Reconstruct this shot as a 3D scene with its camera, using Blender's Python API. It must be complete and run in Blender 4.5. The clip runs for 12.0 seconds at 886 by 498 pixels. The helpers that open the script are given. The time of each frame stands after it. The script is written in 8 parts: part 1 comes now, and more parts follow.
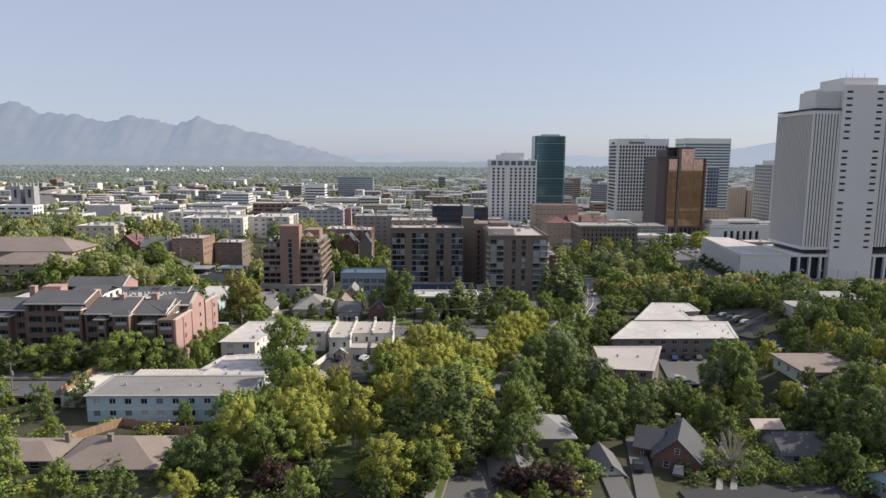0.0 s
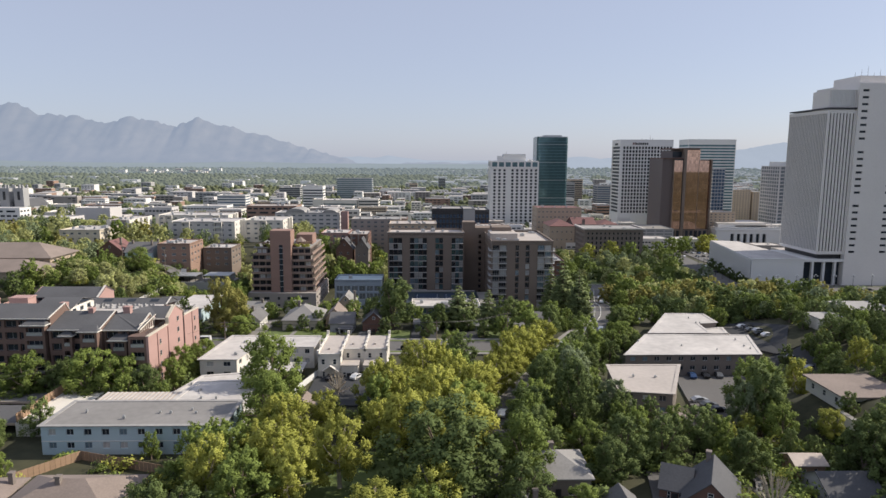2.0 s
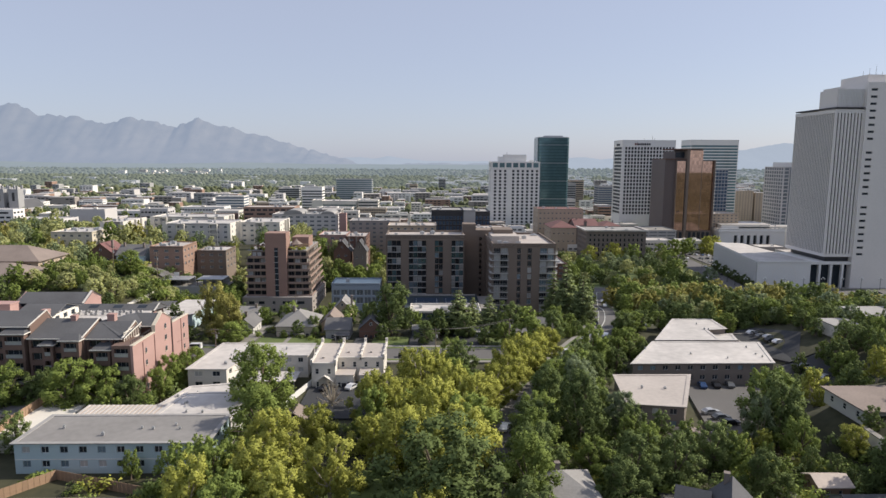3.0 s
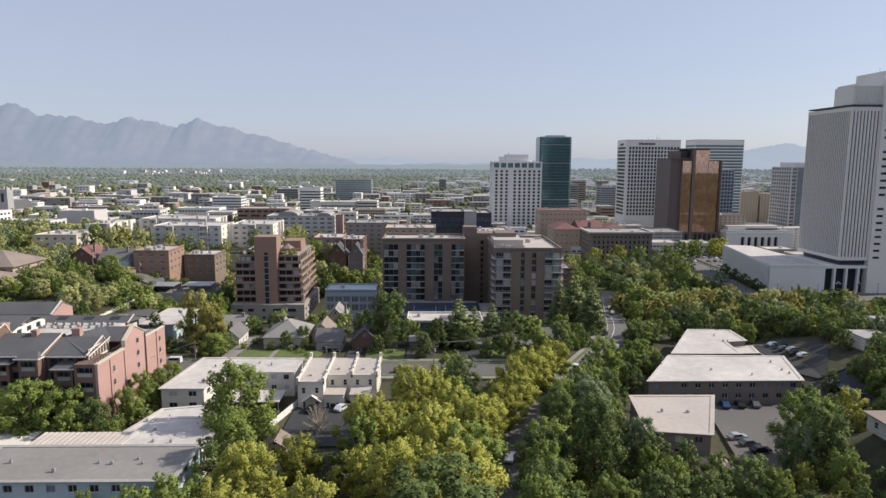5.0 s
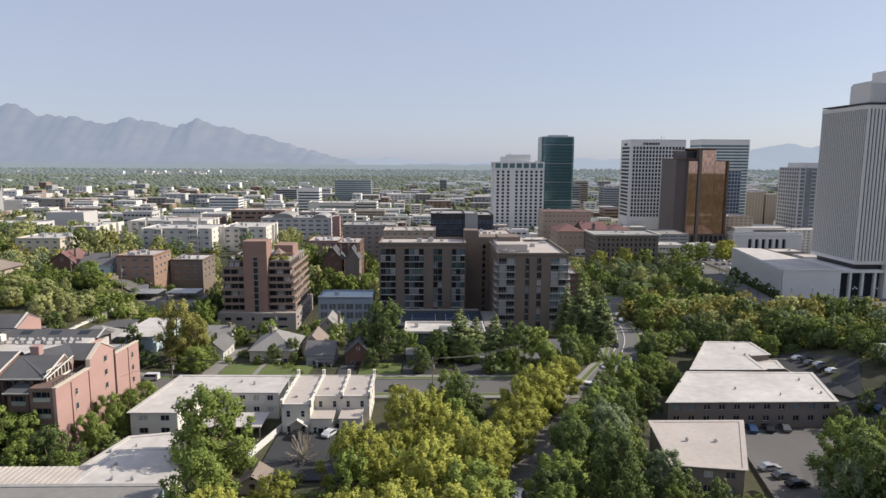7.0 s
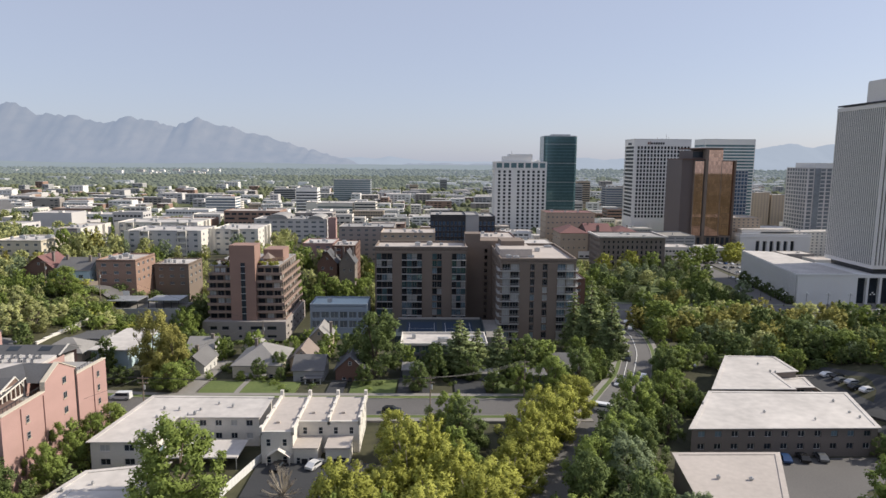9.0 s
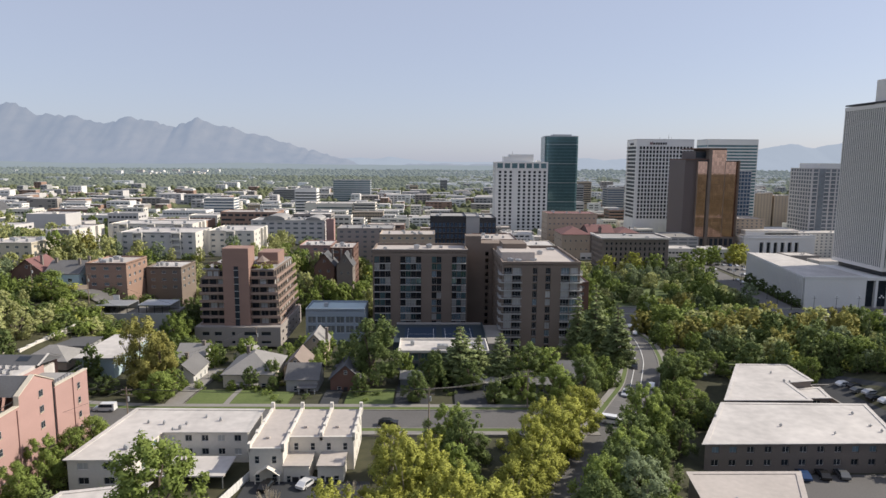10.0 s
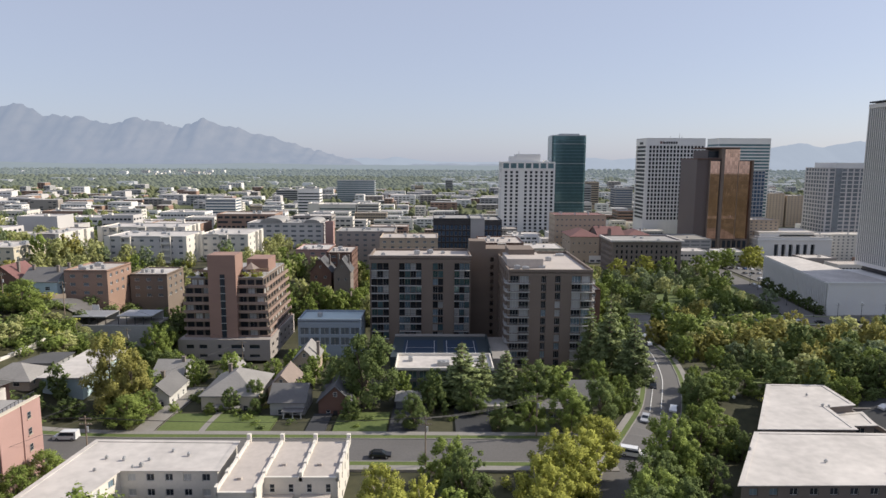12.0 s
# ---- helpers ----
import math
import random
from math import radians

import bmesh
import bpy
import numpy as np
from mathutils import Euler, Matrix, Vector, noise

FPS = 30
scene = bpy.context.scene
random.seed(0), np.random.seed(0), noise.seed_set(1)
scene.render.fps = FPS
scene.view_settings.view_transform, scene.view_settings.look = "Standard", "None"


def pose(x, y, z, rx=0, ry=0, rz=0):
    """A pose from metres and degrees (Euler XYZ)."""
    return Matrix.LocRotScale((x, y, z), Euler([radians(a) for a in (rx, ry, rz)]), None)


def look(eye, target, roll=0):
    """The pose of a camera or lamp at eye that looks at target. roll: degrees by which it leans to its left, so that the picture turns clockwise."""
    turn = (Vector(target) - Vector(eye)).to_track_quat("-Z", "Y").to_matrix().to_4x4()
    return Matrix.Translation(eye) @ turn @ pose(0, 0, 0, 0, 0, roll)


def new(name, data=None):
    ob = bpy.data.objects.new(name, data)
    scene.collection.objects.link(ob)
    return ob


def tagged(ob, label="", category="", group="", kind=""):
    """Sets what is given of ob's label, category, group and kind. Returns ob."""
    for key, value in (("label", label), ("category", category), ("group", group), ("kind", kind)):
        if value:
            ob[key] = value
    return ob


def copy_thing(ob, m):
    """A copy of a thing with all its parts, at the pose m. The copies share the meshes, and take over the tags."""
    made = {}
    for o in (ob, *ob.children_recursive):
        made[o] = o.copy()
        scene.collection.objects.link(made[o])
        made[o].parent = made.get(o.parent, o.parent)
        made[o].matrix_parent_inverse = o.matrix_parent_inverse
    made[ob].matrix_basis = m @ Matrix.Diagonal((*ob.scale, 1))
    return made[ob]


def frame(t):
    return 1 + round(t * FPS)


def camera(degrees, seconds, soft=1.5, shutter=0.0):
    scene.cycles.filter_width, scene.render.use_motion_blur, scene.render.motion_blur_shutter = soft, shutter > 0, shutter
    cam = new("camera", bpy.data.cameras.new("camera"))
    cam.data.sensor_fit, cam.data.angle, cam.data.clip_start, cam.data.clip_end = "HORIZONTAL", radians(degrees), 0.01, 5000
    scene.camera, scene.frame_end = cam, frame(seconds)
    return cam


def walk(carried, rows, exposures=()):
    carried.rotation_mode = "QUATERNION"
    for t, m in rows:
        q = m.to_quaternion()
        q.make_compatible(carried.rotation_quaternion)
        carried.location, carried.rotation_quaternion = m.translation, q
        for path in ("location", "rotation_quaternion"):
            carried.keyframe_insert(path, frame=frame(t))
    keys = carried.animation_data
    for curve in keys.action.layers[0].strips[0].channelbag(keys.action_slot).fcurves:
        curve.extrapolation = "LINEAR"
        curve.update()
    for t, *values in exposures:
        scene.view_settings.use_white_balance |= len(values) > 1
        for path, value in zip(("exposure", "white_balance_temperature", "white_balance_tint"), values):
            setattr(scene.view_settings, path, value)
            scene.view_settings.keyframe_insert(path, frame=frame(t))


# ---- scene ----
cam = camera(69.3, 12.0)
PATH = [
    (0, (0.238, 0.733, 72.564), (0.288, 2.712, 72.281), 0.3),
    (0.5, (0.446, 4.673, 72.583), (0.497, 6.653, 72.302), 0.3),
    (1, (0.649, 8.622, 72.566), (0.699, 10.601, 72.286), 0.3),
    (1.5, (0.813, 12.618, 72.517), (0.863, 14.598, 72.238), 0.3),
    (2, (1.03, 16.569, 72.454), (1.079, 18.548, 72.175), 0.3),
    (2.5, (1.264, 20.434, 72.412), (1.312, 22.414, 72.133), 0.4),
    (3, (1.502, 24.295, 72.385), (1.55, 26.275, 72.108), 0.3),
    (5, (2.338, 39.492, 72.015), (2.384, 41.472, 71.739), 0.3),
    (5.5, (2.523, 43.281, 71.975), (2.569, 45.261, 71.699), 0.3),
    (6, (2.682, 46.993, 71.931), (2.728, 48.973, 71.655), 0.3),
    (6.5, (2.843, 50.635, 71.883), (2.887, 52.615, 71.608), 0.4),
    (7, (3.009, 54.293, 71.836), (3.053, 56.274, 71.561), 0.3),
    (9, (3.639, 69.48, 71.695), (3.682, 71.46, 71.419), 0.4),
    (9.5, (3.819, 73.204, 71.686), (3.861, 75.185, 71.411), 0.4),
    (10, (4.001, 76.808, 71.644), (4.043, 78.789, 71.369), 0.4),
    (10.5, (4.175, 80.375, 71.607), (4.217, 82.355, 71.334), 0.4),
    (11, (4.307, 83.959, 71.563), (4.348, 85.94, 71.289), 0.4),
    (11.5, (4.726, 88.044, 71.558), (4.766, 90.025, 71.284), 0.3),
    (12, (5.863, 93.044, 71.61), (5.886, 95.025, 71.335), 0.3),
]
walk(cam, [(t, look(eye, target, roll)) for t, eye, target, roll in PATH],
     exposures=((0.0, 0.0),))

# ---- world and sun ----
SUN_AZ, SUN_EL = radians(78), radians(34)
world = bpy.data.worlds.new("world")
scene.world = world
world.use_nodes = True
wn, wl = world.node_tree.nodes, world.node_tree.links
sky = wn.new("ShaderNodeTexSky")
sky.sky_type, sky.sun_disc = "NISHITA", False
sky.sun_elevation, sky.sun_rotation = SUN_EL, SUN_AZ
sky.altitude, sky.air_density, sky.dust_density, sky.ozone_density = 1300, 1.0, 3.0, 2.5
wn["Background"].inputs["Strength"].default_value = 0.115
hazy = wn.new("ShaderNodeMix")
hazy.data_type = "RGBA"
hazy.inputs["Factor"].default_value, hazy.inputs["B"].default_value = 0.6, (5.25, 5.56, 6.88, 1)
wl.new(sky.outputs[0], hazy.inputs["A"])
wl.new(hazy.outputs["Result"], wn["Background"].inputs["Color"])
sun_data = bpy.data.lights.new("sun", "SUN")
sun_data.energy, sun_data.angle, sun_data.color = 5.5, radians(0.6), (1.0, 0.91, 0.78)
sun = new("sun", sun_data)
sun_dir = Vector((math.sin(SUN_AZ) * math.cos(SUN_EL), math.cos(SUN_AZ) * math.cos(SUN_EL), math.sin(SUN_EL)))
sun.matrix_world = look((0, 0, 300), Vector((0, 0, 300)) - sun_dir)


# ---- materials ----
def mat(name, base, rough=0.8, metal=0.0, grain=4.0, blotch=0.15, vary=0.18, bump=0.0, island=0.0, obj=0.0,
        glow=0.0, glow_col=None, second=None, spec=0.5, stretch=(1, 1, 1), trans=0.0):
    """Surface with fine grain and wide blotches; island and obj shift the tone piece by piece."""
    m = bpy.data.materials.new(name)
    m.use_nodes = True
    n, l = m.node_tree.nodes, m.node_tree.links
    b = n["Principled BSDF"]
    b.inputs["Roughness"].default_value, b.inputs["Metallic"].default_value = rough, metal
    b.inputs["Specular IOR Level"].default_value = spec
    co = n.new("ShaderNodeTexCoord")
    mp = n.new("ShaderNodeMapping")
    mp.inputs["Scale"].default_value = stretch
    l.new(co.outputs["Object"], mp.inputs["Vector"])
    fine, wide = n.new("ShaderNodeTexNoise"), n.new("ShaderNodeTexNoise")
    fine.inputs["Scale"].default_value, fine.inputs["Detail"].default_value = grain, 6
    wide.inputs["Scale"].default_value, wide.inputs["Detail"].default_value = blotch, 3
    for t in (fine, wide):
        l.new(mp.outputs[0], t.inputs["Vector"])
    add = n.new("ShaderNodeMath")
    add.operation = "ADD"
    l.new(fine.outputs["Fac"], add.inputs[0])
    l.new(wide.outputs["Fac"], add.inputs[1])
    last = add.outputs[0]
    for amount, node, sock in ((island, "ShaderNodeNewGeometry", "Random Per Island"), (obj, "ShaderNodeObjectInfo", "Random")):
        if amount:
            src = n.new(node)
            ma = n.new("ShaderNodeMath")
            ma.operation = "MULTIPLY_ADD"
            ma.inputs[1].default_value = amount
            l.new(src.outputs[sock], ma.inputs[0])
            l.new(last, ma.inputs[2])
            last = ma.outputs[0]
    ramp = n.new("ShaderNodeMapRange")
    top = 1.6 + island + obj
    ramp.inputs["From Min"].default_value, ramp.inputs["From Max"].default_value = 0.4, top
    l.new(last, ramp.inputs["Value"])
    mix = n.new("ShaderNodeMix")
    mix.data_type = "RGBA"
    lo = tuple(c * (1 - vary) for c in base)
    hi = second or tuple(min(1, c * (1 + vary)) for c in base)
    mix.inputs["A"].default_value, mix.inputs["B"].default_value = (*lo, 1), (*hi, 1)
    l.new(ramp.outputs[0], mix.inputs["Factor"])
    l.new(mix.outputs["Result"], b.inputs["Base Color"])
    if bump:
        bp = n.new("ShaderNodeBump")
        bp.inputs["Strength"].default_value, bp.inputs["Distance"].default_value = bump, 0.05
        l.new(fine.outputs["Fac"], bp.inputs["Height"])
        l.new(bp.outputs[0], b.inputs["Normal"])
    if glow:
        b.inputs["Emission Color"].default_value = (*glow_col, 1)
        b.inputs["Emission Strength"].default_value = glow
    if trans:
        tr = n.new("ShaderNodeBsdfTranslucent")
        l.new(mix.outputs["Result"], tr.inputs["Color"])
        mx = n.new("ShaderNodeMixShader")
        mx.inputs[0].default_value = trans
        l.new(b.outputs[0], mx.inputs[1])
        l.new(tr.outputs[0], mx.inputs[2])
        l.new(mx.outputs[0], n["Material Output"].inputs["Surface"])
    return m


def glass_mat(name, base, rough=0.12, obj=0.6, metal=0.0, spec=0.35):
    return mat(name, base, rough, metal, grain=0.6, blotch=0.2, vary=0.5, obj=obj, spec=spec)


M = dict(
    earth=mat("earth", (0.022, 0.03, 0.011), 0.95, grain=0.5, blotch=0.035, vary=0.4, second=(0.085, 0.08, 0.04), bump=0.4),
    lawn=mat("lawn", (0.07, 0.115, 0.026), 0.95, grain=1.5, blotch=0.08, vary=0.35, bump=0.3, second=(0.14, 0.175, 0.05)),
    asphalt=mat("asphalt", (0.118, 0.113, 0.11), 0.9, grain=3, blotch=0.06, vary=0.3, bump=0.2),
    asphalt_dark=mat("asphalt_dark", (0.038, 0.04, 0.044), 0.9, grain=3, blotch=0.1, vary=0.3),
    concrete=mat("concrete", (0.24, 0.226, 0.208), 0.9, grain=2, blotch=0.15, vary=0.25),
    paint_white=mat("paint_white", (0.7, 0.7, 0.68), 0.7, grain=4, blotch=0.3, vary=0.15),
    membrane=mat("membrane", (0.58, 0.545, 0.515), 0.7, grain=0.5, blotch=0.09, vary=0.42, bump=0.1, second=(0.66, 0.62, 0.58)),
    membrane_tan=mat("membrane_tan", (0.43, 0.385, 0.35), 0.8, grain=0.9, blotch=0.1, vary=0.2, bump=0.1),
    roof_grey=mat("roof_grey", (0.225, 0.215, 0.205), 0.85, grain=0.7, blotch=0.08, vary=0.25),
    membrane_grey=mat("membrane_grey", (0.30, 0.29, 0.28), 0.85, grain=0.7, blotch=0.08, vary=0.3),
    stone_white=mat("stone_white", (0.68, 0.67, 0.65), 0.75, grain=1.5, blotch=0.06, vary=0.09),
    stone_cob=mat("stone_cob", (0.70, 0.665, 0.63), 0.75, grain=1.2, blotch=0.05, vary=0.08),
    concrete_white=mat("concrete_white", (0.74, 0.72, 0.69), 0.8, grain=1.5, blotch=0.08, vary=0.1),
    stucco_white=mat("stucco_white", (0.65, 0.615, 0.555), 0.9, grain=2.0, blotch=0.12, vary=0.12),
    stucco_cream=mat("stucco_cream", (0.58, 0.52, 0.42), 0.9, grain=2, blotch=0.12, vary=0.14),
    stucco_grey=mat("stucco_grey", (0.33, 0.33, 0.33), 0.9, grain=2, blotch=0.12, vary=0.14),
    band_brown=mat("band_brown", (0.27, 0.195, 0.16), 0.9, grain=2, blotch=0.12, vary=0.22),
    stucco_tan=mat("stucco_tan", (0.42, 0.34, 0.26), 0.9, grain=2, blotch=0.12, vary=0.16),
    siding_blue=mat("siding_blue", (0.43, 0.54, 0.58), 0.8, grain=1.2, blotch=0.1, vary=0.1, stretch=(0.3, 0.3, 6)),
    siding_white=mat("siding_white", (0.52, 0.51, 0.48), 0.8, grain=1.2, blotch=0.1, vary=0.14, stretch=(0.3, 0.3, 6)),
    siding_dark=mat("siding_dark", (0.13, 0.14, 0.145), 0.8, grain=1.2, blotch=0.1, vary=0.2, stretch=(0.3, 0.3, 6)),
    # darker brown front brick, with the shade of that side put into its colour
    brick_front_shaded=mat("brick_front_shaded", (0.165, 0.108, 0.088), 0.9, grain=3.2, blotch=0.08, vary=0.22, stretch=(1, 1, 3)),
    brick_brown=mat("brick_brown", (0.19, 0.15, 0.122), 0.9, grain=3.2, blotch=0.05, vary=0.22, stretch=(1, 1, 3)),
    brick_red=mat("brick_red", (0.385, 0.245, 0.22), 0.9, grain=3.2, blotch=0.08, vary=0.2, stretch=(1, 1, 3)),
    brick_tower=mat("brick_tower", (0.285, 0.18, 0.145), 0.9, grain=3.2, blotch=0.1, vary=0.18, stretch=(1, 1, 3)),
    brick_dark=mat("brick_dark", (0.15, 0.085, 0.065), 0.9, grain=3.2, blotch=0.1, vary=0.25, stretch=(1, 1, 3)),
    brick_orange=mat("brick_orange", (0.29, 0.19, 0.145), 0.9, grain=3.2, blotch=0.1, vary=0.2, stretch=(1, 1, 3)),
    brick_grey=mat("brick_grey", (0.20, 0.17, 0.15), 0.9, grain=3.2, blotch=0.1, vary=0.25, stretch=(1, 1, 3)),
    granite=mat("granite", (0.115, 0.09, 0.085), 0.5, grain=2, blotch=0.05, vary=0.12),
    shingle_grey=mat("shingle_grey", (0.145, 0.142, 0.142), 0.95, grain=2.5, blotch=0.15, vary=0.3, stretch=(1, 1, 2)),
    shingle_dark=mat("shingle_dark", (0.095, 0.096, 0.102), 0.95, grain=2.5, blotch=0.15, vary=0.3, stretch=(1, 1, 2)),
    shingle_brown=mat("shingle_brown", (0.235, 0.19, 0.165), 0.95, grain=2.5, blotch=0.15, vary=0.3, stretch=(1, 1, 2)),
    shingle_light=mat("shingle_light", (0.26, 0.25, 0.24), 0.95, grain=2.5, blotch=0.15, vary=0.28, stretch=(1, 1, 2)),
    roof_red=mat("roof_red", (0.18, 0.09, 0.085), 0.9, grain=2, blotch=0.1, vary=0.25),
    metal_grey=mat("metal_grey", (0.42, 0.43, 0.44), 0.5, 0.6, grain=2, blotch=0.3, vary=0.2),
    metal_tan=mat("metal_tan", (0.48, 0.40, 0.34), 0.6, 0.0, grain=1.5, blotch=0.3, vary=0.2),
    metal_dark=mat("metal_dark", (0.05, 0.05, 0.055), 0.5, 0.5, grain=2, blotch=0.3, vary=0.3),
    wood_pole=mat("wood_pole", (0.24, 0.19, 0.15), 0.9, grain=3, blotch=0.3, vary=0.3, stretch=(3, 3, 0.4)),
    wood_fence=mat("wood_fence", (0.30, 0.20, 0.13), 0.9, grain=3, blotch=0.3, vary=0.3, obj=0.5),
    cable=mat("cable", (0.03, 0.03, 0.03), 0.6, grain=2),
    glass=glass_mat("glass", (0.03, 0.038, 0.048), spec=0.22),
    stucco_taupe=mat("stucco_taupe", (0.30, 0.27, 0.25), 0.9, grain=2, blotch=0.1, vary=0.14),
    stone_balcony=mat("stone_balcony", (0.46, 0.45, 0.44), 0.7, grain=2, blotch=0.3, vary=0.15),
    glass_blue=glass_mat("glass_blue", (0.07, 0.11, 0.17)),
    glass_deep=glass_mat("glass_deep", (0.02, 0.024, 0.03), 0.35, spec=0.15),
    glass_grey=glass_mat("glass_grey", (0.16, 0.18, 0.20), 0.1, spec=0.5),
    glass_sky=glass_mat("glass_sky", (0.17, 0.24, 0.29), 0.1, spec=0.5),
    siding_slate=mat("siding_slate", (0.27, 0.32, 0.38), 0.8, grain=1.2, blotch=0.1, vary=0.12, stretch=(0.3, 0.3, 6)),
    stucco_pale=mat("stucco_pale", (0.52, 0.50, 0.49), 0.85, grain=1.5, blotch=0.06, vary=0.12),
    glass_teal=glass_mat("glass_teal", (0.085, 0.16, 0.178), 0.08, metal=0.45, spec=0.6),
    glass_green=glass_mat("glass_green", (0.10, 0.17, 0.19), 0.1),
    glass_bronze=glass_mat("glass_bronze", (0.62, 0.41, 0.31), 0.03, obj=0.7, metal=0.95),
    curtain=mat("curtain", (0.42, 0.42, 0.41), 0.5, grain=1.5, blotch=0.4, vary=0.45, obj=0.8, stretch=(4, 4, 0.2)),
    court_blue=mat("court_blue", (0.010, 0.028, 0.06), 0.8, grain=2, blotch=0.2, vary=0.2),
    court_dark=mat("court_dark", (0.022, 0.036, 0.045), 0.8, grain=2, blotch=0.2, vary=0.15),
    bark=mat("bark", (0.16, 0.125, 0.095), 0.95, grain=5, blotch=0.6, vary=0.35, bump=0.5, stretch=(1, 1, 0.3)),
    bark_pale=mat("bark_pale", (0.42, 0.37, 0.30), 0.95, grain=3, blotch=0.8, vary=0.4, bump=0.3),
    leaf_yellow=mat("leaf_yellow", (0.22, 0.24, 0.05), 0.75, grain=0.5, blotch=0.1, vary=0.25, island=0.3, obj=0.7, trans=0.28, spec=0.1, second=(0.56, 0.57, 0.14)),
    leaf_green=mat("leaf_green", (0.092, 0.14, 0.036), 0.75, grain=0.5, blotch=0.1, vary=0.25, island=0.3, obj=0.7, trans=0.27, spec=0.1, second=(0.36, 0.44, 0.12)),
    leaf_dark=mat("leaf_dark", (0.055, 0.088, 0.03), 0.75, grain=0.5, blotch=0.1, vary=0.25, island=0.3, obj=0.7, trans=0.23, spec=0.1, second=(0.255, 0.32, 0.115)),
    # leaf_light: pale olive leaves, lightened further to imitate haze on the hillside
    leaf_light=mat("leaf_light", (0.27, 0.29, 0.11), 0.75, grain=0.5, blotch=0.1, vary=0.25, island=0.3, obj=0.7, trans=0.32, spec=0.1, second=(0.68, 0.7, 0.33)),
    leaf_blue=mat("leaf_blue", (0.11, 0.15, 0.08), 0.75, grain=0.5, blotch=0.1, vary=0.25, island=0.3, obj=0.7, trans=0.24, spec=0.1, second=(0.38, 0.45, 0.25)),
    leaf_rust=mat("leaf_rust", (0.2, 0.19, 0.055), 0.75, grain=0.5, blotch=0.1, vary=0.25, island=0.3, obj=0.7, trans=0.27, spec=0.1, second=(0.47, 0.45, 0.15)),
    leaf_purple=mat("leaf_purple", (0.045, 0.022, 0.022), 0.6, grain=0.9, blotch=0.12, vary=0.35, island=0.8, obj=0.4, trans=0.2, spec=0.3, second=(0.10, 0.055, 0.045)),
    needle=mat("needle", (0.075, 0.115, 0.048), 0.75, grain=0.9, blotch=0.15, vary=0.35, island=0.9, obj=0.5, trans=0.12, spec=0.15, second=(0.36, 0.42, 0.18)),
    # woods is greyed and lightened for haze; the next three add haze as glow
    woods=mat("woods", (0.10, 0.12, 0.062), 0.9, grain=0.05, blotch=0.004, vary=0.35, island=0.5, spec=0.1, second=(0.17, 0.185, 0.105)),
    woods_far_haze=mat("woods_far_haze", (0.085, 0.102, 0.06), 0.9, grain=0.05, blotch=0.003, vary=0.3, island=0.3, spec=0.0, second=(0.14, 0.155, 0.10), glow=0.14, glow_col=(0.52, 0.60, 0.68)),
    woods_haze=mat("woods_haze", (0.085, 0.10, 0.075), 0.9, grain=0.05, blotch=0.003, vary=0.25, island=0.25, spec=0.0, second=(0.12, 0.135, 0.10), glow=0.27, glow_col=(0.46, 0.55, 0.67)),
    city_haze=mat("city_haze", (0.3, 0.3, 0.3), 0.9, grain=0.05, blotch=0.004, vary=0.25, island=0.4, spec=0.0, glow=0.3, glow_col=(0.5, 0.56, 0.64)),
    # foothills: blue-grey haze put in as emission over a dim base
    foothill_haze=mat("foothill_haze", (0.05, 0.06, 0.045), 1.0, grain=0.02, blotch=0.003, vary=0.3, spec=0.0, glow=0.7, glow_col=(0.37, 0.43, 0.52)),
    tyre=mat("tyre", (0.02, 0.02, 0.02), 0.8, grain=4),
    # both ranges: the blue glow is painted haze, not their rock colour
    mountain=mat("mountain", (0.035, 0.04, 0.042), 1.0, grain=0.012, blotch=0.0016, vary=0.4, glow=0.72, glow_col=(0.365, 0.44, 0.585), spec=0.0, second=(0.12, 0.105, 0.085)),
    mountain_far_haze=mat("mountain_far_haze", (0.04, 0.045, 0.05), 1.0, grain=0.012, blotch=0.0016, vary=0.2, glow=0.74, glow_col=(0.51, 0.585, 0.71), spec=0.0),
)
CAR_PAINT = [mat("car_" + n, c, 0.25, 0.2, grain=1, blotch=0.3, vary=0.05) for n, c in (
    ("white", (0.75, 0.75, 0.75)), ("silver", (0.42, 0.43, 0.45)), ("black", (0.02, 0.02, 0.022)),
    ("grey", (0.14, 0.145, 0.15)), ("red", (0.28, 0.03, 0.03)), ("blue", (0.04, 0.08, 0.18)))]


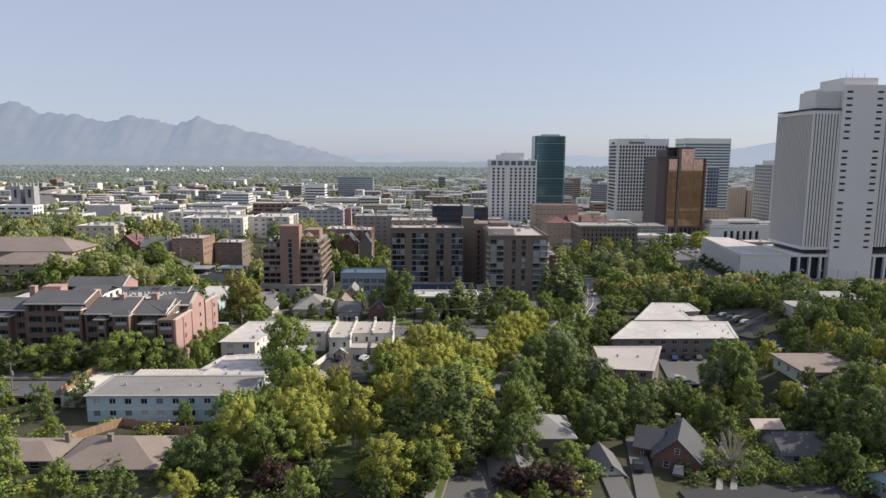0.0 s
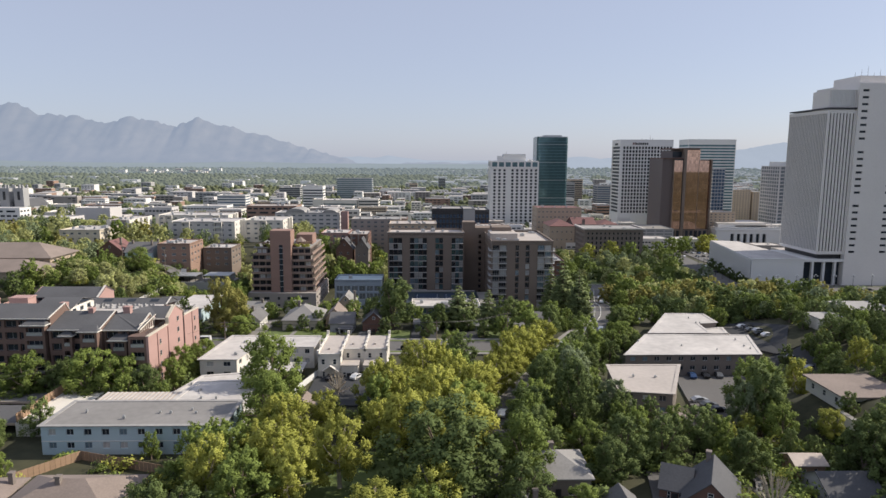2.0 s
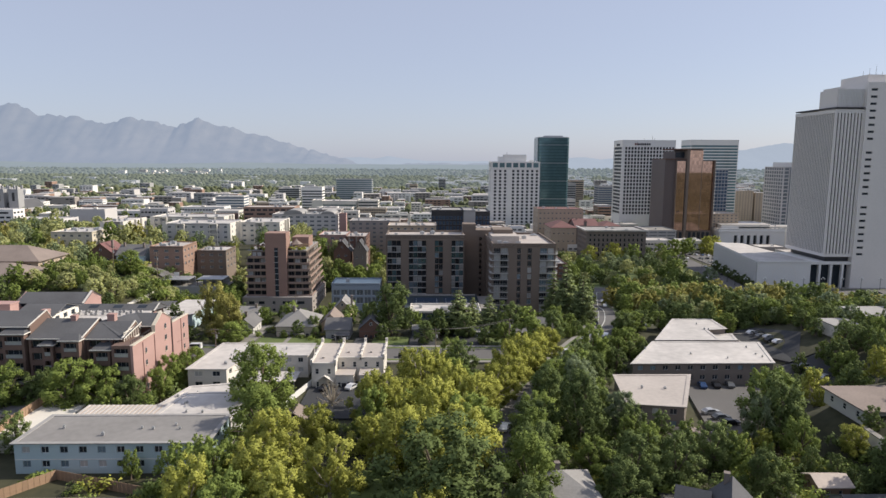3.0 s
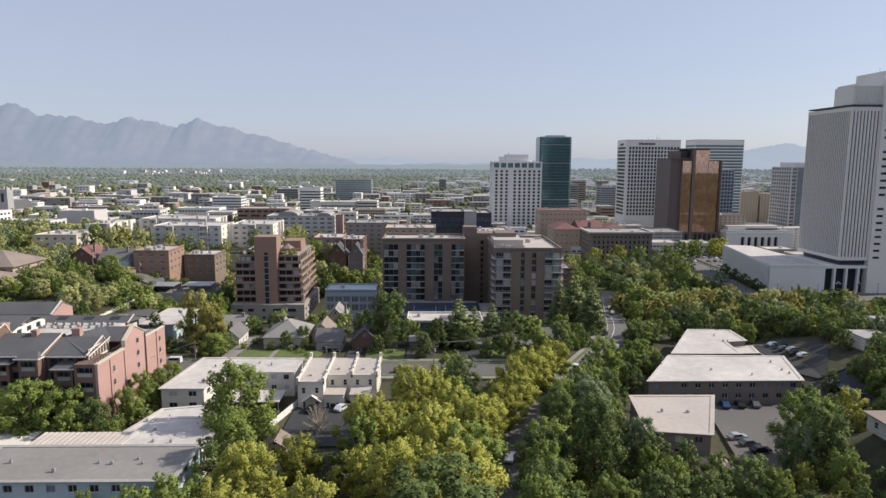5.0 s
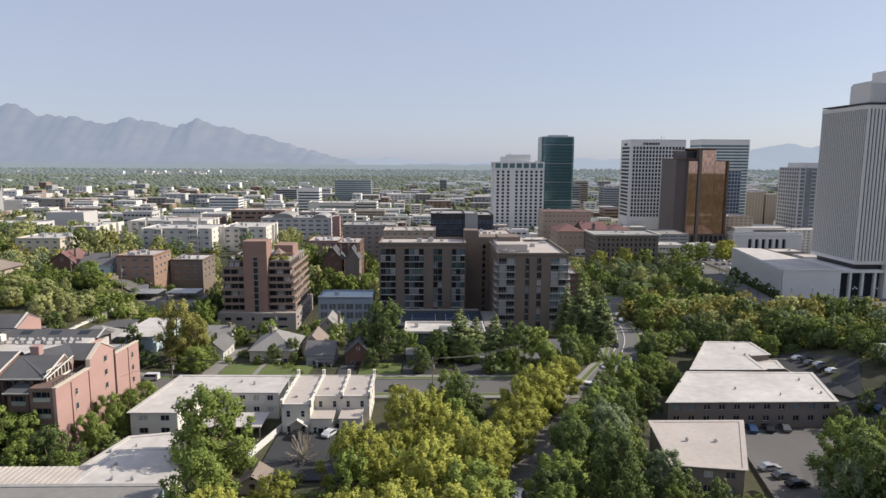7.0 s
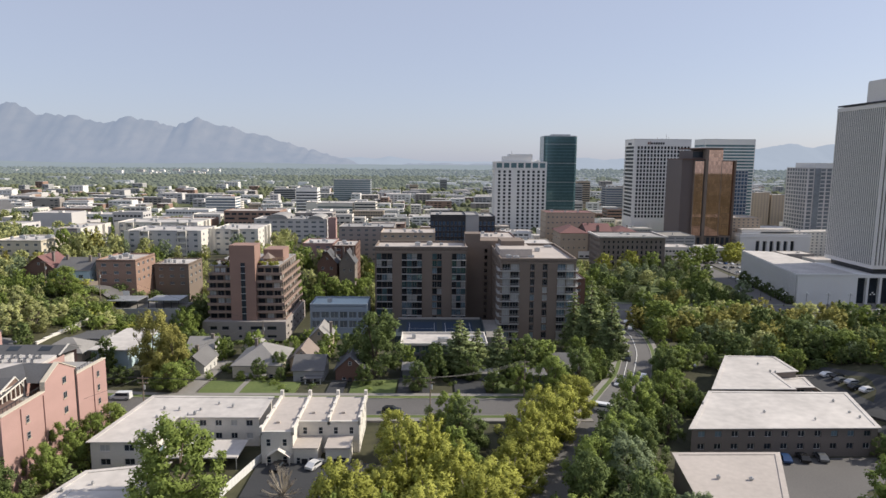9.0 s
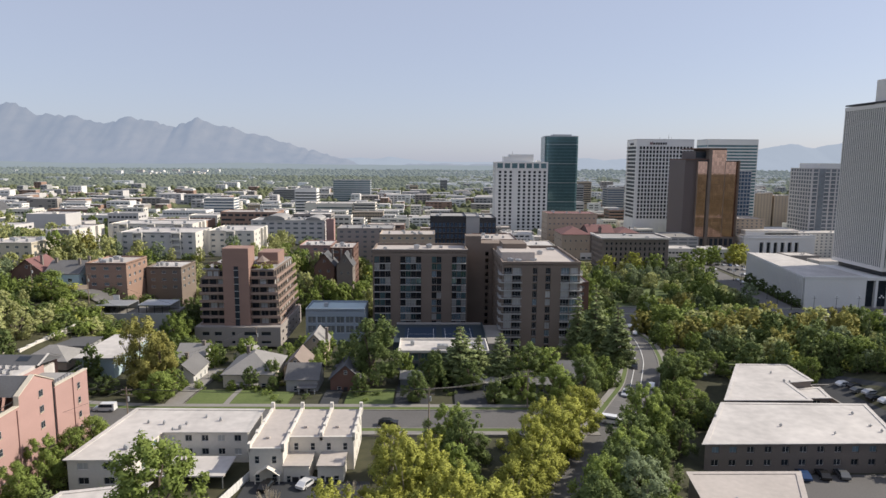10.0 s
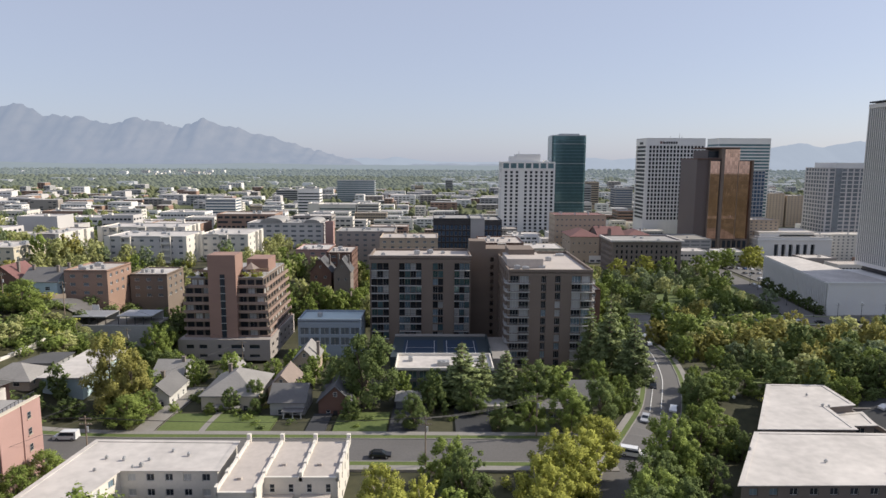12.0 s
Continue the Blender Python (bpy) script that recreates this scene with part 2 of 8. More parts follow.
# ---- mesh helpers ----
class Geo:
    def __init__(self):
        self.v, self.f, self.m = [], [], []

    def face(self, pts, mi=0):
        k = len(self.v)
        self.v += [tuple(p) for p in pts]
        self.f.append(tuple(range(k, k + len(pts))))
        self.m.append(mi)
        return self

    def box(self, x0, x1, y0, y1, z0, z1, mi=0):
        k = len(self.v)
        self.v += [(x, y, z) for z in (z0, z1) for x, y in ((x0, y0), (x1, y0), (x1, y1), (x0, y1))]
        for q in ((0, 3, 2, 1), (4, 5, 6, 7), (0, 1, 5, 4), (1, 2, 6, 5), (2, 3, 7, 6), (3, 0, 4, 7)):
            self.f.append(tuple(k + i for i in q))
            self.m.append(mi)
        return self

    def prism(self, poly, z0, z1, mi=0):
        """Upright prism over a counter-clockwise outline."""
        k, n = len(self.v), len(poly)
        self.v += [(x, y, z0) for x, y in poly] + [(x, y, z1) for x, y in poly]
        self.f += [tuple(k + n + i for i in range(n)), tuple(k + i for i in reversed(range(n)))]
        self.f += [(k + i, k + (i + 1) % n, k + n + (i + 1) % n, k + n + i) for i in range(n)]
        self.m += [mi] * (n + 2)
        return self

    def tube(self, a, b, r0, r1, n=7, mi=0, cap=True):
        a, b = Vector(a), Vector(b)
        q = (b - a).to_track_quat("Z", "Y")
        k = len(self.v)
        for c, r in ((a, r0), (b, r1)):
            for i in range(n):
                w = 2 * math.pi * i / n
                self.v.append(tuple(c + q @ Vector((r * math.cos(w), r * math.sin(w), 0))))
        self.f += [(k + i, k + (i + 1) % n, k + n + (i + 1) % n, k + n + i) for i in range(n)]
        self.m += [mi] * n
        if cap:
            self.f += [tuple(k + n + i for i in range(n)), tuple(k + i for i in reversed(range(n)))]
            self.m += [mi] * 2
        return self

    def mesh(self, name, mats, smooth=False):
        me = bpy.data.meshes.new(name)
        me.from_pydata(self.v, [], self.f)
        for m in mats if isinstance(mats, (list, tuple)) else [mats]:
            me.materials.append(m)
        me.polygons.foreach_set("material_index", self.m)
        if smooth:
            me.polygons.foreach_set("use_smooth", [True] * len(self.f))
        me.update()
        return me


def thing(name, label, category, x, y, z, turn=0.0, group="", kind=""):
    """The Empty at a thing's base."""
    ob = new(name)
    ob.empty_display_size = 1
    ob.matrix_basis = pose(x, y, z, 0, 0, turn)
    return tagged(ob, label, category, group, kind)


def part(name, geo, mats, parent, label="", at=None, kind=""):
    """One mesh object under a thing or under a part; geo is a Geo or a mesh."""
    ob = new(name, geo.mesh(name, mats) if isinstance(geo, Geo) else geo)
    ob.parent = parent
    if at is not None:
        ob.matrix_basis = at
    return tagged(ob, label, "", "", kind)


def gz(x, y):
    """Height of the ground."""
    z = float(np.interp(y, GROUND_Y, GROUND_Z))
    if 55 < x < 140 and 60 < y < 320:
        z -= 2.6 * soft_step((x - 54) / 10) * (1 - soft_step((x - 78 - 22 * soft_step((y - 175) / 15)) / 10)) * soft_step((y - 140) / 20) * (1 - soft_step((y - 225) / 30))
    if x > 82 and y < 330:
        z += (9.0 - 3 * soft_step((y - 180) / 40)) * soft_step((x - 80 - 28 * soft_step((y - 160) / 22)) / 20) * (1 - soft_step((y - 215) / 90)) * soft_step((y - 40) / 80)
    if x > 225 and y > 500:
        z -= 12.0 * soft_step((x - 225) / 80) * soft_step((y - 500) / 120) * (1 - soft_step((y - 1000) / 900))
    if x < 20 and 200 < y < 920:
        # the bench that climbs to the hillside, first beyond the avenue, then behind the apartment towers
        k = soft_step((y - 255) / 35)
        bank = 20.5 * soft_step((-x - 60 - 24 * k) / (70 - 30 * k)) * soft_step((y - 200) / 100)
        bench = 27.0 * soft_step((20 - x) / 120) * soft_step((y - 335) / 50)
        z += max(bank, bench) * (1 - soft_step((y - 560) / 350))
    return z


def soft_step(t):
    t = min(1.0, max(0.0, t))
    return t * t * (3 - 2 * t)


GROUND_Y = (-400, 60, 120, 165, 190, 232, 262, 297, 350, 441, 600, 1000, 2000, 4900)
GROUND_Z = (40, 17.5, 14.3, 11.8, 11.5, 11.4, 9.4, 4.8, -3.6, -7.7, -9, -9, -3, 8)
FOOT = []
WINDOW = {}


def window_mesh(w, h, deep, mats, bars=(0, 0), frame_w=0.07):
    """A framed pane, its face toward -y, set deep behind y = 0, shared by all windows of this size."""
    key = (round(w, 2), round(h, 2), deep, mats[0].name, mats[1].name, bars)
    if key not in WINDOW:
        g = Geo()
        e = frame_w
        us = [0, w] if not e else [0, e] + [q for k in range(bars[0]) for q in (w * (k + 1) / (bars[0] + 1) - e / 2, w * (k + 1) / (bars[0] + 1) + e / 2)] + [w - e, w]
        vs = [0, h] if not e else [0, e] + [q for k in range(bars[1]) for q in (h * (k + 1) / (bars[1] + 1) - e / 2, h * (k + 1) / (bars[1] + 1) + e / 2)] + [h - e, h]
        g.v = [(a, deep, b) for b in vs for a in us]
        n = len(us)
        for b in range(len(vs) - 1):
            for a in range(n - 1):
                k = b * n + a
                g.f.append((k, k + 1, k + n + 1, k + n))
                g.m.append(0 if not e or (a % 2 and b % 2) else 1)
        WINDOW[key] = g.mesh("window", list(mats))
    return WINDOW[key]


def spread(n, width, share, margin=0.0):
    """n equal openings that take up share of the width between the margins."""
    step = (width - 2 * margin) / n
    return [(margin + step * (i + 0.5 - share / 2), margin + step * (i + 0.5 + share / 2)) for i in range(n)]


def rows_of(n, base, step, low, high):
    return [(base + i * step + low, base + i * step + high) for i in range(n)]


def facade(geo, parent, p, u, width, height, cols, rows, deep, mats, bars=(0, 0), pick=None, frame_w=0.07, name="window", limit=300):
    """A wall with real openings, from its lower left corner p along u as seen from outside; a window in each opening."""
    p, u = Vector(p), Vector(u)
    nrm = u.cross(Vector((0, 0, 1)))
    P = lambda a, b, d=0.0: p + u * a - nrm * d + Vector((0, 0, b))
    quad = lambda a0, a1, b0, b1: geo.face((P(a0, b0), P(a1, b0), P(a1, b1), P(a0, b1)))
    if not cols or not rows:
        quad(0, width, 0, height)
        return
    edge = 0.0
    turn = Matrix((( u.x, -nrm.x, 0), (u.y, -nrm.y, 0), (0, 0, 1))).to_4x4()
    far = Geo()
    count = 0
    for ci, (a0, a1) in enumerate(cols):
        if a0 > edge + 1e-4:
            quad(edge, a0, 0, height)
        edge = a1
        low = 0.0
        for ri, (b0, b1) in enumerate(rows):
            if b0 > low + 1e-4:
                quad(a0, a1, low, b0)
            low = b1
            geo.face((P(a0, b0), P(a0, b0, deep), P(a0, b1, deep), P(a0, b1)))
            geo.face((P(a1, b0, deep), P(a1, b0), P(a1, b1), P(a1, b1, deep)))
            geo.face((P(a0, b0, deep), P(a0, b0), P(a1, b0), P(a1, b0, deep)))
            geo.face((P(a0, b1), P(a0, b1, deep), P(a1, b1, deep), P(a1, b1)))
            use = pick(ci, ri) if pick else mats
            count += 1
            if count <= limit:
                part(name, window_mesh(a1 - a0, b1 - b0, deep, use, bars, frame_w), None, parent, at=Matrix.Translation(P(a0, b0)) @ turn)
            else:
                far.face((P(a0, b0, deep), P(a1, b0, deep), P(a1, b1, deep), P(a0, b1, deep)))
        if height > low + 1e-4:
            quad(a0, a1, low, height)
    if width > edge + 1e-4:
        quad(edge, width, 0, height)
    if far.f:
        part("glazing", far, mats[0], parent, kind="stuff")


def flat_roof(parent, poly, h, wall, top, parapet=0.7, thick=0.3, lip=0.0, units=0, seed=1, vents=False):
    """A flat roof behind a parapet; poly is counter-clockwise."""
    part("roof", Geo().prism(poly, h - parapet - 0.25, h - parapet), top, parent)
    n = len(poly)

    def grown(d):
        out = []
        for i in range(n):
            p, q, r = Vector(poly[i - 1]), Vector(poly[i]), Vector(poly[(i + 1) % n])
            u, v = (q - p).normalized(), (r - q).normalized()
            nu, nv = Vector((u.y, -u.x)), Vector((v.y, -v.x))
            m = (nu + nv) / (1 + nu.dot(nv))
            out.append(q + m * d)
        return out

    g = Geo()
    rings = [(grown(lip + 0.02), h - parapet - 0.02), (grown(lip + 0.02), h + 0.03), (grown(-thick), h + 0.03), (grown(-thick), h - parapet - 0.02)]
    g.v = [(p.x, p.y, z) for ring, z in rings for p in ring]
    for k in range(4):
        for i in range(n):
            j = (i + 1) % n
            c = (k + 1) % 4
            g.f.append((k * n + i, k * n + j, c * n + j, c * n + i))
            g.m.append(0)
    part("parapet", g, wall, parent)
    r = random.Random(seed)
    xs, ys = [p[0] for p in poly], [p[1] for p in poly]
    for i in range(units):
        w, d, t = (r.uniform(0.3, 0.6), r.uniform(0.3, 0.6), r.uniform(0.4, 0.7)) if vents else (r.uniform(1.2, 3.2), r.uniform(1.2, 2.6), r.uniform(0.7, 1.5))
        x, y = r.uniform(min(xs) + 2, max(xs) - 5), r.uniform(min(ys) + 2, max(ys) - 4.5)
        z = h - parapet
        g = Geo().box(x, x + w, y, y + d, z + 0.15, z + t).box(x + 0.1, x + w - 0.1, y + 0.1, y + d - 0.1, z, z + 0.15)
        g.tube((x + w / 2, y + d / 2, z + t), (x + w / 2, y + d / 2, z + t + 0.2), d * 0.3, d * 0.3, 10)
        part("roof_unit", g, M["metal_grey"], parent)


def block(name, label, x0, x1, y0, y1, zt, wall, top, win, front=None, left=None, right=None, zb=None, parapet=0.7, deep=0.25,
          units=2, seed=1, bars=(0, 0), category="building", lip=0.0, trim=None, group="", frame_w=0.07, thick=0.3, limit=300):
    """A flat-roofed building; front, left and right are (cols, rows) in metres from the face's own lower left corner."""
    zb = gz((x0 + x1) / 2, y0) - 1.5 if zb is None else zb
    w, d, h = x1 - x0, y1 - y0, zt - zb
    root = thing(name, label, category, x0, y0, zb, group=group)
    FOOT.append((x0, x1, y0, y1))
    g = Geo()
    for p, u, wd, spec in (((0, 0, 0), (1, 0, 0), w, front), ((w, 0, 0), (0, 1, 0), d, right), ((w, d, 0), (-1, 0, 0), w, None), ((0, d, 0), (0, -1, 0), d, left)):
        c, r = spec or ((), ())
        facade(g, root, p, u, wd, h, c, r, deep, win, bars, frame_w=frame_w, limit=limit)
    part("wall", g, wall, root)
    low = min(gz(x, y) for x in (x0, x1) for y in (y0, y1)) - zb - 1
    if low < 0:
        part("plinth", Geo().box(0.1, w - 0.1, 0.1, d - 0.1, low, 0.1), wall, root)
    flat_roof(root, [(0, 0), (w, 0), (w, d), (0, d)], h, trim or wall, top, parapet, thick, lip, units, seed)
    return root


# ---- ground, streets, distance ----
def ground_sheet():
    xs = sorted({*range(-4400, -400, 200), *range(-400, 401, 20), *range(-160, 161, 8), *range(600, 4401, 200)})
    ys = sorted({*range(-400, 0, 40), *range(0, 480, 8), *range(480, 1000, 40), *range(1000, 4901, 100)})
    g = Geo()
    g.v = [(x, y, gz(x, y) + (0.25 * noise.noise(Vector((x * 0.03, y * 0.03, 0))) if abs(x) < 400 and y < 480 else 0)) for y in ys for x in xs]
    n = len(xs)
    for j in range(len(ys) - 1):
        for i in range(n - 1):
            k = j * n + i
            g.f.append((k, k + 1, k + n + 1, k + n))
            # past 1700 m the sheet's materials have haze put into their emission
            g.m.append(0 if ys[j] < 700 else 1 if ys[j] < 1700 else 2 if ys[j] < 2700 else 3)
    ob = new("ground", g.mesh("ground", [M["earth"], M["woods"], M["woods_far_haze"], M["woods_haze"]], True))
    return tagged(ob, "dry soil and scrub grass sloping down to the valley", "ground", kind="structure")


ground_sheet()


def along(pts, step=4.0):
    """Points every few metres along a smooth line through pts, with the direction across."""
    out = []
    P = [Vector(p) for p in pts]
    for i in range(len(P) - 1):
        p0, p1, p2, p3 = P[max(0, i - 1)], P[i], P[i + 1], P[min(len(P) - 1, i + 2)]
        k = max(2, int((p2 - p1).length / step))
        for j in range(k):
            t = j / k
            out.append(0.5 * (2 * p1 + (p2 - p0) * t + (2 * p0 - 5 * p1 + 4 * p2 - p3) * t * t + (3 * p1 - 3 * p2 + p3 - p0) * t ** 3))
    out.append(P[-1])
    res = []
    for i, p in enumerate(out):
        d = (out[min(i + 1, len(out) - 1)] - out[max(i - 1, 0)]).normalized()
        res.append((p, Vector((d.y, -d.x))))
    return res


def ribbon(name, label, pts, lo, hi, lift, material, category, parent=None):
    """A strip beside a line, from lo to hi metres to its right, lying on the ground with sides that go down."""
    g, line = Geo(), along(pts)
    top = []
    for p, o in line:
        a, b = p + o * lo, p + o * hi
        top.append((Vector((a.x, a.y, gz(a.x, a.y) + lift)), Vector((b.x, b.y, gz(b.x, b.y) + lift))))
    dn = Vector((0, 0, 0.6))
    for (a, b), (c, d) in zip(top, top[1:]):
        g.face((a, b, d, c)).face((a - dn, a, c, c - dn)).face((b, b - dn, d - dn, d))
    for a, b in (top[0], top[-1]):
        g.face((a, b, b - dn, a - dn))
    ob = new(name, g.mesh(name, material))
    if parent:
        ob.parent = parent
        return ob
    return tagged(ob, label, category, kind="structure")


def street(pts, half, walk_w=1.8, verge=1.6):
    ribbon("road", "grey asphalt street between concrete kerbs", pts, -half, half, 0.36, M["asphalt"], "road")
    for s in (-1, 1):
        a, b = sorted((s * half, s * (half + 0.25)))
        ribbon("kerb", "pale concrete kerb along the street", pts, a, b, 0.5, M["concrete"], "kerb")
        a, b = sorted((s * (half + 0.25), s * (half + 0.25 + verge)))
        ribbon("verge", "mown green grass strip beside the kerb", pts, a, b, 0.48, M["lawn"], "grass")
        a, b = sorted((s * (half + 0.25 + verge), s * (half + 0.25 + verge + walk_w)))
        ribbon("pavement", "pale concrete pavement along the street", pts, a, b, 0.5, M["concrete"], "pavement")


AVENUE = ((-420, 222), (-200, 221), (-60, 220), (0, 219.5), (42, 219))
DIAGONAL = ((2, 70), (8.8, 110), (13, 134), (19, 160), (33, 190), (46, 214), (61, 242), (72, 272), (80, 300), (86, 324), (91, 352), (102, 396))
TEMPLE = ((100, 404), (160, 400), (260, 396), (420, 398))
street(AVENUE, 5.2)
street(DIAGONAL, 4.4, walk_w=1.5, verge=1.2)
ribbon("lane_line", "worn white line along the curving street", DIAGONAL[6:], -0.1, 0.1, 0.5, M["paint_white"], "road marking")
ribbon("lane_line", "worn white line along the curving street", DIAGONAL[6:], -2.6, -2.45, 0.5, M["paint_white"], "road marking")
street(TEMPLE, 8)
MAIN = ((190, 404), (198, 440), (206, 500), (211, 560), (214, 640), (222, 800))
ribbon("road", "wide grey asphalt avenue leading downtown", MAIN, -8, 8, 0.45, M["asphalt"], "road")


PADS = []


def pad(name, label, poly, lift, material, category):
    """A flat paved or planted piece of ground that follows the slope."""
    if category not in ("lawn", "path"):
        xs, ys = [p[0] for p in poly], [p[1] for p in poly]
        PADS.append((min(xs), max(xs), min(ys), max(ys)))
    g = Geo()
    n = len(poly)
    if n == 4:
        k = 10
        A, B, C, D = (Vector(p) for p in poly)
        pts = [A.lerp(B, i / k).lerp(D.lerp(C, i / k), j / k) for j in range(k + 1) for i in range(k + 1)]
        g.v = [(p.x, p.y, gz(p.x, p.y) + lift) for p in pts]
        g.f = [(j * (k + 1) + i, j * (k + 1) + i + 1, (j + 1) * (k + 1) + i + 1, (j + 1) * (k + 1) + i) for j in range(k) for i in range(k)]
        g.m = [0] * len(g.f)
    else:
        g.face([(x, y, gz(x, y) + lift) for x, y in poly])
    for i in range(n):
        (x, y), (u, v) = poly[i], poly[(i + 1) % n]
        g.face([(x, y, gz(x, y) - 0.5), (u, v, gz(u, v) - 0.5), (u, v, gz(u, v) + lift), (x, y, gz(x, y) + lift)])
    return tagged(new(name, g.mesh(name, material)), label, category, kind="structure")


def ridge(name, label, y, material, peaks, base, x0, x1, rough, depth, seed):
    """A mountain range: peaks (x, height, width) over a base line, with gullies that run down its face."""
    g = Geo()
    xs = np.arange(x0, x1, 22.0)
    lv = np.linspace(0, 1, 16)
    off = Vector((seed * 7.3, 0, 0))
    for t in lv:
        for x in xs:
            h = base
            for px, ph, pw in peaks:
                h = max(h, ph - abs(x - px) * ph / pw)
            h += rough * (noise.fractal(Vector((x * 0.006, seed, 0)), 0.55, 2.1, 8)) * min(1, h / 120)
            v = Vector((x * 0.004 + 0.3 * math.sin(t * 3), t * 0.9, seed)) + off
            gully = 0.7 * depth * noise.fractal(Vector((v.x * 2.2, v.y * 1.2, v.z)), 0.8, 2.1, 5)
            z = 20 * min(1, t * 8) + h * (t + 0.05 * gully / max(depth, 1) * math.sin(t * math.pi))
            g.v.append((x, y - (1 - t) * 420 + gully * math.sin(t * math.pi) * 1.1, z))
    n = len(xs)
    for j in range(len(lv) - 1):
        for i in range(n - 1):
            k = j * n + i
            g.f.append((k, k + 1, k + n + 1, k + n))
            g.m.append(0)
    return tagged(new(name, g.mesh(name, material, True)), label, "mountains", kind="structure")


# all three backdrops carry their haze as emission in the material
ridge("backdrop_far_hills", "pale blue hills beyond the valley in haze", 4880, M["mountain_far_haze"],
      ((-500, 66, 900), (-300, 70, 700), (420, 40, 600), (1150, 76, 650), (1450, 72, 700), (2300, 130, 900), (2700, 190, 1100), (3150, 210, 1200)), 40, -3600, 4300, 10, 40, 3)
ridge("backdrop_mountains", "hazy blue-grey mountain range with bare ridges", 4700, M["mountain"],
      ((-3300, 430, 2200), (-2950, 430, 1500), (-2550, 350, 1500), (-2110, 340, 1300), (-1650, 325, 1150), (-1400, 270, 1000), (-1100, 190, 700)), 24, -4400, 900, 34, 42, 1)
ridge("backdrop_foothills", "low hazy green foothills at the foot of the range", 4330, M["foothill_haze"],
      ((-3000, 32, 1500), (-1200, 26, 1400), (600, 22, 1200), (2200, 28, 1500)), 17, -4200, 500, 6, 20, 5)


# ---- downtown towers ----
GL = (M["glass"], M["metal_grey"])
GLW = (M["glass"], M["paint_white"])
DEEP = (M["glass_deep"], M["metal_grey"])


# tall white tower beside the plaza, ribbed wings and a stair core
def office_tower_white():
    zb = -7.7
    root = thing("office_tower", "tall white ribbed concrete office tower with slit windows", "office tower", 247, 412, zb)
    H = 103.5 - zb
    base = 22.2
    w1, d1 = 17.5, 43.0
    core = Geo().box(0.6, w1, 0.6, d1, base, H - 0.5)
    part("recessed_glazing", core, M["glass"], root, "dark glass strips between the ribs")
    part("shaft_cap", Geo().box(0, w1, 0, d1, H - 2.2, H), M["stone_cob"], root)
    part("shaft_foot", Geo().box(0, w1, 0, d1, base - 0.8, base + 1.2), M["stone_cob"], root)
    rib_f = Geo().box(0, 1.25, -0.02, 0.8, base + 1.2, H - 2.2).mesh("rib", M["stone_cob"])
    for i in range(9):
        part("rib", rib_f, None, root, at=pose(i * (w1 - 1.25) / 8, 0, 0))
    rib_s = Geo().box(0.2, 0.62, 0, 0.72, base + 1.2, H - 2.2).mesh("rib", M["stone_cob"])
    for i in range(26):
        part("rib", rib_s, None, root, at=pose(0, 0.9 + i * (d1 - 1.6) / 25, 0))
    # stair core with small windows, rising past the shaft
    g = Geo()
    ch = 119.5 - zb
    cols = [(2.2, 6.2), (22.0, 26.0)]
    rows = [(22.5 + i * 4.15, 23.9 + i * 4.15) for i in range(25) if i not in (8, 16)]
    facade(g, root, (w1, -1.2, 0), (1, 0, 0), 28.5, ch, cols, rows, 0.5, GL, frame_w=0.0)
    facade(g, root, (w1, d1, 0), (0, -1, 0), d1 + 1.2, ch, (), (), 0.3, GL)
    facade(g, root, (w1 + 28.5, -1.2, 0), (0, 1, 0), d1 + 1.2, ch, (), (), 0.3, GL)
    g.face([(w1, -1.2, ch), (w1 + 28.5, -1.2, ch), (w1 + 28.5, d1, ch), (w1, d1, ch)])
    part("stair_core", g, M["stone_cob"], root, "plain pale concrete stair core")
    part("penthouse", Geo().box(1.0, w1, 1.6, 19, H, ch - 4).box(w1 + 3, w1 + 25, 4, 30, ch, ch + 5), M["stone_cob"], root, "pale concrete plant storey")
    lou = Geo().box(0, 0.6, 0, 0.5, 0, 10).mesh("louvre", M["stone_white"])
    for i in range(16):
        part("louvre", lou, None, root, at=pose(2.0 + i * 0.95, 1.15, H + 2.2))
    part("canopy", Geo().box(-0.6, w1, -0.6, d1 - 1, H + 0.5, H + 1.3), M["metal_dark"], root, "dark overhanging roof edge")
    for i in range(5):
        part("mast", Geo().tube((w1 + 5 + i * 4, 12, ch + 5), (w1 + 5 + i * 4, 12, ch + 8 + i % 3 * 2), 0.12, 0.05, 5), M["metal_dark"], root)
    # second ribbed wing
    off = w1 + 28.5
    part("recessed_glazing", Geo().box(off, off + 17, 0.6, d1, base, H - 0.5), M["glass"], root)
    for i in range(9):
        part("rib", rib_f, None, root, at=pose(off + i * 1.95, 0, 0))
    # undercroft and lobby
    part("soffit_storey", Geo().box(2.5, off + 14, 2.5, d1 - 3, 18.5, base - 0.8), M["metal_dark"], root, "dark recessed storey under the shaft")
    part("lobby_roof", Geo().box(-7.4, off + 26, -0.4, 42, 16.6, 18.3), M["stone_white"], root)
    part("lobby_glazing", Geo().box(-7.2, off + 24, 3.4, 41, 0, 16.6), M["glass"], root, "dark tall lobby glass")
    pil = Geo().box(0, 1.3, -0.2, 1.6, 0, 16.6).mesh("pillar", M["stone_white"])
    for i in range(11):
        part("pillar", pil, None, root, at=pose(-2.2 + i * 7.2, 0.0, 0))


office_tower_white()


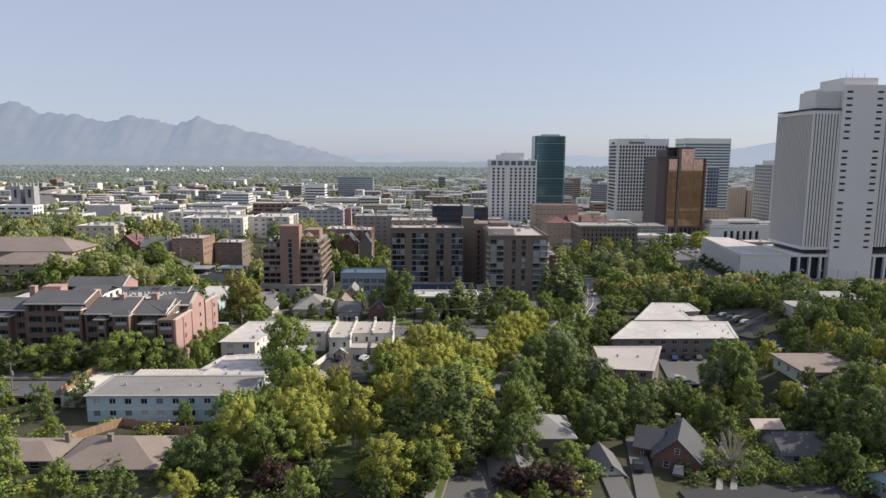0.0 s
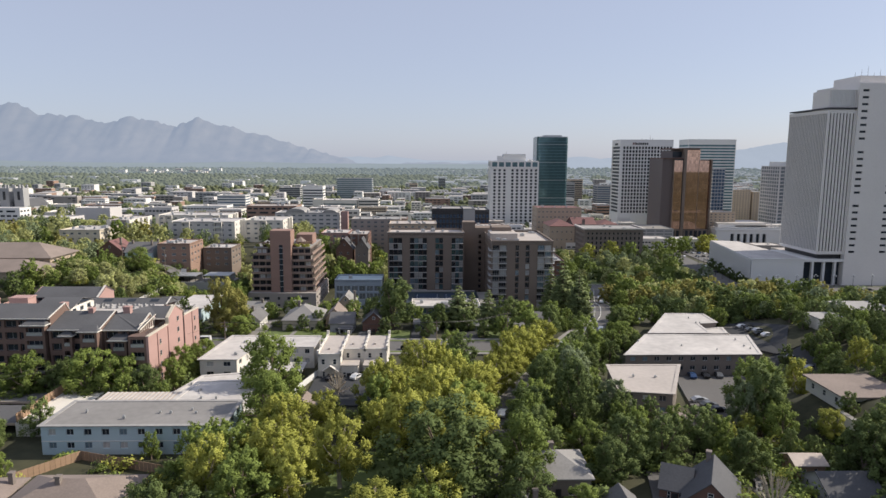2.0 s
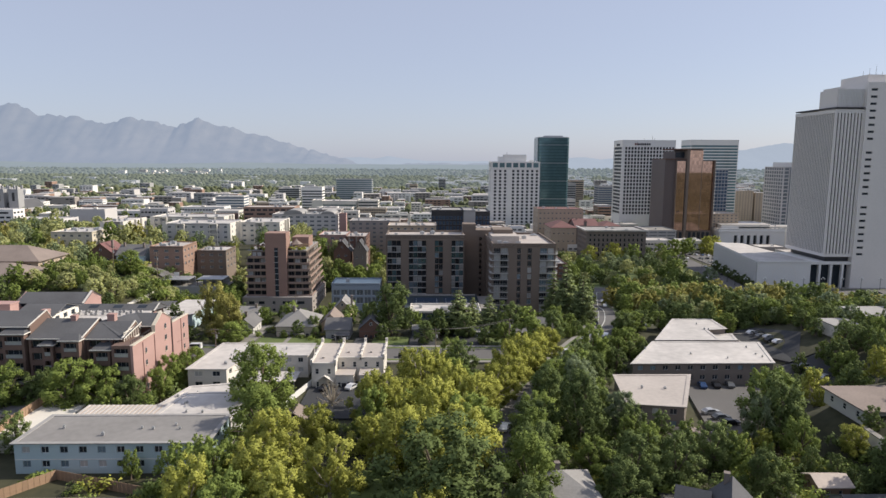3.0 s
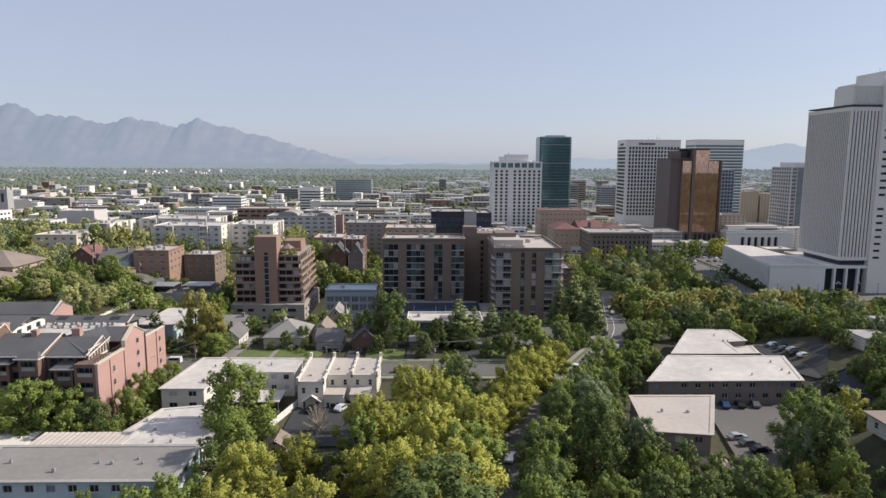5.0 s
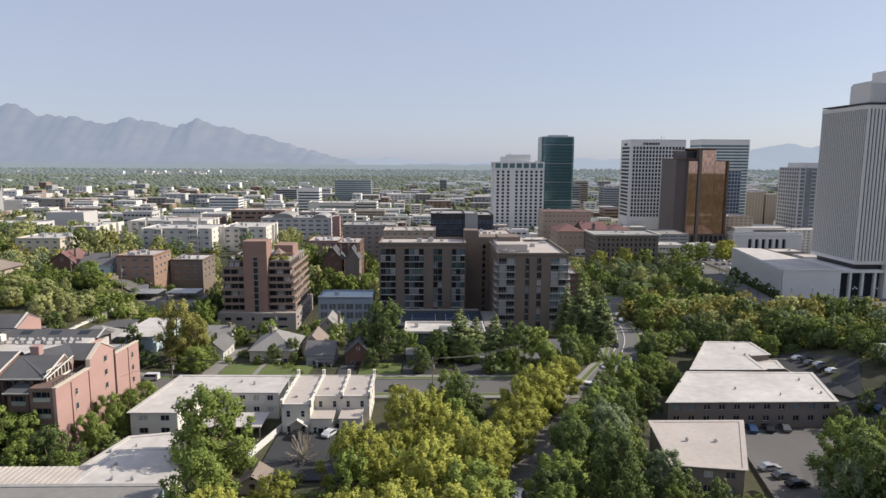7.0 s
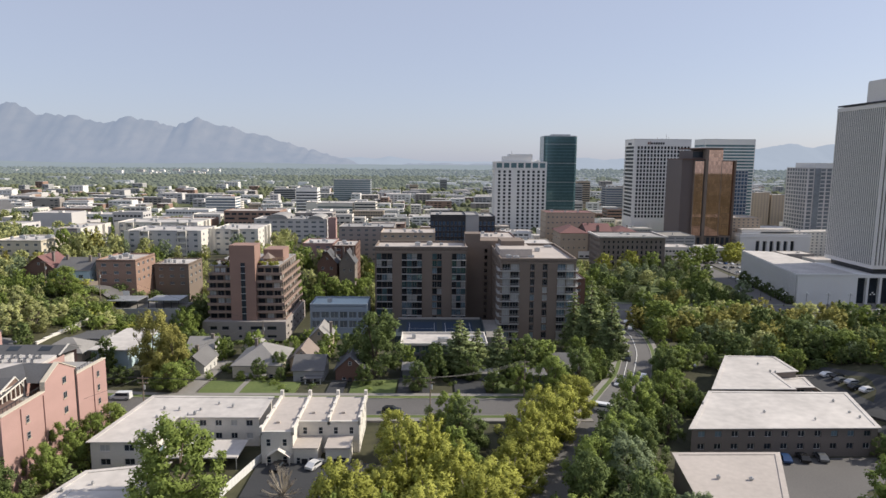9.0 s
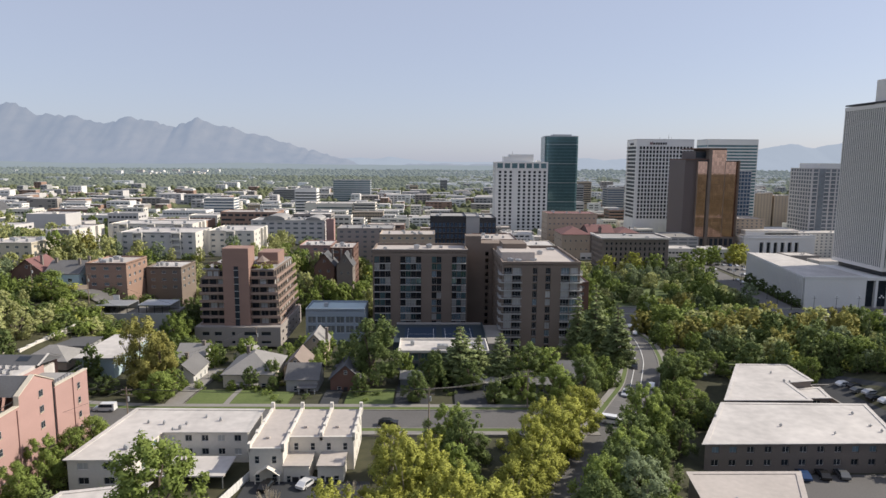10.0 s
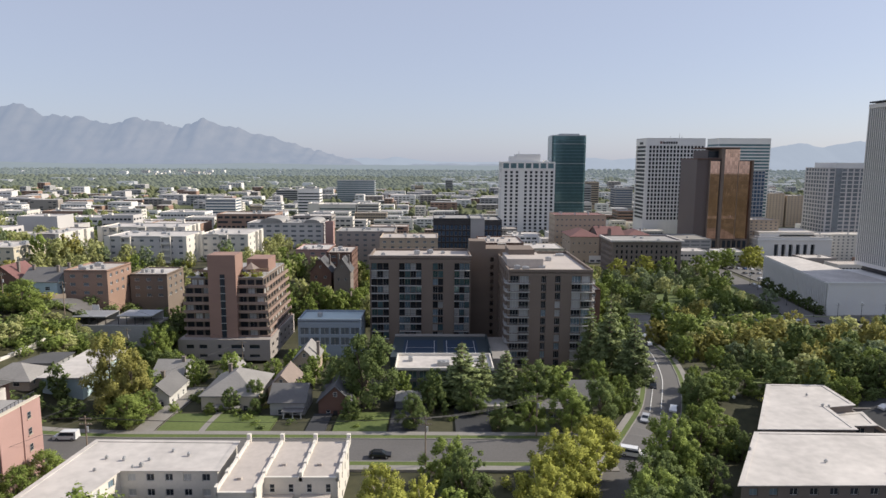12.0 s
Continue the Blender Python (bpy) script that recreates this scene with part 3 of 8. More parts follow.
def map_wing():
    zb = -7.7
    root = thing("wing_building", "low white stone wing with a round wall relief", "building", 206, 411.4, zb)
    poly = [(0, 0), (33.4, 0), (33.4, 88), (15, 94)]
    g = Geo().prism(poly, 0, 18.4)
    part("wall", g, M["stone_white"], root)
    part("roof", Geo().prism([(0.2, 0.5), (33.4, 0.5), (33.4, 88.3), (15, 94.3)], 18.0, 18.45), M["membrane"], root)
    part("roof_rim", Geo().prism([(-0.4, -0.4), (33.4, -0.4), (33.4, 0.5), (0.2, 0.5)], 18.0, 18.75), M["stone_white"], root)
    ring = Geo()
    for i in range(40):
        a, b = 2 * math.pi * i / 40, 2 * math.pi * (i + 1) / 40
        ring.face([(17 + r * math.cos(w), -0.06, 9 + r * math.sin(w)) for r, w in ((7.4, a), (7.7, a), (7.7, b), (7.4, b))])
    part("wall_relief", ring, M["stone_cob"], root, "shallow round stone relief")
    # grey sheet laid on the white wall paints shade into the fin gaps
    part("recess", Geo().prism([(-0.02, 1.4), (0.1, 1.4), (14.9, 93), (14.6, 93)], 0.4, 17.9), M["stucco_grey"], root, "grey sheet that puts shade between the fins")
    fin = Geo().box(-0.75, 0.3, 0, 0.6, 0.4, 17.9).mesh("fin", M["stone_white"])
    for i in range(44):
        part("fin", fin, None, root, at=pose(0.25 + i * 0.335, 1.6 + i * 2.1, 0))


map_wing()


def tower_white_grid():
    W, zb = 58.8, -14.0
    cols = [(3.6 + k * 6.0, 6.4 + k * 6.0) for k in range(3)] + [(25.4 + k * 5.72, 28.2 + k * 5.72) for k in range(6)]
    rows = [(57.4 - k * 4.1 - zb, 60.1 - k * 4.1 - zb) for k in reversed(range(17))]
    root = block("office_block", "white concrete office block with a grid of small square windows", 77.9, 77.9 + W, 800, 832, 62.0,
                 M["concrete_white"], M["membrane"], DEEP, front=(cols, rows), left=(spread(5, 32, 0.45, 1), rows), zb=zb, deep=0.9, units=0, seed=4, frame_w=0.0, limit=200)
    band = Geo()
    H = 62.0 - zb
    wins = spread(7, W, 0.76, 0.8)
    facade(band, root, (0, -0.3, H), (1, 0, 0), W, 8.2, wins, [(1.2, 6.6)], 0.5, (M["glass_green"], M["metal_grey"]), frame_w=0.0)
    facade(band, root, (0, 32, H), (0, -1, 0), 32.3, 8.2, spread(4, 32.3, 0.7, 0.8), [(1.2, 6.6)], 0.5, (M["glass_green"], M["metal_grey"]), frame_w=0.0)
    facade(band, root, (W, -0.3, H), (0, 1, 0), 32.3, 8.2, (), (), 0.5, GL)
    band.face([(0, -0.3, H + 8.2), (W, -0.3, H + 8.2), (W, 32, H + 8.2), (0, 32, H + 8.2)])
    part("top_band", band, M["concrete_white"], root)
    part("penthouse", Geo().box(16, 43, 5, 22, H + 8, H + 16.5).box(9.5, 17, 6, 20, H + 8, H + 14).box(47, 52, 6, 12, H + 8, H + 10), M["stone_white"], root, "pale plant room")
    part("mast", Geo().tube((20, 12, H + 16), (20, 12, H + 20), 0.25, 0.1, 5), M["metal_dark"], root)


tower_white_grid()


def tower_teal():
    zb = -9
    root = thing("glass_tower", "dark teal glass office tower with rounded corners", "office tower", 152, 900, zb)
    w, d, h = 41.5, 36, 111.6
    r = 3.0
    poly = []
    for cx, cy, a0 in ((w - r, r, -90), (w - r, d - r, 0), (r, d - r, 90), (r, r, 180)):
        poly += [(cx + r * math.cos(radians(a0 + k * 30)), cy + r * math.sin(radians(a0 + k * 30))) for k in range(4)]
    part("core", Geo().prism(poly, 0, h), M["glass_teal"], root, "teal mirror glass")
    big = [((x - w / 2) * 1.008 + w / 2, (y - d / 2) * 1.01 + d / 2) for x, y in poly]
    for i in range(26):
        part("spandrel", Geo().prism(big, 4 + i * 4.05, 4.5 + i * 4.05), M["glass_green"] if i % 6 else M["metal_grey"], root)
    part("crown", Geo().prism(big, h - 0.4, h + 0.6), M["metal_grey"], root)
    part("corner_glass", Geo().box(-1.2, 7, 3, d - 3, 0, h - 0.5), M["glass_green"], root, "pale green glass edge")
    part("penthouse", Geo().box(10, 34, 8, 26, h + 0.5, h + 2.6), M["metal_grey"], root)


tower_teal()


def tower_bank():
    rows = [(k * 4.3 + 7.7 + 9, k * 4.3 + 10.8 + 9) for k in range(19)]
    root = block("bank_tower", "white concrete bank tower with deep square window grid", 234, 298.5, 795, 830, 96.4,
                 M["concrete_white"], M["membrane"], DEEP,
                 front=([(a + 3.2, b + 3.2) for a, b in spread(16, 60.5, 0.72)], rows),
                 left=([(1.5, 33.5)], [(a + 0.3, b) for a, b in rows]), zb=-9, deep=1.2, units=4, seed=7, frame_w=0.0, limit=310)
    for i in range(14):
        part("pilaster", Geo().box(3 + i * 4.4, 4 + i * 4.4, -0.7, 0.0, 1, 12), M["concrete_white"], root)
    x = 15.0
    for wd, hg in ((2.6, 2.6), (1.0, 3.2), (3.0, 2.2), (2.4, 2.4), (2.6, 2.4), (2.8, 2.4), (2.6, 2.4), (2.4, 2.4)):
        part("sign_bar", Geo().box(x, x + wd * 0.75, -0.35, 0, 99.3, 99.3 + hg), M["roof_red"] if x < 18 else M["metal_dark"], root, "dark sign letters")
        x += wd
    part("sign_bar", Geo().box(-0.3, 0, 10, 22, 98.7, 101.3), M["metal_dark"], root)
    for sx, sh in ((40, 6), (43, 3.5), (30, 3)):
        part("mast", Geo().tube((sx, 12, 105), (sx, 12, 105 + sh), 0.25, 0.1, 5), M["metal_dark"], root)


tower_bank()


def tower_bronze():
    zb = -9
    root = thing("bronze_tower", "bronze mirror-glass tower with stepped brown granite corners", "office tower", 250, 690, zb)
    s = M["granite"]
    part("granite_slab", Geo().box(-2, 9.5, 0, 40, 0, 82.5), s, root, "dark brown granite end wall")
    part("roof_ledge", Geo().box(-2.2, 21, -1.6, 40, 82.5, 83.3), M["brick_dark"], root)
    part("upper_block", Geo().box(10, 21, 6, 40, 83, 91), s, root)
    part("upper_glazing", Geo().box(10.5, 20.5, 5.7, 6, 84.5, 90), M["glass"], root)
    part("granite_slab", Geo().box(20, 22.6, -2.6, 36, 0, 93), M["brick_brown"], root)
    cap = Geo().prism([(9, 5), (21, -3), (36, -3), (38, 8), (38, 40), (9, 40)], 92.6, 93.6)
    part("roof", cap, M["brick_dark"], root)
    pane = Geo().box(0.03, 2.27, 0, 0.3, 0.03, 3.58).mesh("pane", M["glass_bronze"])
    part("bronze_backing", Geo().box(9.5, 20, -1.0, 10, 8, 82.4), M["metal_dark"], root)
    part("bronze_backing", Geo().box(22.6, 36, -2.0, 10, 8, 92.6), M["metal_dark"], root)
    part("bronze_backing", Geo().box(36, 50, 1.5, 30, 8, 82), M["metal_dark"], root)
    for x0, n, y, top in ((9.8, 4, -1.25, 20), (22.8, 6, -2.25, 23), (36.6, 6, 1.25, 20)):
        for i in range(n):
            for j in range(top):
                part("pane", pane, None, root, at=pose(x0 + i * 2.3, y, 8.6 + j * 3.62))
    for x in (9.3, 35.6, 49.6):
        part("corner_post", Geo().box(x, x + 0.5, -2.4, 2, 0, 82), M["brick_brown"], root)
    part("base", Geo().box(9, 50, -1.5, 12, 0, 8.2), M["brick_brown"], root)
    part("plinth", Geo().box(-2, 50, -1.5, 40, -14, 0), M["granite"], root)
    for i in range(8):
        part("base_window", Geo().box(11 + i * 4.8, 13.6 + i * 4.8, -2.4, -1.4, 0.5, 7), M["glass"], root)


tower_bronze()

STRIPE = lambda w, n, base, step, low, high, m=0.6: ([(m, w - m)], rows_of(n, base, step, low, high))
GREEN = (M["glass_green"], M["metal_grey"])
GREY = (M["glass_grey"], M["metal_grey"])
BLUEG = (M["glass_blue"], M["metal_grey"])
block("glass_tower", "grey-green glass office tower with pale floor bands", 372, 440, 930, 965, 101.5, M["stone_white"], M["membrane_grey"], GREEN,
      front=STRIPE(68, 24, 4, 4.15, 0.9, 3.6), left=STRIPE(35, 24, 4, 4.15, 0.9, 3.6), zb=-9, deep=0.5, units=2, seed=3)
block("glass_tower", "slim blue glass office tower between larger towers", 329, 343, 750, 775, 62.7, M["metal_grey"], M["membrane_grey"], BLUEG,
      front=(spread(4, 14, 0.86), rows_of(17, 4, 4.0, 0.4, 3.6)), left=(spread(6, 25, 0.86), rows_of(17, 4, 4, 0.4, 3.6)), zb=-9, deep=0.2, units=1)


def tower_stone_glass():
    root = block("office_tower", "stone and glass office tower with stepped roofline", 390, 440, 720, 760, 66, M["stucco_pale"], M["membrane_grey"], GREY,
                 front=(spread(8, 50, 0.8, 0.6), rows_of(18, 3, 4.0, 0.4, 3.5)), left=(spread(8, 40, 0.8, 1), rows_of(18, 3, 4, 0.5, 3.3)), zb=-9, deep=0.4, units=2, seed=5, limit=60)
    part("upper_storey", Geo().box(8, 50, 2, 38, 75, 80), M["stone_white"], root)
    part("glass_strip", Geo().box(7, 13, -0.4, 0.2, 2, 74.5), M["glass_grey"], root, "full-height grey glass strip")


tower_stone_glass()


def columned_hall():
    root = block("columned_hall", "grey stone hall with a row of tall columned openings", 305, 374, 680, 730, 2.5, M["stone_white"], M["membrane"], GL,
                 front=(spread(6, 69, 0.55, 14), [(4.5, 16.5)]), left=(spread(9, 50, 0.5, 1.5), [(4.5, 16.5)]), zb=-21, deep=1.8, units=0)
    part("attic", Geo().box(6, 58, 10, 44, 22.5, 26.5), M["stone_white"], root)
    part("attic_roof", Geo().box(5, 59, 9, 45, 26.5, 27.1), M["membrane"], root)
    part("cornice", Geo().box(-0.8, 69.8, -0.8, 0.4, 20.2, 21.4).box(-0.8, 0.4, 0.4, 50, 20.2, 21.4), M["stone_white"], root)


columned_hall()


def library():
    zb = -9.5
    root = block("civic_building", "grey stone civic building with a white-edged flat roof", 133, 182.6, 548, 580, 15.2, M["brick_grey"], M["membrane_grey"], DEEP,
                 front=(spread(13, 49.6, 0.42, 1.5), [(2, 5), (7, 9.6), (11, 13.6), (15, 17.6), (19.4, 21.2)]),
                 left=(spread(8, 32, 0.42, 1), [(2, 5), (7, 9.6), (11, 13.6), (15, 17.6), (19.4, 21.2)]), zb=zb, deep=0.5, units=5, seed=9)
    part("cornice", Geo().box(-1.6, 51.2, -1.6, 0.2, 23.7, 24.9).box(-1.6, 0.2, 0.2, 33, 23.7, 24.9).box(49.6, 51.2, 0.2, 33, 23.7, 24.9), M["membrane"], root, "white overhanging roof edge")


library()
block("office_block", "dark ribbed glass office block", 4.3, 27, 480, 510, 36.7, M["metal_dark"], M["membrane_grey"], BLUEG,
      front=(spread(9, 22.7, 0.7), rows_of(10, 4, 3.7, 0.5, 3.2)), zb=-8, deep=0.5, units=2)
block("office_block", "grey concrete stair block beside a dark glass office", 27, 35.4, 478, 505, 36.9, M["stucco_grey"], M["membrane_grey"], GL, zb=-8, units=0)
block("office_block", "dark ribbed glass office block", 35.4, 46, 480, 510, 35.8, M["metal_dark"], M["membrane_grey"], BLUEG,
      front=(spread(4, 10.6, 0.7), rows_of(10, 4, 3.7, 0.5, 3.2)), zb=-8, deep=0.5, units=1)


# ---- blocks between the hill and downtown ----
SOFT = (M["glass_grey"], M["paint_white"])
def rows_for(h, step=3.3, low=1.0, high=2.2, top=0.8):
    n = max(1, int((h - top - 1.0) / step))
    return rows_of(n, h - top - n * step, step, low, high)


def mid_block(label, x0, x1, y0, y1, zt, wall, top, name="apartment_house", win=None, cell=4.4, share=0.42, units=2, seed=1, step=3.0, zb=None, parapet=0.5):
    zb = gz((x0 + x1) / 2, y0) - 1 if zb is None else zb
    h = zt - zb
    win = win or SOFT
    rows = rows_for(h, step)
    w, d = x1 - x0, y1 - y0
    f = (spread(max(1, int(w / cell)), w, share, 0.5), rows)
    s = (spread(max(1, int(d / cell)), d, share, 0.5), rows)
    root = block(name, label, x0, x1, y0, y1, zt, M[wall], M[top], win, front=f, right=s if x0 < 0 else None, left=s if x0 > 60 else None, zb=zb, units=units, seed=seed,
                 parapet=parapet, deep=0.25, category="building", limit=300 if y0 < 445 else 0, frame_w=0.07 if y0 < 445 else 0.0)
    if name == "apartment_house" and w > 11 and 395 < y0 < 600 and x0 < -85:
        # white end walls with their own windows
        part("end_wall", Geo().box(w + 0.02, w + 0.3, -0.2, d, 0, h + 0.06).box(w - 1.6, w + 0.25, -0.5, -0.15, 0, h + 0.05), M["stucco_white"], root, "white rendered end wall")
        part("corner_pier", Geo().box(-1.0, 1.6, -0.5, -0.02, 0, h + 0.06), M["stucco_white"], root)
        sw = window_mesh(1.7, 1.4, 0.0, SOFT, (0, 0))
        turn = Matrix(((0, -1, 0), (1, 0, 0), (0, 0, 1))).to_4x4()
        for i in range(int(d / 8)):
            for z0, z1 in rows:
                part("window", sw, None, root, at=Matrix.Translation((w + 0.34, 2.5 + i * 7, z0)) @ turn)
        part("end_balcony", Geo().box(w + 0.3, w + 1.6, d * 0.45, d * 0.45 + 0.3, 0, h).box(w + 0.3, w + 1.6, d * 0.7, d * 0.7 + 0.3, 0, h), M["stucco_white"], root)
    if name == "apartment_house" and w > 17 and y0 > 395:
        # stacked balconies in white bays
        n = max(1, int(w / 15))
        for i in range(n):
            x = w * (i + 0.5) / n - 2.0
            part("balcony_bay", Geo().box(x - 0.3, x, -1.4, 0, 0, h - 0.2).box(x + 4.0, x + 4.3, -1.4, 0, 0, h - 0.2).box(x, x + 4.0, -1.4, 0, h - 0.6, h - 0.2), M["stucco_white"], root, "white balcony bay")
            for z0, z1 in rows:
                part("balcony", Geo().box(x, x + 4.0, -1.35, -1.2, z0 - 1.0, z0 - 0.05).box(x, x + 4.0, -1.2, 0, z0 - 1.05, z0 - 0.85), M["stucco_white"], root)
    for i in range(3 if w > 12 else 0):
        a = w * (0.15 + 0.27 * i)
        part("roof_vent", Geo().box(a, a + 1.1, d * 0.3, d * 0.3 + 1.1, h - 0.4, h + 0.9), M["metal_grey"], root)
    return root


mid_block("grey and white four-storey apartment block", -152, -114, 400, 424, 34.7, "stucco_pale", "membrane", seed=2)
mid_block("white four-storey apartment block with a flat roof", -112, -88, 412, 440, 34.4, "stucco_white", "membrane", seed=1)
# taupe front wall: shade on a white block put into its colour
mid_block("white apartment block with its shaded front toned brown and sunlit side walls", -193, -180.5, 410, 442, 34.5, "stucco_taupe", "membrane", seed=3)
mid_block("long white apartment block behind the others", -176, -130, 440, 462, 35.0, "stucco_white", "membrane", seed=14)
mid_block("low tan apartment block with a pale flat roof", -206, -183.6, 380, 404, 31.8, "stucco_cream", "membrane", seed=5, units=5)
mid_block("three-storey brick flats with a sunlit end wall", -126.3, -111, 319, 337, 32.2, "brick_orange", "membrane_tan", seed=6, step=3.0, zb=19)
mid_block("low brick flats with a white roof", -110.2, -96.2, 334, 350, 28.2, "brick_brown", "membrane", seed=7, zb=16)
mid_block("beige stepped office block with roof plant", -24, 7, 432, 455, 30.5, "stucco_tan", "membrane_tan", "office_block", seed=8, units=4)
mid_block("long red-brown brick building with an arched roof", -52, -18, 462, 486, 30.6, "stucco_taupe", "membrane_grey", "office_block", seed=9, units=4)
mid_block("brick apartment house with a flat roof", -46.7, -34.5, 399, 422, 27.4, "brick_dark", "membrane_tan", seed=10)
arc_home = mid_block("long grey building with a band of arches", -111, -64, 490, 512, 32.6, "stucco_pale", "membrane_grey", "office_block", seed=11, cell=5, share=0.6, units=4)
ARC_TOP = 32.6 - arc_home.location.z
for a, r in ((15, 7), (40, 5)):
    g = Geo()
    pts = [(a + r * math.cos(w), ARC_TOP + 0.42 * r * math.sin(w)) for w in np.linspace(0, math.pi, 13)]
    g.v = [(x, -0.3, z) for x, z in pts] + [(x, 21.5, z) for x, z in pts]
    n = len(pts)
    g.f = [tuple(range(n)), tuple(range(2 * n - 1, n - 1, -1))] + [(i + 1, i, n + i, n + i + 1) for i in range(n - 1)] + [(0, n - 1, 2 * n - 1, n)]
    g.m = [0] * len(g.f)
    part("arched_roof", g, M["membrane_grey"], arc_home, "grey barrel roof over the middle bay")
block("brick_tower", "slim red brick stair tower", -62.5, -57.5, 488, 494, 33.4, M["brick_red"], M["membrane"], GL, units=0, zb=12)
mid_block("low white-roofed building among trees", -66, -49, 420, 442, 25.8, "brick_red", "membrane", seed=12)
mid_block("pink stone hall with tall windows", 108, 152, 640, 668, 25.6, "stucco_tan", "roof_red", "civic_building", seed=15, cell=4, step=5)
mid_block("parking structure in grey concrete", 190, 244, 640, 680, 5, "stucco_grey", "concrete", "parking_structure", seed=17, cell=8, share=0.85, units=0)
mid_block("tan stone block beside a bronze tower", 305, 334, 700, 730, 16.6, "stucco_tan", "membrane_tan", "office_block", seed=18)
mid_block("pink-grey concrete block of flats", 466, 502, 1000, 1030, 27, "stucco_tan", "membrane_grey", "office_block", seed=19, units=1)
mid_block("pink-grey concrete block of flats", 505, 534, 1000, 1030, 24, "stucco_tan", "membrane_grey", "office_block", seed=20, units=1)
mid_block("wide low white building behind the columned hall", 330, 430, 690, 712, 4, "stucco_white", "membrane", "office_block", seed=22, units=3)
mid_block("low building with a pale flat roof", 52, 92, 520, 548, 13, "stucco_cream", "membrane", "office_block", seed=23, units=5)
mid_block("low dark block behind the apartment towers", 58, 74, 352, 380, 19, "brick_dark", "membrane_grey", seed=24, units=2)
mid_block("roof-top storey of a brown block", 30, 54, 440, 470, 27, "brick_dark", "membrane_tan", seed=25, units=3)


def banded(label, x0, x1, y0, y1, zt, wall, glass, top="membrane_grey", step=4.0, zb=-9, name="office_block"):
    w, d, h = x1 - x0, y1 - y0, zt - zb
    n = int((h - 2) / step)
    side = STRIPE(d, n, 1.2, step, 1.0, 3.0)
    return block(name, label, x0, x1, y0, y1, zt, M[wall], M[top], glass, front=STRIPE(w, n, 1.2, step, 1.0, 3.0), right=side if x0 < 0 else None,
                 left=side if x0 > 0 else None, zb=zb, deep=0.4, units=2, seed=int(x0) % 50)


banded("tall white office block with dark window bands", -189, -158, 1000, 1024, 30.2, "concrete_white", GL, step=4.2)
banded("dark glass office block with thin floor bands", -179, -109, 1300, 1330, 33, "metal_grey", (M["glass_green"], M["metal_grey"]))
banded("low blue glass building with a pale roof", -150, -101, 950, 985, 12.4, "stucco_white", (M["glass_teal"], M["metal_grey"]), "membrane")
block("office_block", "blank white end block of a low glass building", -165, -150.2, 949, 980, 13.4, M["stucco_white"], M["membrane"], GL, zb=-9, units=1)
banded("cream corner block with blank stair tower", -99, -70, 948, 978, 13.6, "stucco_white", GL, "membrane")
banded("white and blue office block", -312, -270, 980, 1006, 17, "concrete_white", BLUEG, "membrane")
banded("grey office block beyond the railway", -300, -258, 1330, 1370, 13, "stucco_grey", GL)
banded("small tower block in the distance", -40, -22, 1500, 1520, 16, "stucco_tan", GL)
banded("small tower block in the distance", 30, 48, 1700, 1720, 22, "stucco_grey", GL)
banded("grey office slab far down the avenue", 240, 262, 1150, 1180, 32, "stucco_grey", GL)
banded("grey office slab far down the avenue", 275, 300, 1250, 1280, 34, "stucco_tan", GL)
banded("blue-grey office slab far down the avenue", 310, 340, 1180, 1210, 26, "stucco_grey", BLUEG)

for x0, x1, y0, zt, wall in ((160, 178, 1050, 14, "stucco_tan"), (182, 205, 1100, 20, "stucco_grey"), (210, 232, 1020, 12, "stucco_pale"), (236, 258, 900, 9, "brick_orange"),
                             (345, 372, 1120, 18, "stucco_tan"), (500, 540, 900, 18, "stucco_pale"), (545, 590, 980, 15, "stucco_cream"), (470, 500, 1150, 24, "stucco_grey")):
    banded("mid-rise office block among the downtown towers", x0, x1, y0, y0 + 26, zt, wall, GL)


def church():
    root = thing("stone_church", "grey stone church with two square towers", "church", -394, 624, 8.9)
    root.matrix_basis = root.matrix_basis @ Matrix.Scale(0.78, 4)
    part("nave", Geo().box(0, 20, 6, 60, 0, 20), M["stucco_grey"], root)
    roof = Geo().face([(0, 6, 20), (10, 6, 30), (10, 60, 30), (0, 60, 20)]).face([(10, 6, 30), (20, 6, 20), (20, 60, 20), (10, 60, 30)]).face([(0, 6, 20), (20, 6, 20), (10, 6, 30)])
    part("roof", roof, M["shingle_dark"], root)
    for x in (-4, 13):
        t = Geo().box(x, x + 11, 0, 11, 0, 44)
        for a in (0, 9):
            for b in (0, 9):
                t.box(x + a, x + a + 2, b, b + 2, 44, 48)
        part("tower", t, M["stucco_grey"], root)
        part("louvre", Geo().box(x + 4, x + 7, -0.2, 0, 30, 40), M["metal_dark"], root)


church()


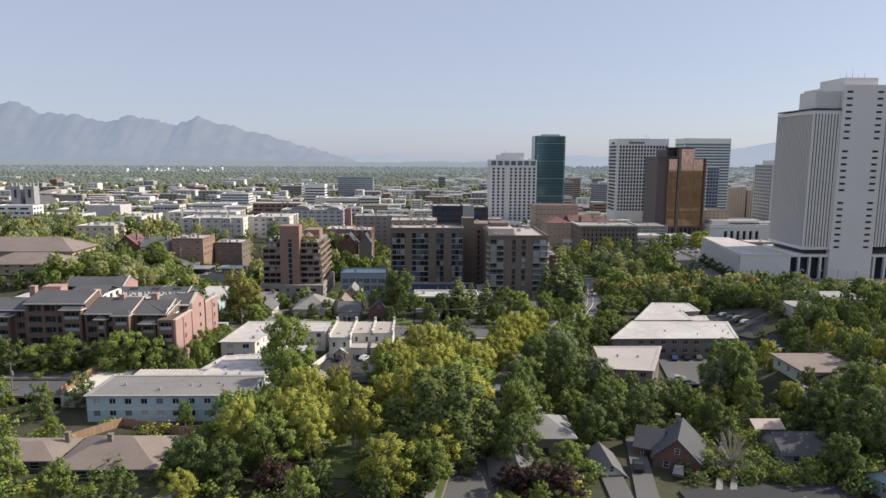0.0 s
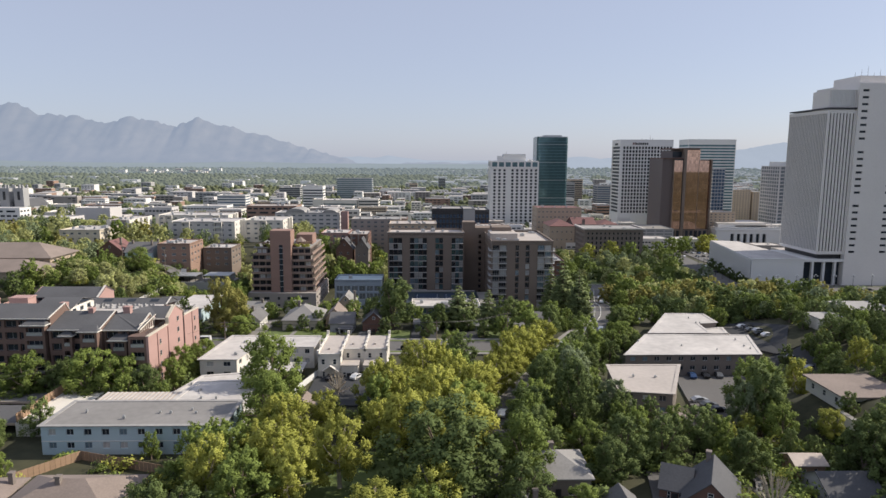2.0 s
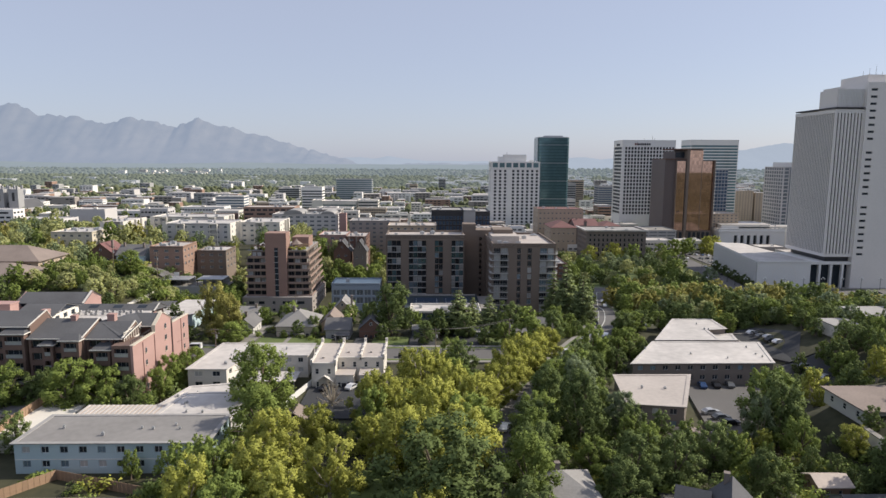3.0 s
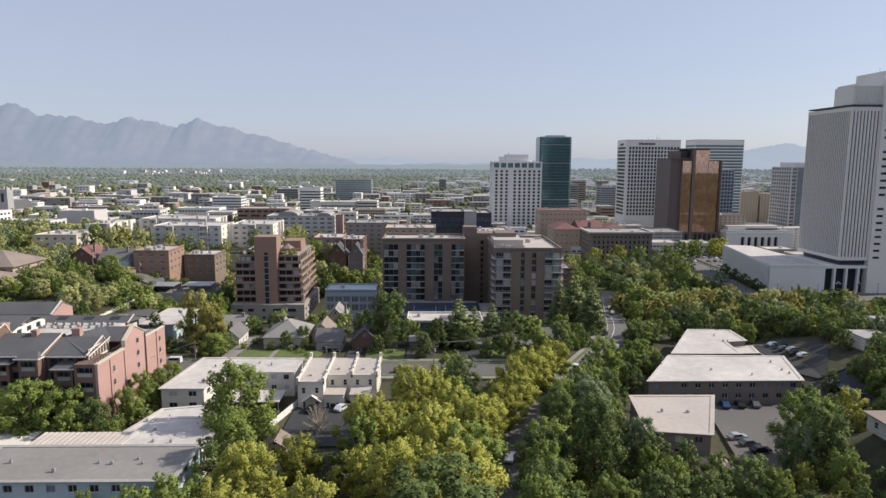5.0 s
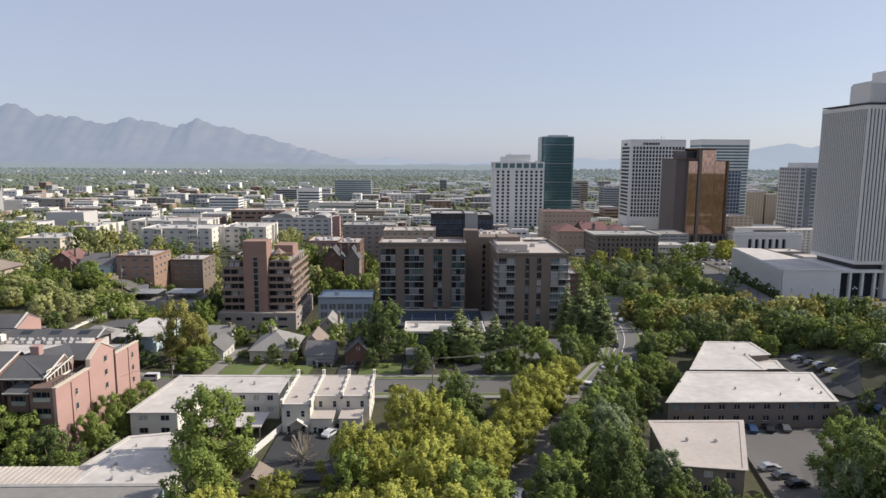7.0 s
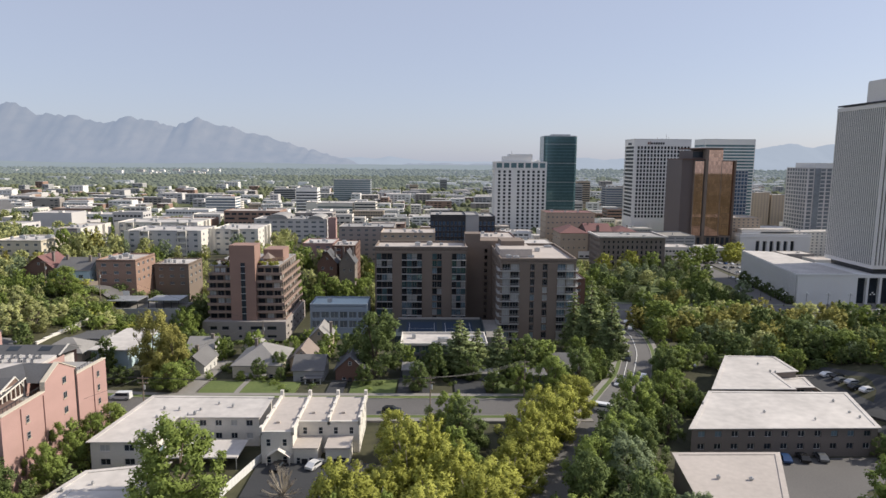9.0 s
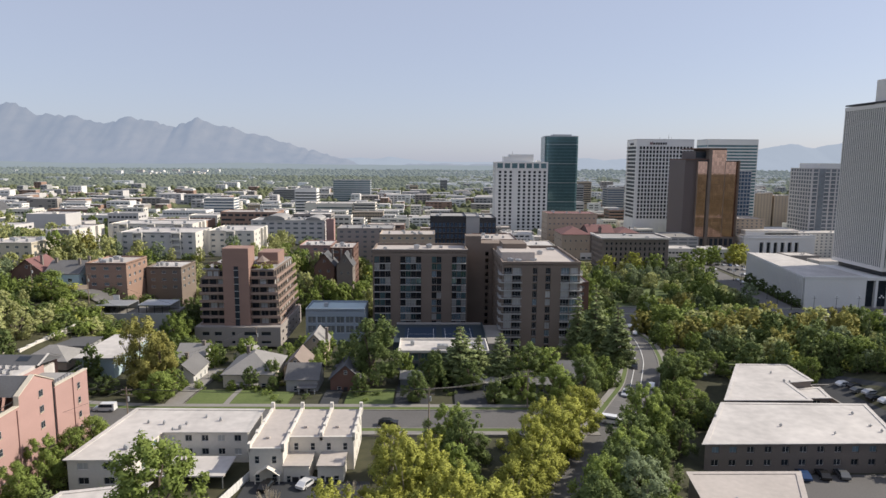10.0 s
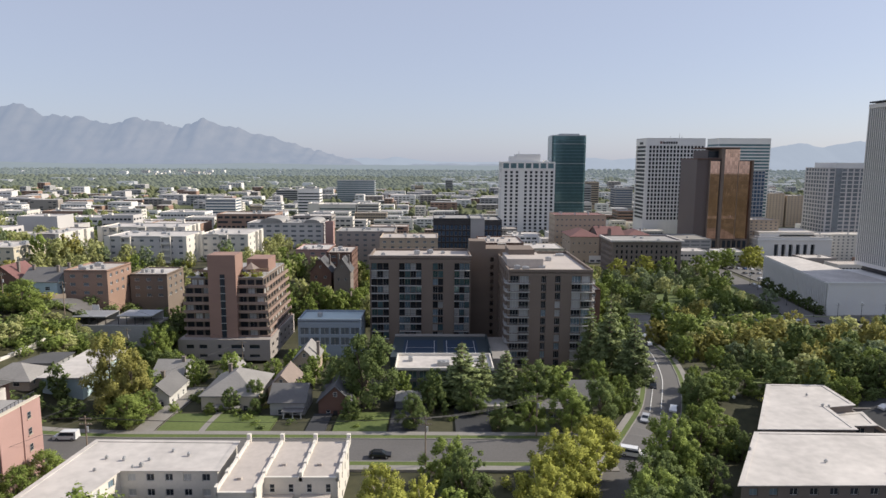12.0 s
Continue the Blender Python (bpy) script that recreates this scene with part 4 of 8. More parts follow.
def low_block(label, x, y, w, d, h, zb, wall, top, bands, seed, side):
    """A far low building: walls with a raised edge, a roof sheet and window bands."""
    root = thing("far_building", label, "building", x, y, zb, group="low city blocks")
    FOOT.append((x, x + w, y, y + d))
    r = random.Random(seed)
    g = Geo()
    ow = [(0, 0), (w, 0), (w, d), (0, d)]
    iw = [(0.4, 0.4), (w - 0.4, 0.4), (w - 0.4, d - 0.4), (0.4, d - 0.4)]
    g.v = [(a, b, 0) for a, b in ow] + [(a, b, h) for a, b in ow] + [(a, b, h) for a, b in iw] + [(a, b, h - 0.7) for a, b in iw]
    for i in range(4):
        j = (i + 1) % 4
        g.f += [(i, j, 4 + j, 4 + i), (4 + i, 4 + j, 8 + j, 8 + i), (8 + i, 8 + j, 12 + j, 12 + i)]
        g.m += [0, 0, 0]
    part("wall", g, M[wall], root)
    t = Geo().box(0.35, w - 0.35, 0.35, d - 0.35, h - 0.9, h - 0.5)
    part("roof", t, M[top], root)
    for i in range(r.randint(0, 2) if y < 850 else 0):
        a, b, c = r.uniform(1, w * 0.7), r.uniform(1, d * 0.6), r.uniform(1.5, 4)
        part("roof_unit", Geo().box(a, a + c, b, b + c * 0.8, h - 0.6, h + r.uniform(0.4, 2.2)), M[r.choice(("metal_grey", "stucco_white"))], root)
    if bands:
        wg = Geo()
        n = max(1, int(h / 3.4))
        st = (h - 1.0) / n
        for q in range(n):
            z = 0.3 + q * st
            m = max(2, int(w / r.choice((3.0, 4.5, 9.0))))
            for i in range(m):
                a = 0.8 + i * (w - 1.6) / m
                wg.box(a, a + (w - 1.6) / m * 0.7, -0.04, 0.1, z + 0.9, z + 2.3)
            if side:
                m = max(2, int(d / 4))
                for i in range(m):
                    a = 0.8 + i * (d - 1.6) / m
                    wg.box(w - 0.1, w + 0.04, a, a + (d - 1.6) / m * 0.6, z + 0.9, z + 2.3)
        part("glazing", wg, M["glass"], root, kind="stuff")


def far_city():
    """Low blocks that fill the flats behind the hill, street by street."""
    r = random.Random(77)
    walls = ("stucco_white", "stucco_white", "concrete_white", "concrete_white", "concrete_white", "stone_white", "stucco_pale", "stucco_taupe", "brick_orange", "stucco_tan")
    roofs = ("membrane", "membrane", "membrane", "membrane_tan", "membrane_grey")
    words = {"stucco_white": "white", "concrete_white": "white", "stone_white": "pale stone", "stucco_pale": "pale grey", "stucco_taupe": "grey-brown", "stucco_grey": "grey", "stucco_tan": "tan", "brick_orange": "orange brick"}
    y, k = 470.0, 0
    while y < 1050:
        step = 34 + y * 0.012
        x = -0.7 * y - 20
        while x < 0.7 * y + 20:
            w = r.uniform(11, 34) * (1 + y / 3000)
            k += 1
            y1, d = y + r.uniform(0, step * 0.4), r.uniform(11, 22)
            fits = not any(a < x + w + 2 and b > x - 2 and c < y1 + d + 4 and e > y1 - 4 for a, b, c, e in FOOT)
            if fits and r.random() < 0.7 and not (x > 50 and y < 590) and not (x > 185 and y < 520):
                wall, top = r.choice(walls), r.choice(roofs)
                h = r.choice((5, 6, 7, 8, 9, 11, 13, 15, 17))
                if x > 100:
                    h = min(h, 10)
                low_block(words[wall] + " low building with a flat roof in the city", x, y1, w, d, h, gz(x, y1) - 0.4, wall, top, r.random() < 0.85, k, x < 0)
            x += w + r.choice((3, 5, 8, 12, 18))
        y += step


def far_blocks():
    """Pale low buildings over the far valley, too many and too small to count."""
    r = random.Random(78)
    g = Geo()

    def one(x, y, w, d, h, m):
        z = gz(x, y)
        g.box(x, x + w, y, y + d, z - 1, z + h, m)
        g.box(x + 0.6, x + w - 0.6, y + 0.6, y + d - 0.6, z + h, z + h + 0.5, r.choice((1, 1, 3)))
        for q in range(int(h / 4)):
            n = max(2, int(w / 7))
            for i in range(n):
                if r.random() < 0.8:
                    a = x + 1 + i * (w - 2) / n
                    g.box(a, a + (w - 2) / n * 0.68, y - 0.06, y + 0.2, z + 1.4 + q * 3.8, z + 3.0 + q * 3.8, 6)

    for k in range(900):
        y = 1050 + 900 * r.random()
        x = r.uniform(-0.74, 0.74) * y
        if r.random() < soft_step((y - 1150) / 700) * (0.95 if x < 0.05 * y else 0.3):
            continue
        if any(a < x + 40 and b > x - 4 and c < y + 30 and e > y - 30 for a, b, c, e in FOOT):
            continue
        one(x, y, r.uniform(12, 44), r.uniform(12, 26), r.choice((5, 6, 8, 8, 10, 13, 17)), r.choice((0, 0, 2, 2, 3, 4, 5)))
    for k in range(420):
        y = 1900 + 1900 * r.random() ** 1.5
        x = r.uniform(0.0, 0.76) * y if r.random() < 0.9 else r.uniform(-0.76, 0) * y
        w, h = r.uniform(18, 60), r.uniform(5, 10)
        z = gz(x, y)
        # farthest boxes: a grey-blue glow stands in for haze
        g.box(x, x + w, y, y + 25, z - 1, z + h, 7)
    for k in range(46):
        x, y = r.uniform(-1420, -1000), r.uniform(2850, 3200)
        z, w, h = gz(x, y), r.uniform(12, 34), r.uniform(7, 26) if k % 4 == 0 else r.uniform(6, 10)
        g.box(x, x + w, y, y + 20, z - 1, z + h, r.choice((0, 0, 1)))
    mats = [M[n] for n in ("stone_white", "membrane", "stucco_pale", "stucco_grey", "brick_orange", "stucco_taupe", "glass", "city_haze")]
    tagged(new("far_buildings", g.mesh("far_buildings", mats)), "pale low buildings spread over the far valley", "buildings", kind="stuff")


far_city()
far_blocks()


# ---- trees ----
def leaf_cloud(lobes, count, size, seed):
    """Small folded leaf sprays over the outer part of each lobe (x, y, z, radius, squash), with gaps between."""
    r = np.random.RandomState(seed)
    L = np.array(lobes)
    wgt = L[:, 3] ** 2
    idx = r.choice(len(L), count, p=wgt / wgt.sum())
    d = r.normal(size=(count, 3))
    d /= np.linalg.norm(d, axis=1)[:, None]
    rad = L[idx, 3] * (1 - 0.65 * r.rand(count) ** 1.3) * (1 + 0.16 * r.normal(size=count))
    c = L[idx, :3] + d * rad[:, None] * np.stack([np.ones(count), np.ones(count), L[idx, 4]], 1)
    n = d * 0.8 + r.normal(size=(count, 3)) * 0.7 + np.array([0, 0, 0.5])
    n /= np.linalg.norm(n, axis=1)[:, None]
    a = np.cross(n, r.normal(size=(count, 3)))
    a /= np.linalg.norm(a, axis=1)[:, None]
    b = np.cross(n, a)
    s = size * (0.6 + 0.9 * r.rand(count))[:, None]
    droop = -0.25 * s * np.array([0, 0, 1.0])
    tri = np.stack([c - a * s + droop, c + a * s * 0.4 - b * s * 0.8, c + a * s * 0.7 + b * s * 0.7 + droop], 1)
    verts = tri.reshape(-1, 3)
    faces = np.arange(count * 3).reshape(-1, 3)
    mid = (L[:, :3] * wgt[:, None]).sum(axis=0) / wgt.sum()
    out = c - mid
    out /= np.linalg.norm(out, axis=1)[:, None] + 1e-6
    soft = out * 0.5 + d * 0.45 + n * 0.4
    soft /= np.linalg.norm(soft, axis=1)[:, None]
    return verts, faces, np.repeat(soft, 3, axis=0)


def cloud_mesh(name, verts, faces, m, normals=None):
    me = bpy.data.meshes.new(name)
    me.vertices.add(len(verts))
    me.vertices.foreach_set("co", verts.astype(np.float32).ravel())
    k = faces.shape[1]
    me.loops.add(faces.size)
    me.loops.foreach_set("vertex_index", faces.astype(np.int32).ravel())
    me.polygons.add(len(faces))
    me.polygons.foreach_set("loop_start", np.arange(0, faces.size, k, dtype=np.int32))
    me.materials.append(m)
    me.update(calc_edges=True)
    if normals is not None:
        me.polygons.foreach_set("use_smooth", np.ones(len(faces), dtype=bool))
        me.normals_split_custom_set_from_vertices(normals)
    return me


# ---- brown brick apartment towers ----


def balcony_mesh(w, d):
    return Geo().box(0, w, -d, 0.1, -0.2, 0.0)


def rail_mesh(w, d):
    g = Geo().box(0, w, -d, -d + 0.06, 0.98, 1.05).box(0, 0.06, -d, 0, 0.98, 1.05).box(w - 0.06, w, -d, 0, 0.98, 1.05)
    k = max(3, int(w / 0.9))
    for i in range(k + 1):
        x = i * (w - 0.05) / k
        g.box(x, x + 0.05, -d, -d + 0.05, 0, 0.98)
    return g


def apartment_tower():
    root = thing("apartment_tower", "brown brick apartment tower with glazed balconies", "apartment building", -17.8, 320, 1.5)
    r = random.Random(3)
    glz = [(M["glass_deep"], M["metal_grey"]), (M["glass_deep"], M["metal_dark"]), (M["glass_deep"], M["metal_dark"]), (M["glass_deep"], M["metal_grey"]), (M["curtain"], M["metal_grey"]), (M["glass_teal"], M["metal_grey"]), (M["glass_sky"], M["paint_white"]), (M["glass_deep"], M["metal_dark"]), (M["glass_green"], M["metal_dark"])]
    g = Geo()
    W, D, H = 36.3, 20, 36.0
    cols = [(0.6, 2.6), (2.7, 4.7), (4.8, 6.8), (10.6, 12.5), (12.6, 14.6), (14.7, 16.6), (16.7, 18.6), (22.7, 24.5), (24.6, 26.4), (30.5, 32.2), (32.3, 34.0), (34.1, 35.9)]
    rows = rows_of(10, 5.6, 2.8, 0.12, 2.62)
    facade(g, root, (0, 0, 0), (1, 0, 0), W, H, cols, rows, 0.9, GL, bars=(1, 0), frame_w=0.05, pick=lambda c, q: r.choice(glz))
    facade(g, root, (0, D, 0), (0, -1, 0), D, H, spread(4, D, 0.4), rows, 0.5, GL)
    facade(g, root, (W, 0, 0), (0, 1, 0), D, H, (), (), 0.5, GL)
    facade(g, root, (W, D, 0), (-1, 0, 0), W, H, (), (), 0.5, GL)
    part("wall", g, M["brick_brown"], root)
    b1, b2, b3 = ((balcony_mesh(x, 0.7).mesh("balcony", M["stone_balcony"]), rail_mesh(x, 0.7).mesh("rail", M["metal_dark"])) for x in (6.3, 8.0, 5.5))
    for i in range(10):
        z = 5.7 + i * 2.8
        for x, b in ((0.6, b1), (10.6, b2), (30.4, b3)):
            slab = part("balcony", b[0], None, root, at=pose(x, 0, z))
            part("rail", b[1], None, slab)
    flat_roof(root, [(0, 0), (W, 0), (W, D), (0, D)], H, M["brick_brown"], M["membrane_tan"], 0.8, 0.4, 0.15, 5, 11)
    part("roof_coping", Geo().box(-0.3, W + 0.3, -0.3, 0.5, H + 0.05, H + 0.3), M["membrane_tan"], root)
    # link block with the lift core
    link = Geo()
    facade(link, root, (W, 12, 0), (1, 0, 0), 16, 38.6 - 1.5, [(8.0, 9.4)], rows_of(11, 3.5, 2.8, 0.5, 2.2), 0.5, GL)
    link.box(W + 0.2, W + 16, 12.5, 24, 0, 37.0).box(W, W + 6.2, 12.0 - 0.05, 20, 36, 40)
    part("lift_core", link, M["brick_brown"], root, "windowless brown brick link with slit windows")


apartment_tower()


def apartment_tower_front():
    root = thing("apartment_tower", "brown brick apartment tower with rounded corner balconies", "apartment building", 29.5, 297, 0.5)
    r = random.Random(8)
    glz = [(M["glass_deep"], M["metal_grey"]), (M["curtain"], M["paint_white"]), (M["glass_sky"], M["paint_white"]), (M["glass_deep"], M["stone_balcony"])]
    W, D, H = 27.3, 42, 36.2
    g = Geo()
    rows = rows_of(11, 3.6, 2.8, 0.2, 2.5)
    cols = [(0.6, 3.4), (3.6, 6.6), (10.7, 12.3), (15.2, 17.0), (20.6, 23.6), (23.8, 26.6)]
    facade(g, root, (0, 0, 0), (1, 0, 0), W, H, cols, rows, 0.7, GL, bars=(2, 0), pick=lambda c, q: r.choice(glz))
    facade(g, root, (0, D, 0), (0, -1, 0), D, H, spread(7, D, 0.5, 1), rows, 0.5, GL, pick=lambda c, q: r.choice(glz))
    facade(g, root, (W, 0, 0), (0, 1, 0), D, H, spread(7, D, 0.5, 1), rows, 0.5, GL, pick=lambda c, q: r.choice(glz))
    facade(g, root, (W, D, 0), (-1, 0, 0), W, H, (), (), 0.5, GL)
    part("wall", g, M["brick_brown"], root)

    def round_balcony(sx):
        q = Geo()
        outer = [(0, -0.9), (6.3, -0.9)] + [(6.3 + 1.6 * math.sin(a), 0.7 - 1.6 * math.cos(a)) for a in np.linspace(0.3, 1.57, 5)] + [(7.9, 5.0)]
        inner = [(x - 0.08 if x > 6 else x, y + 0.08) for x, y in outer]
        poly = outer + [(6.9, 5.0), (6.9, 0.05), (0, 0.05)]
        if sx < 0:
            poly = [(-x, y) for x, y in reversed(poly)]
            outer, inner = [(-x, y) for x, y in outer], [(-x, y) for x, y in inner]
        slab = Geo().prism(poly, -0.2, 0.0)
        for z0, z1 in ((0.12, 0.2), (0.95, 1.03)):
            for (a, b), (c, d) in zip(zip(outer, outer[1:]), zip(inner, inner[1:])):
                ring = [a, b, d, c] if sx > 0 else [b, a, c, d]
                q.prism(ring, z0, z1)
        for (ax, ay), (bx, by) in zip(outer, outer[1:]):
            n = max(1, int(math.hypot(bx - ax, by - ay) / 0.35))
            for i in range(n):
                x, y = ax + (bx - ax) * i / n, ay + (by - ay) * i / n
                q.box(x - 0.02, x + 0.02, y - 0.02, y + 0.02, 0, 0.95)
        return slab.mesh("balcony", M["stone_balcony"]), q.mesh("rail", M["metal_grey"])

    right, left = round_balcony(1), round_balcony(-1)
    for i in range(11):
        z = 3.7 + i * 2.8
        for (slab, rail), x in ((right, 20.4), (left, 6.8)):
            part("rail", rail, None, part("balcony", slab, None, root, at=pose(x, 0, z)))
    flat_roof(root, [(0, 0), (W, 0), (W, D), (0, D)], H, M["brick_brown"], M["membrane_tan"], 0.9, 0.4, 0.15, 7, 12)
    ph = Geo().box(0.4, 12.5, 8, 24, H - 0.8, H + 2.2)
    part("roof_house", ph, M["membrane_tan"], root, "low cream roof house")
    part("roof_house", Geo().box(2, 11, 18, 30, H - 0.5, H + 4.0), M["brick_brown"], root)


apartment_tower_front()


def terraced_block():
    """Brown block with a blank stair tower and balconies stepping in toward the top."""
    root = thing("terraced_apartments", "brown brick terraced apartment block with a blank stair tower", "apartment building", -77.6, 302.4, 5.5)
    root.matrix_basis = root.matrix_basis @ Matrix.Scale(0.864, 4)
    r = random.Random(2)
    glz = [(M["glass_deep"], M["metal_dark"]), (M["curtain"], M["metal_dark"]), (M["glass_deep"], M["metal_dark"]), (M["glass_deep"], M["metal_grey"])]
    g = Geo().box(10, 20.6, -1.5, 8, 0, 40.4)
    part("stair_tower", g, M["brick_tower"], root, "blank red-brown brick stair tower")
    slot = Geo().box(14.6, 16.4, -1.62, -1.4, 8, 33)
    part("tower_slot", slot, M["glass"], root, "dark vertical window slot")
    for i in range(8):
        part("slot_frame", Geo().box(14.5, 16.5, -1.7, -1.55, 11 + i * 2.9, 11.25 + i * 2.9), M["metal_grey"], root)
    n = 7
    for i in range(n):
        z = 8 + i * 3.3
        rx = 31.4 + (n - i) * 0.2
        lx = 0 + (2.5 if i == n - 1 else 0)
        yb = 37.5
        storey = Geo()
        h = 3.3
        for p, u, wd, c in (((lx, 1.4, 0), (1, 0, 0), 10 - lx, spread(3, 10 - lx, 0.8)), ((20.6, 1.4, 0), (1, 0, 0), rx - 1.4 - 20.6, spread(3, rx - 22.0, 0.8)),
                            ((rx - 1.4, 1.4, 0), (0, 1, 0), yb - 2.8, spread(8, yb - 2.8, 0.7)), ((lx, yb, 0), (0, -1, 0), yb - 1.4, ())):
            facade(storey, root, Vector(p) + Vector((0, 0, z)), u, wd, h, c, [(0.3, 2.6)], 0.3, GL, bars=(1, 0), pick=lambda a, b: r.choice(glz))
        storey.face([(lx, 1.4, z + h), (rx - 1.4, 1.4, z + h), (rx - 1.4, yb, z + h), (lx, yb, z + h)])
        part("storey_wall", storey, M["brick_brown"], root)
        for a, b in ((lx - 0.3, 10), (20.6, rx)):
            part("balcony_band", Geo().box(a, b, -0.2, 0.1, z - 0.35, z + 0.85).box(a, b, 0.1, 1.4, z - 0.35, z - 0.1), M["band_brown"], root, "brown balcony parapet")
        part("balcony_band", Geo().box(rx - 0.3, rx, 0.1, yb, z - 0.35, z + 0.85).box(rx - 1.4, rx - 0.3, 0.1, yb, z - 0.35, z - 0.1), M["band_brown"], root)
    base = Geo()
    facade(base, root, (-1.5, -4, 0), (1, 0, 0), 35, 8.2, [(3, 6), (8, 11), (15, 16.4), (20, 25), (27, 31)], [(1.2, 2.4), (4.6, 6.2)], 0.4, GL)
    facade(base, root, (33.5, -4, 0), (0, 1, 0), 42, 8.2, spread(6, 42, 0.45, 1), [(1.4, 2.6), (4.6, 6.0)], 0.5, DEEP)
    base.face([(-1.5, -4, 8.2), (33.5, -4, 8.2), (33.5, 38, 8.2), (-1.5, 38, 8.2)])
    part("podium", base, M["stucco_taupe"], root, "grey-brown concrete parking podium")
    z = 8 + n * 3.3
    part("roof", Geo().box(0.5, 29.8, 1.6, 36.5, z, z + 0.3), M["membrane_grey"], root)
    part("roof_house", Geo().box(20.4, 29, 14, 26, z, z + 5.5), M["brick_tower"], root)
    gz_post = Geo().box(-0.12, 0.12, -0.12, 0.12, 0, 2.6).mesh("pergola_post", M["brick_tower"])
    for k in range(6):
        w = k * math.pi / 3
        part("pergola_post", gz_post, None, root, at=pose(24.0 + 2.6 * math.cos(w), 7.5 + 2.6 * math.sin(w), z + 0.3))
    cone = Geo()
    ring = [(24.0 + 3.3 * math.cos(k * math.pi / 3), 7.5 + 3.3 * math.sin(k * math.pi / 3), z + 2.8) for k in range(6)]
    for k in range(6):
        cone.face([ring[k], ring[(k + 1) % 6], (24.0, 7.5, z + 5.2)])
    cone.tube((24.0, 7.5, z + 5.0), (24.0, 7.5, z + 6.0), 0.15, 0.05, 6)
    part("pergola_roof", cone, M["shingle_brown"], root, "pointed brown roof of a garden pavilion")
    for x, y in ((27, 3), (28.6, 9), (28, 30), (12, 12), (4, 5), (7, 3)):
        tr = Geo()
        for k in range(7):
            tr.box(x - 1.6, x + 1.6, y - 1.5 + k * 0.5, y - 1.4 + k * 0.5, z + 2.3, z + 2.45)
        for dx in (-1.5, 1.4):
            for dy in (-1.5, 1.5):
                tr.box(x + dx, x + dx + 0.12, y + dy - 0.06, y + dy + 0.06, z + 0.3, z + 2.3)
        part("trellis", tr, M["wood_fence"], root, "timber trellis on the roof terrace")
    for i in range(44):
        x, y = r.uniform(2, 29.5), r.uniform(2, 6) if r.random() < 0.6 else r.uniform(1, 30)
        v, f, n2 = leaf_cloud([(x, y, z + 0.9, r.uniform(0.6, 1.3), 0.9)], 60, 0.36, i)
        part("roof_plant", cloud_mesh("roof_plant", v, f, M["leaf_yellow" if i % 3 else "leaf_purple"], n2), None, root, "potted shrub on the roof terrace", kind="stuff")


# ---- white and blue houses and flats ----
block("apartment_house", "low slate-blue two-storey flats with a flat roof", -42.2, -20.2, 312, 326, 16.3, M["siding_slate"], M["siding_blue"], (M["glass_grey"], M["paint_white"]),
      front=(spread(6, 22, 0.84, 0.4), [(3.4, 6.2), (7.2, 9.7)]), right=(spread(3, 14, 0.4), [(5.0, 7.2), (8.4, 10.8)]), zb=3.5, deep=0.5, units=1, bars=(1, 0))


SOFT_GLASS = (M["glass_green"], M["metal_grey"])


def low_court_building():
    block("apartment_house", "low two-storey flats with a white gravel roof", -5.2, 22, 262.5, 276, 15.2, M["siding_dark"], M["membrane"], SOFT_GLASS,
          front=(spread(9, 27.5, 0.75, 0.4), [(2.0, 4.4), (5.2, 7.4)]), zb=6.8, deep=0.8, units=4, seed=21, bars=(1, 0), trim=M["stucco_white"])
    court = thing("tennis_court", "blue tennis court on a raised deck", "tennis court", -8, 284, 5.5)
    part("deck", Geo().box(0, 31, 0, 23, 0, 6.0), M["court_dark"], court)
    for x in (3.5, 16.5):
        part("court_surface", Geo().box(x, x + 11, 2, 19, 6.0, 6.03), M["court_blue"], court, "blue court surface")
        part("court_line", Geo().box(x + 1, x + 1.1, 3, 18, 6.03, 6.04).box(x + 10, x + 10.1, 3, 18, 6.03, 6.04).box(x + 1, x + 10, 3, 3.1, 6.03, 6.04).box(x + 1, x + 10, 10, 10.1, 6.03, 6.04), M["paint_white"], court)
    part("deck_wall", Geo().box(31, 31.4, 0, 23, 6, 7.0), M["court_dark"], court)
    part("walkway", Geo().box(0, 31, 23, 25.5, 0, 6.3), M["concrete"], court)
    part("walkway", Geo().box(31.4, 37.4, -2, 22, 0, 6.2), M["concrete"], court)


low_court_building()


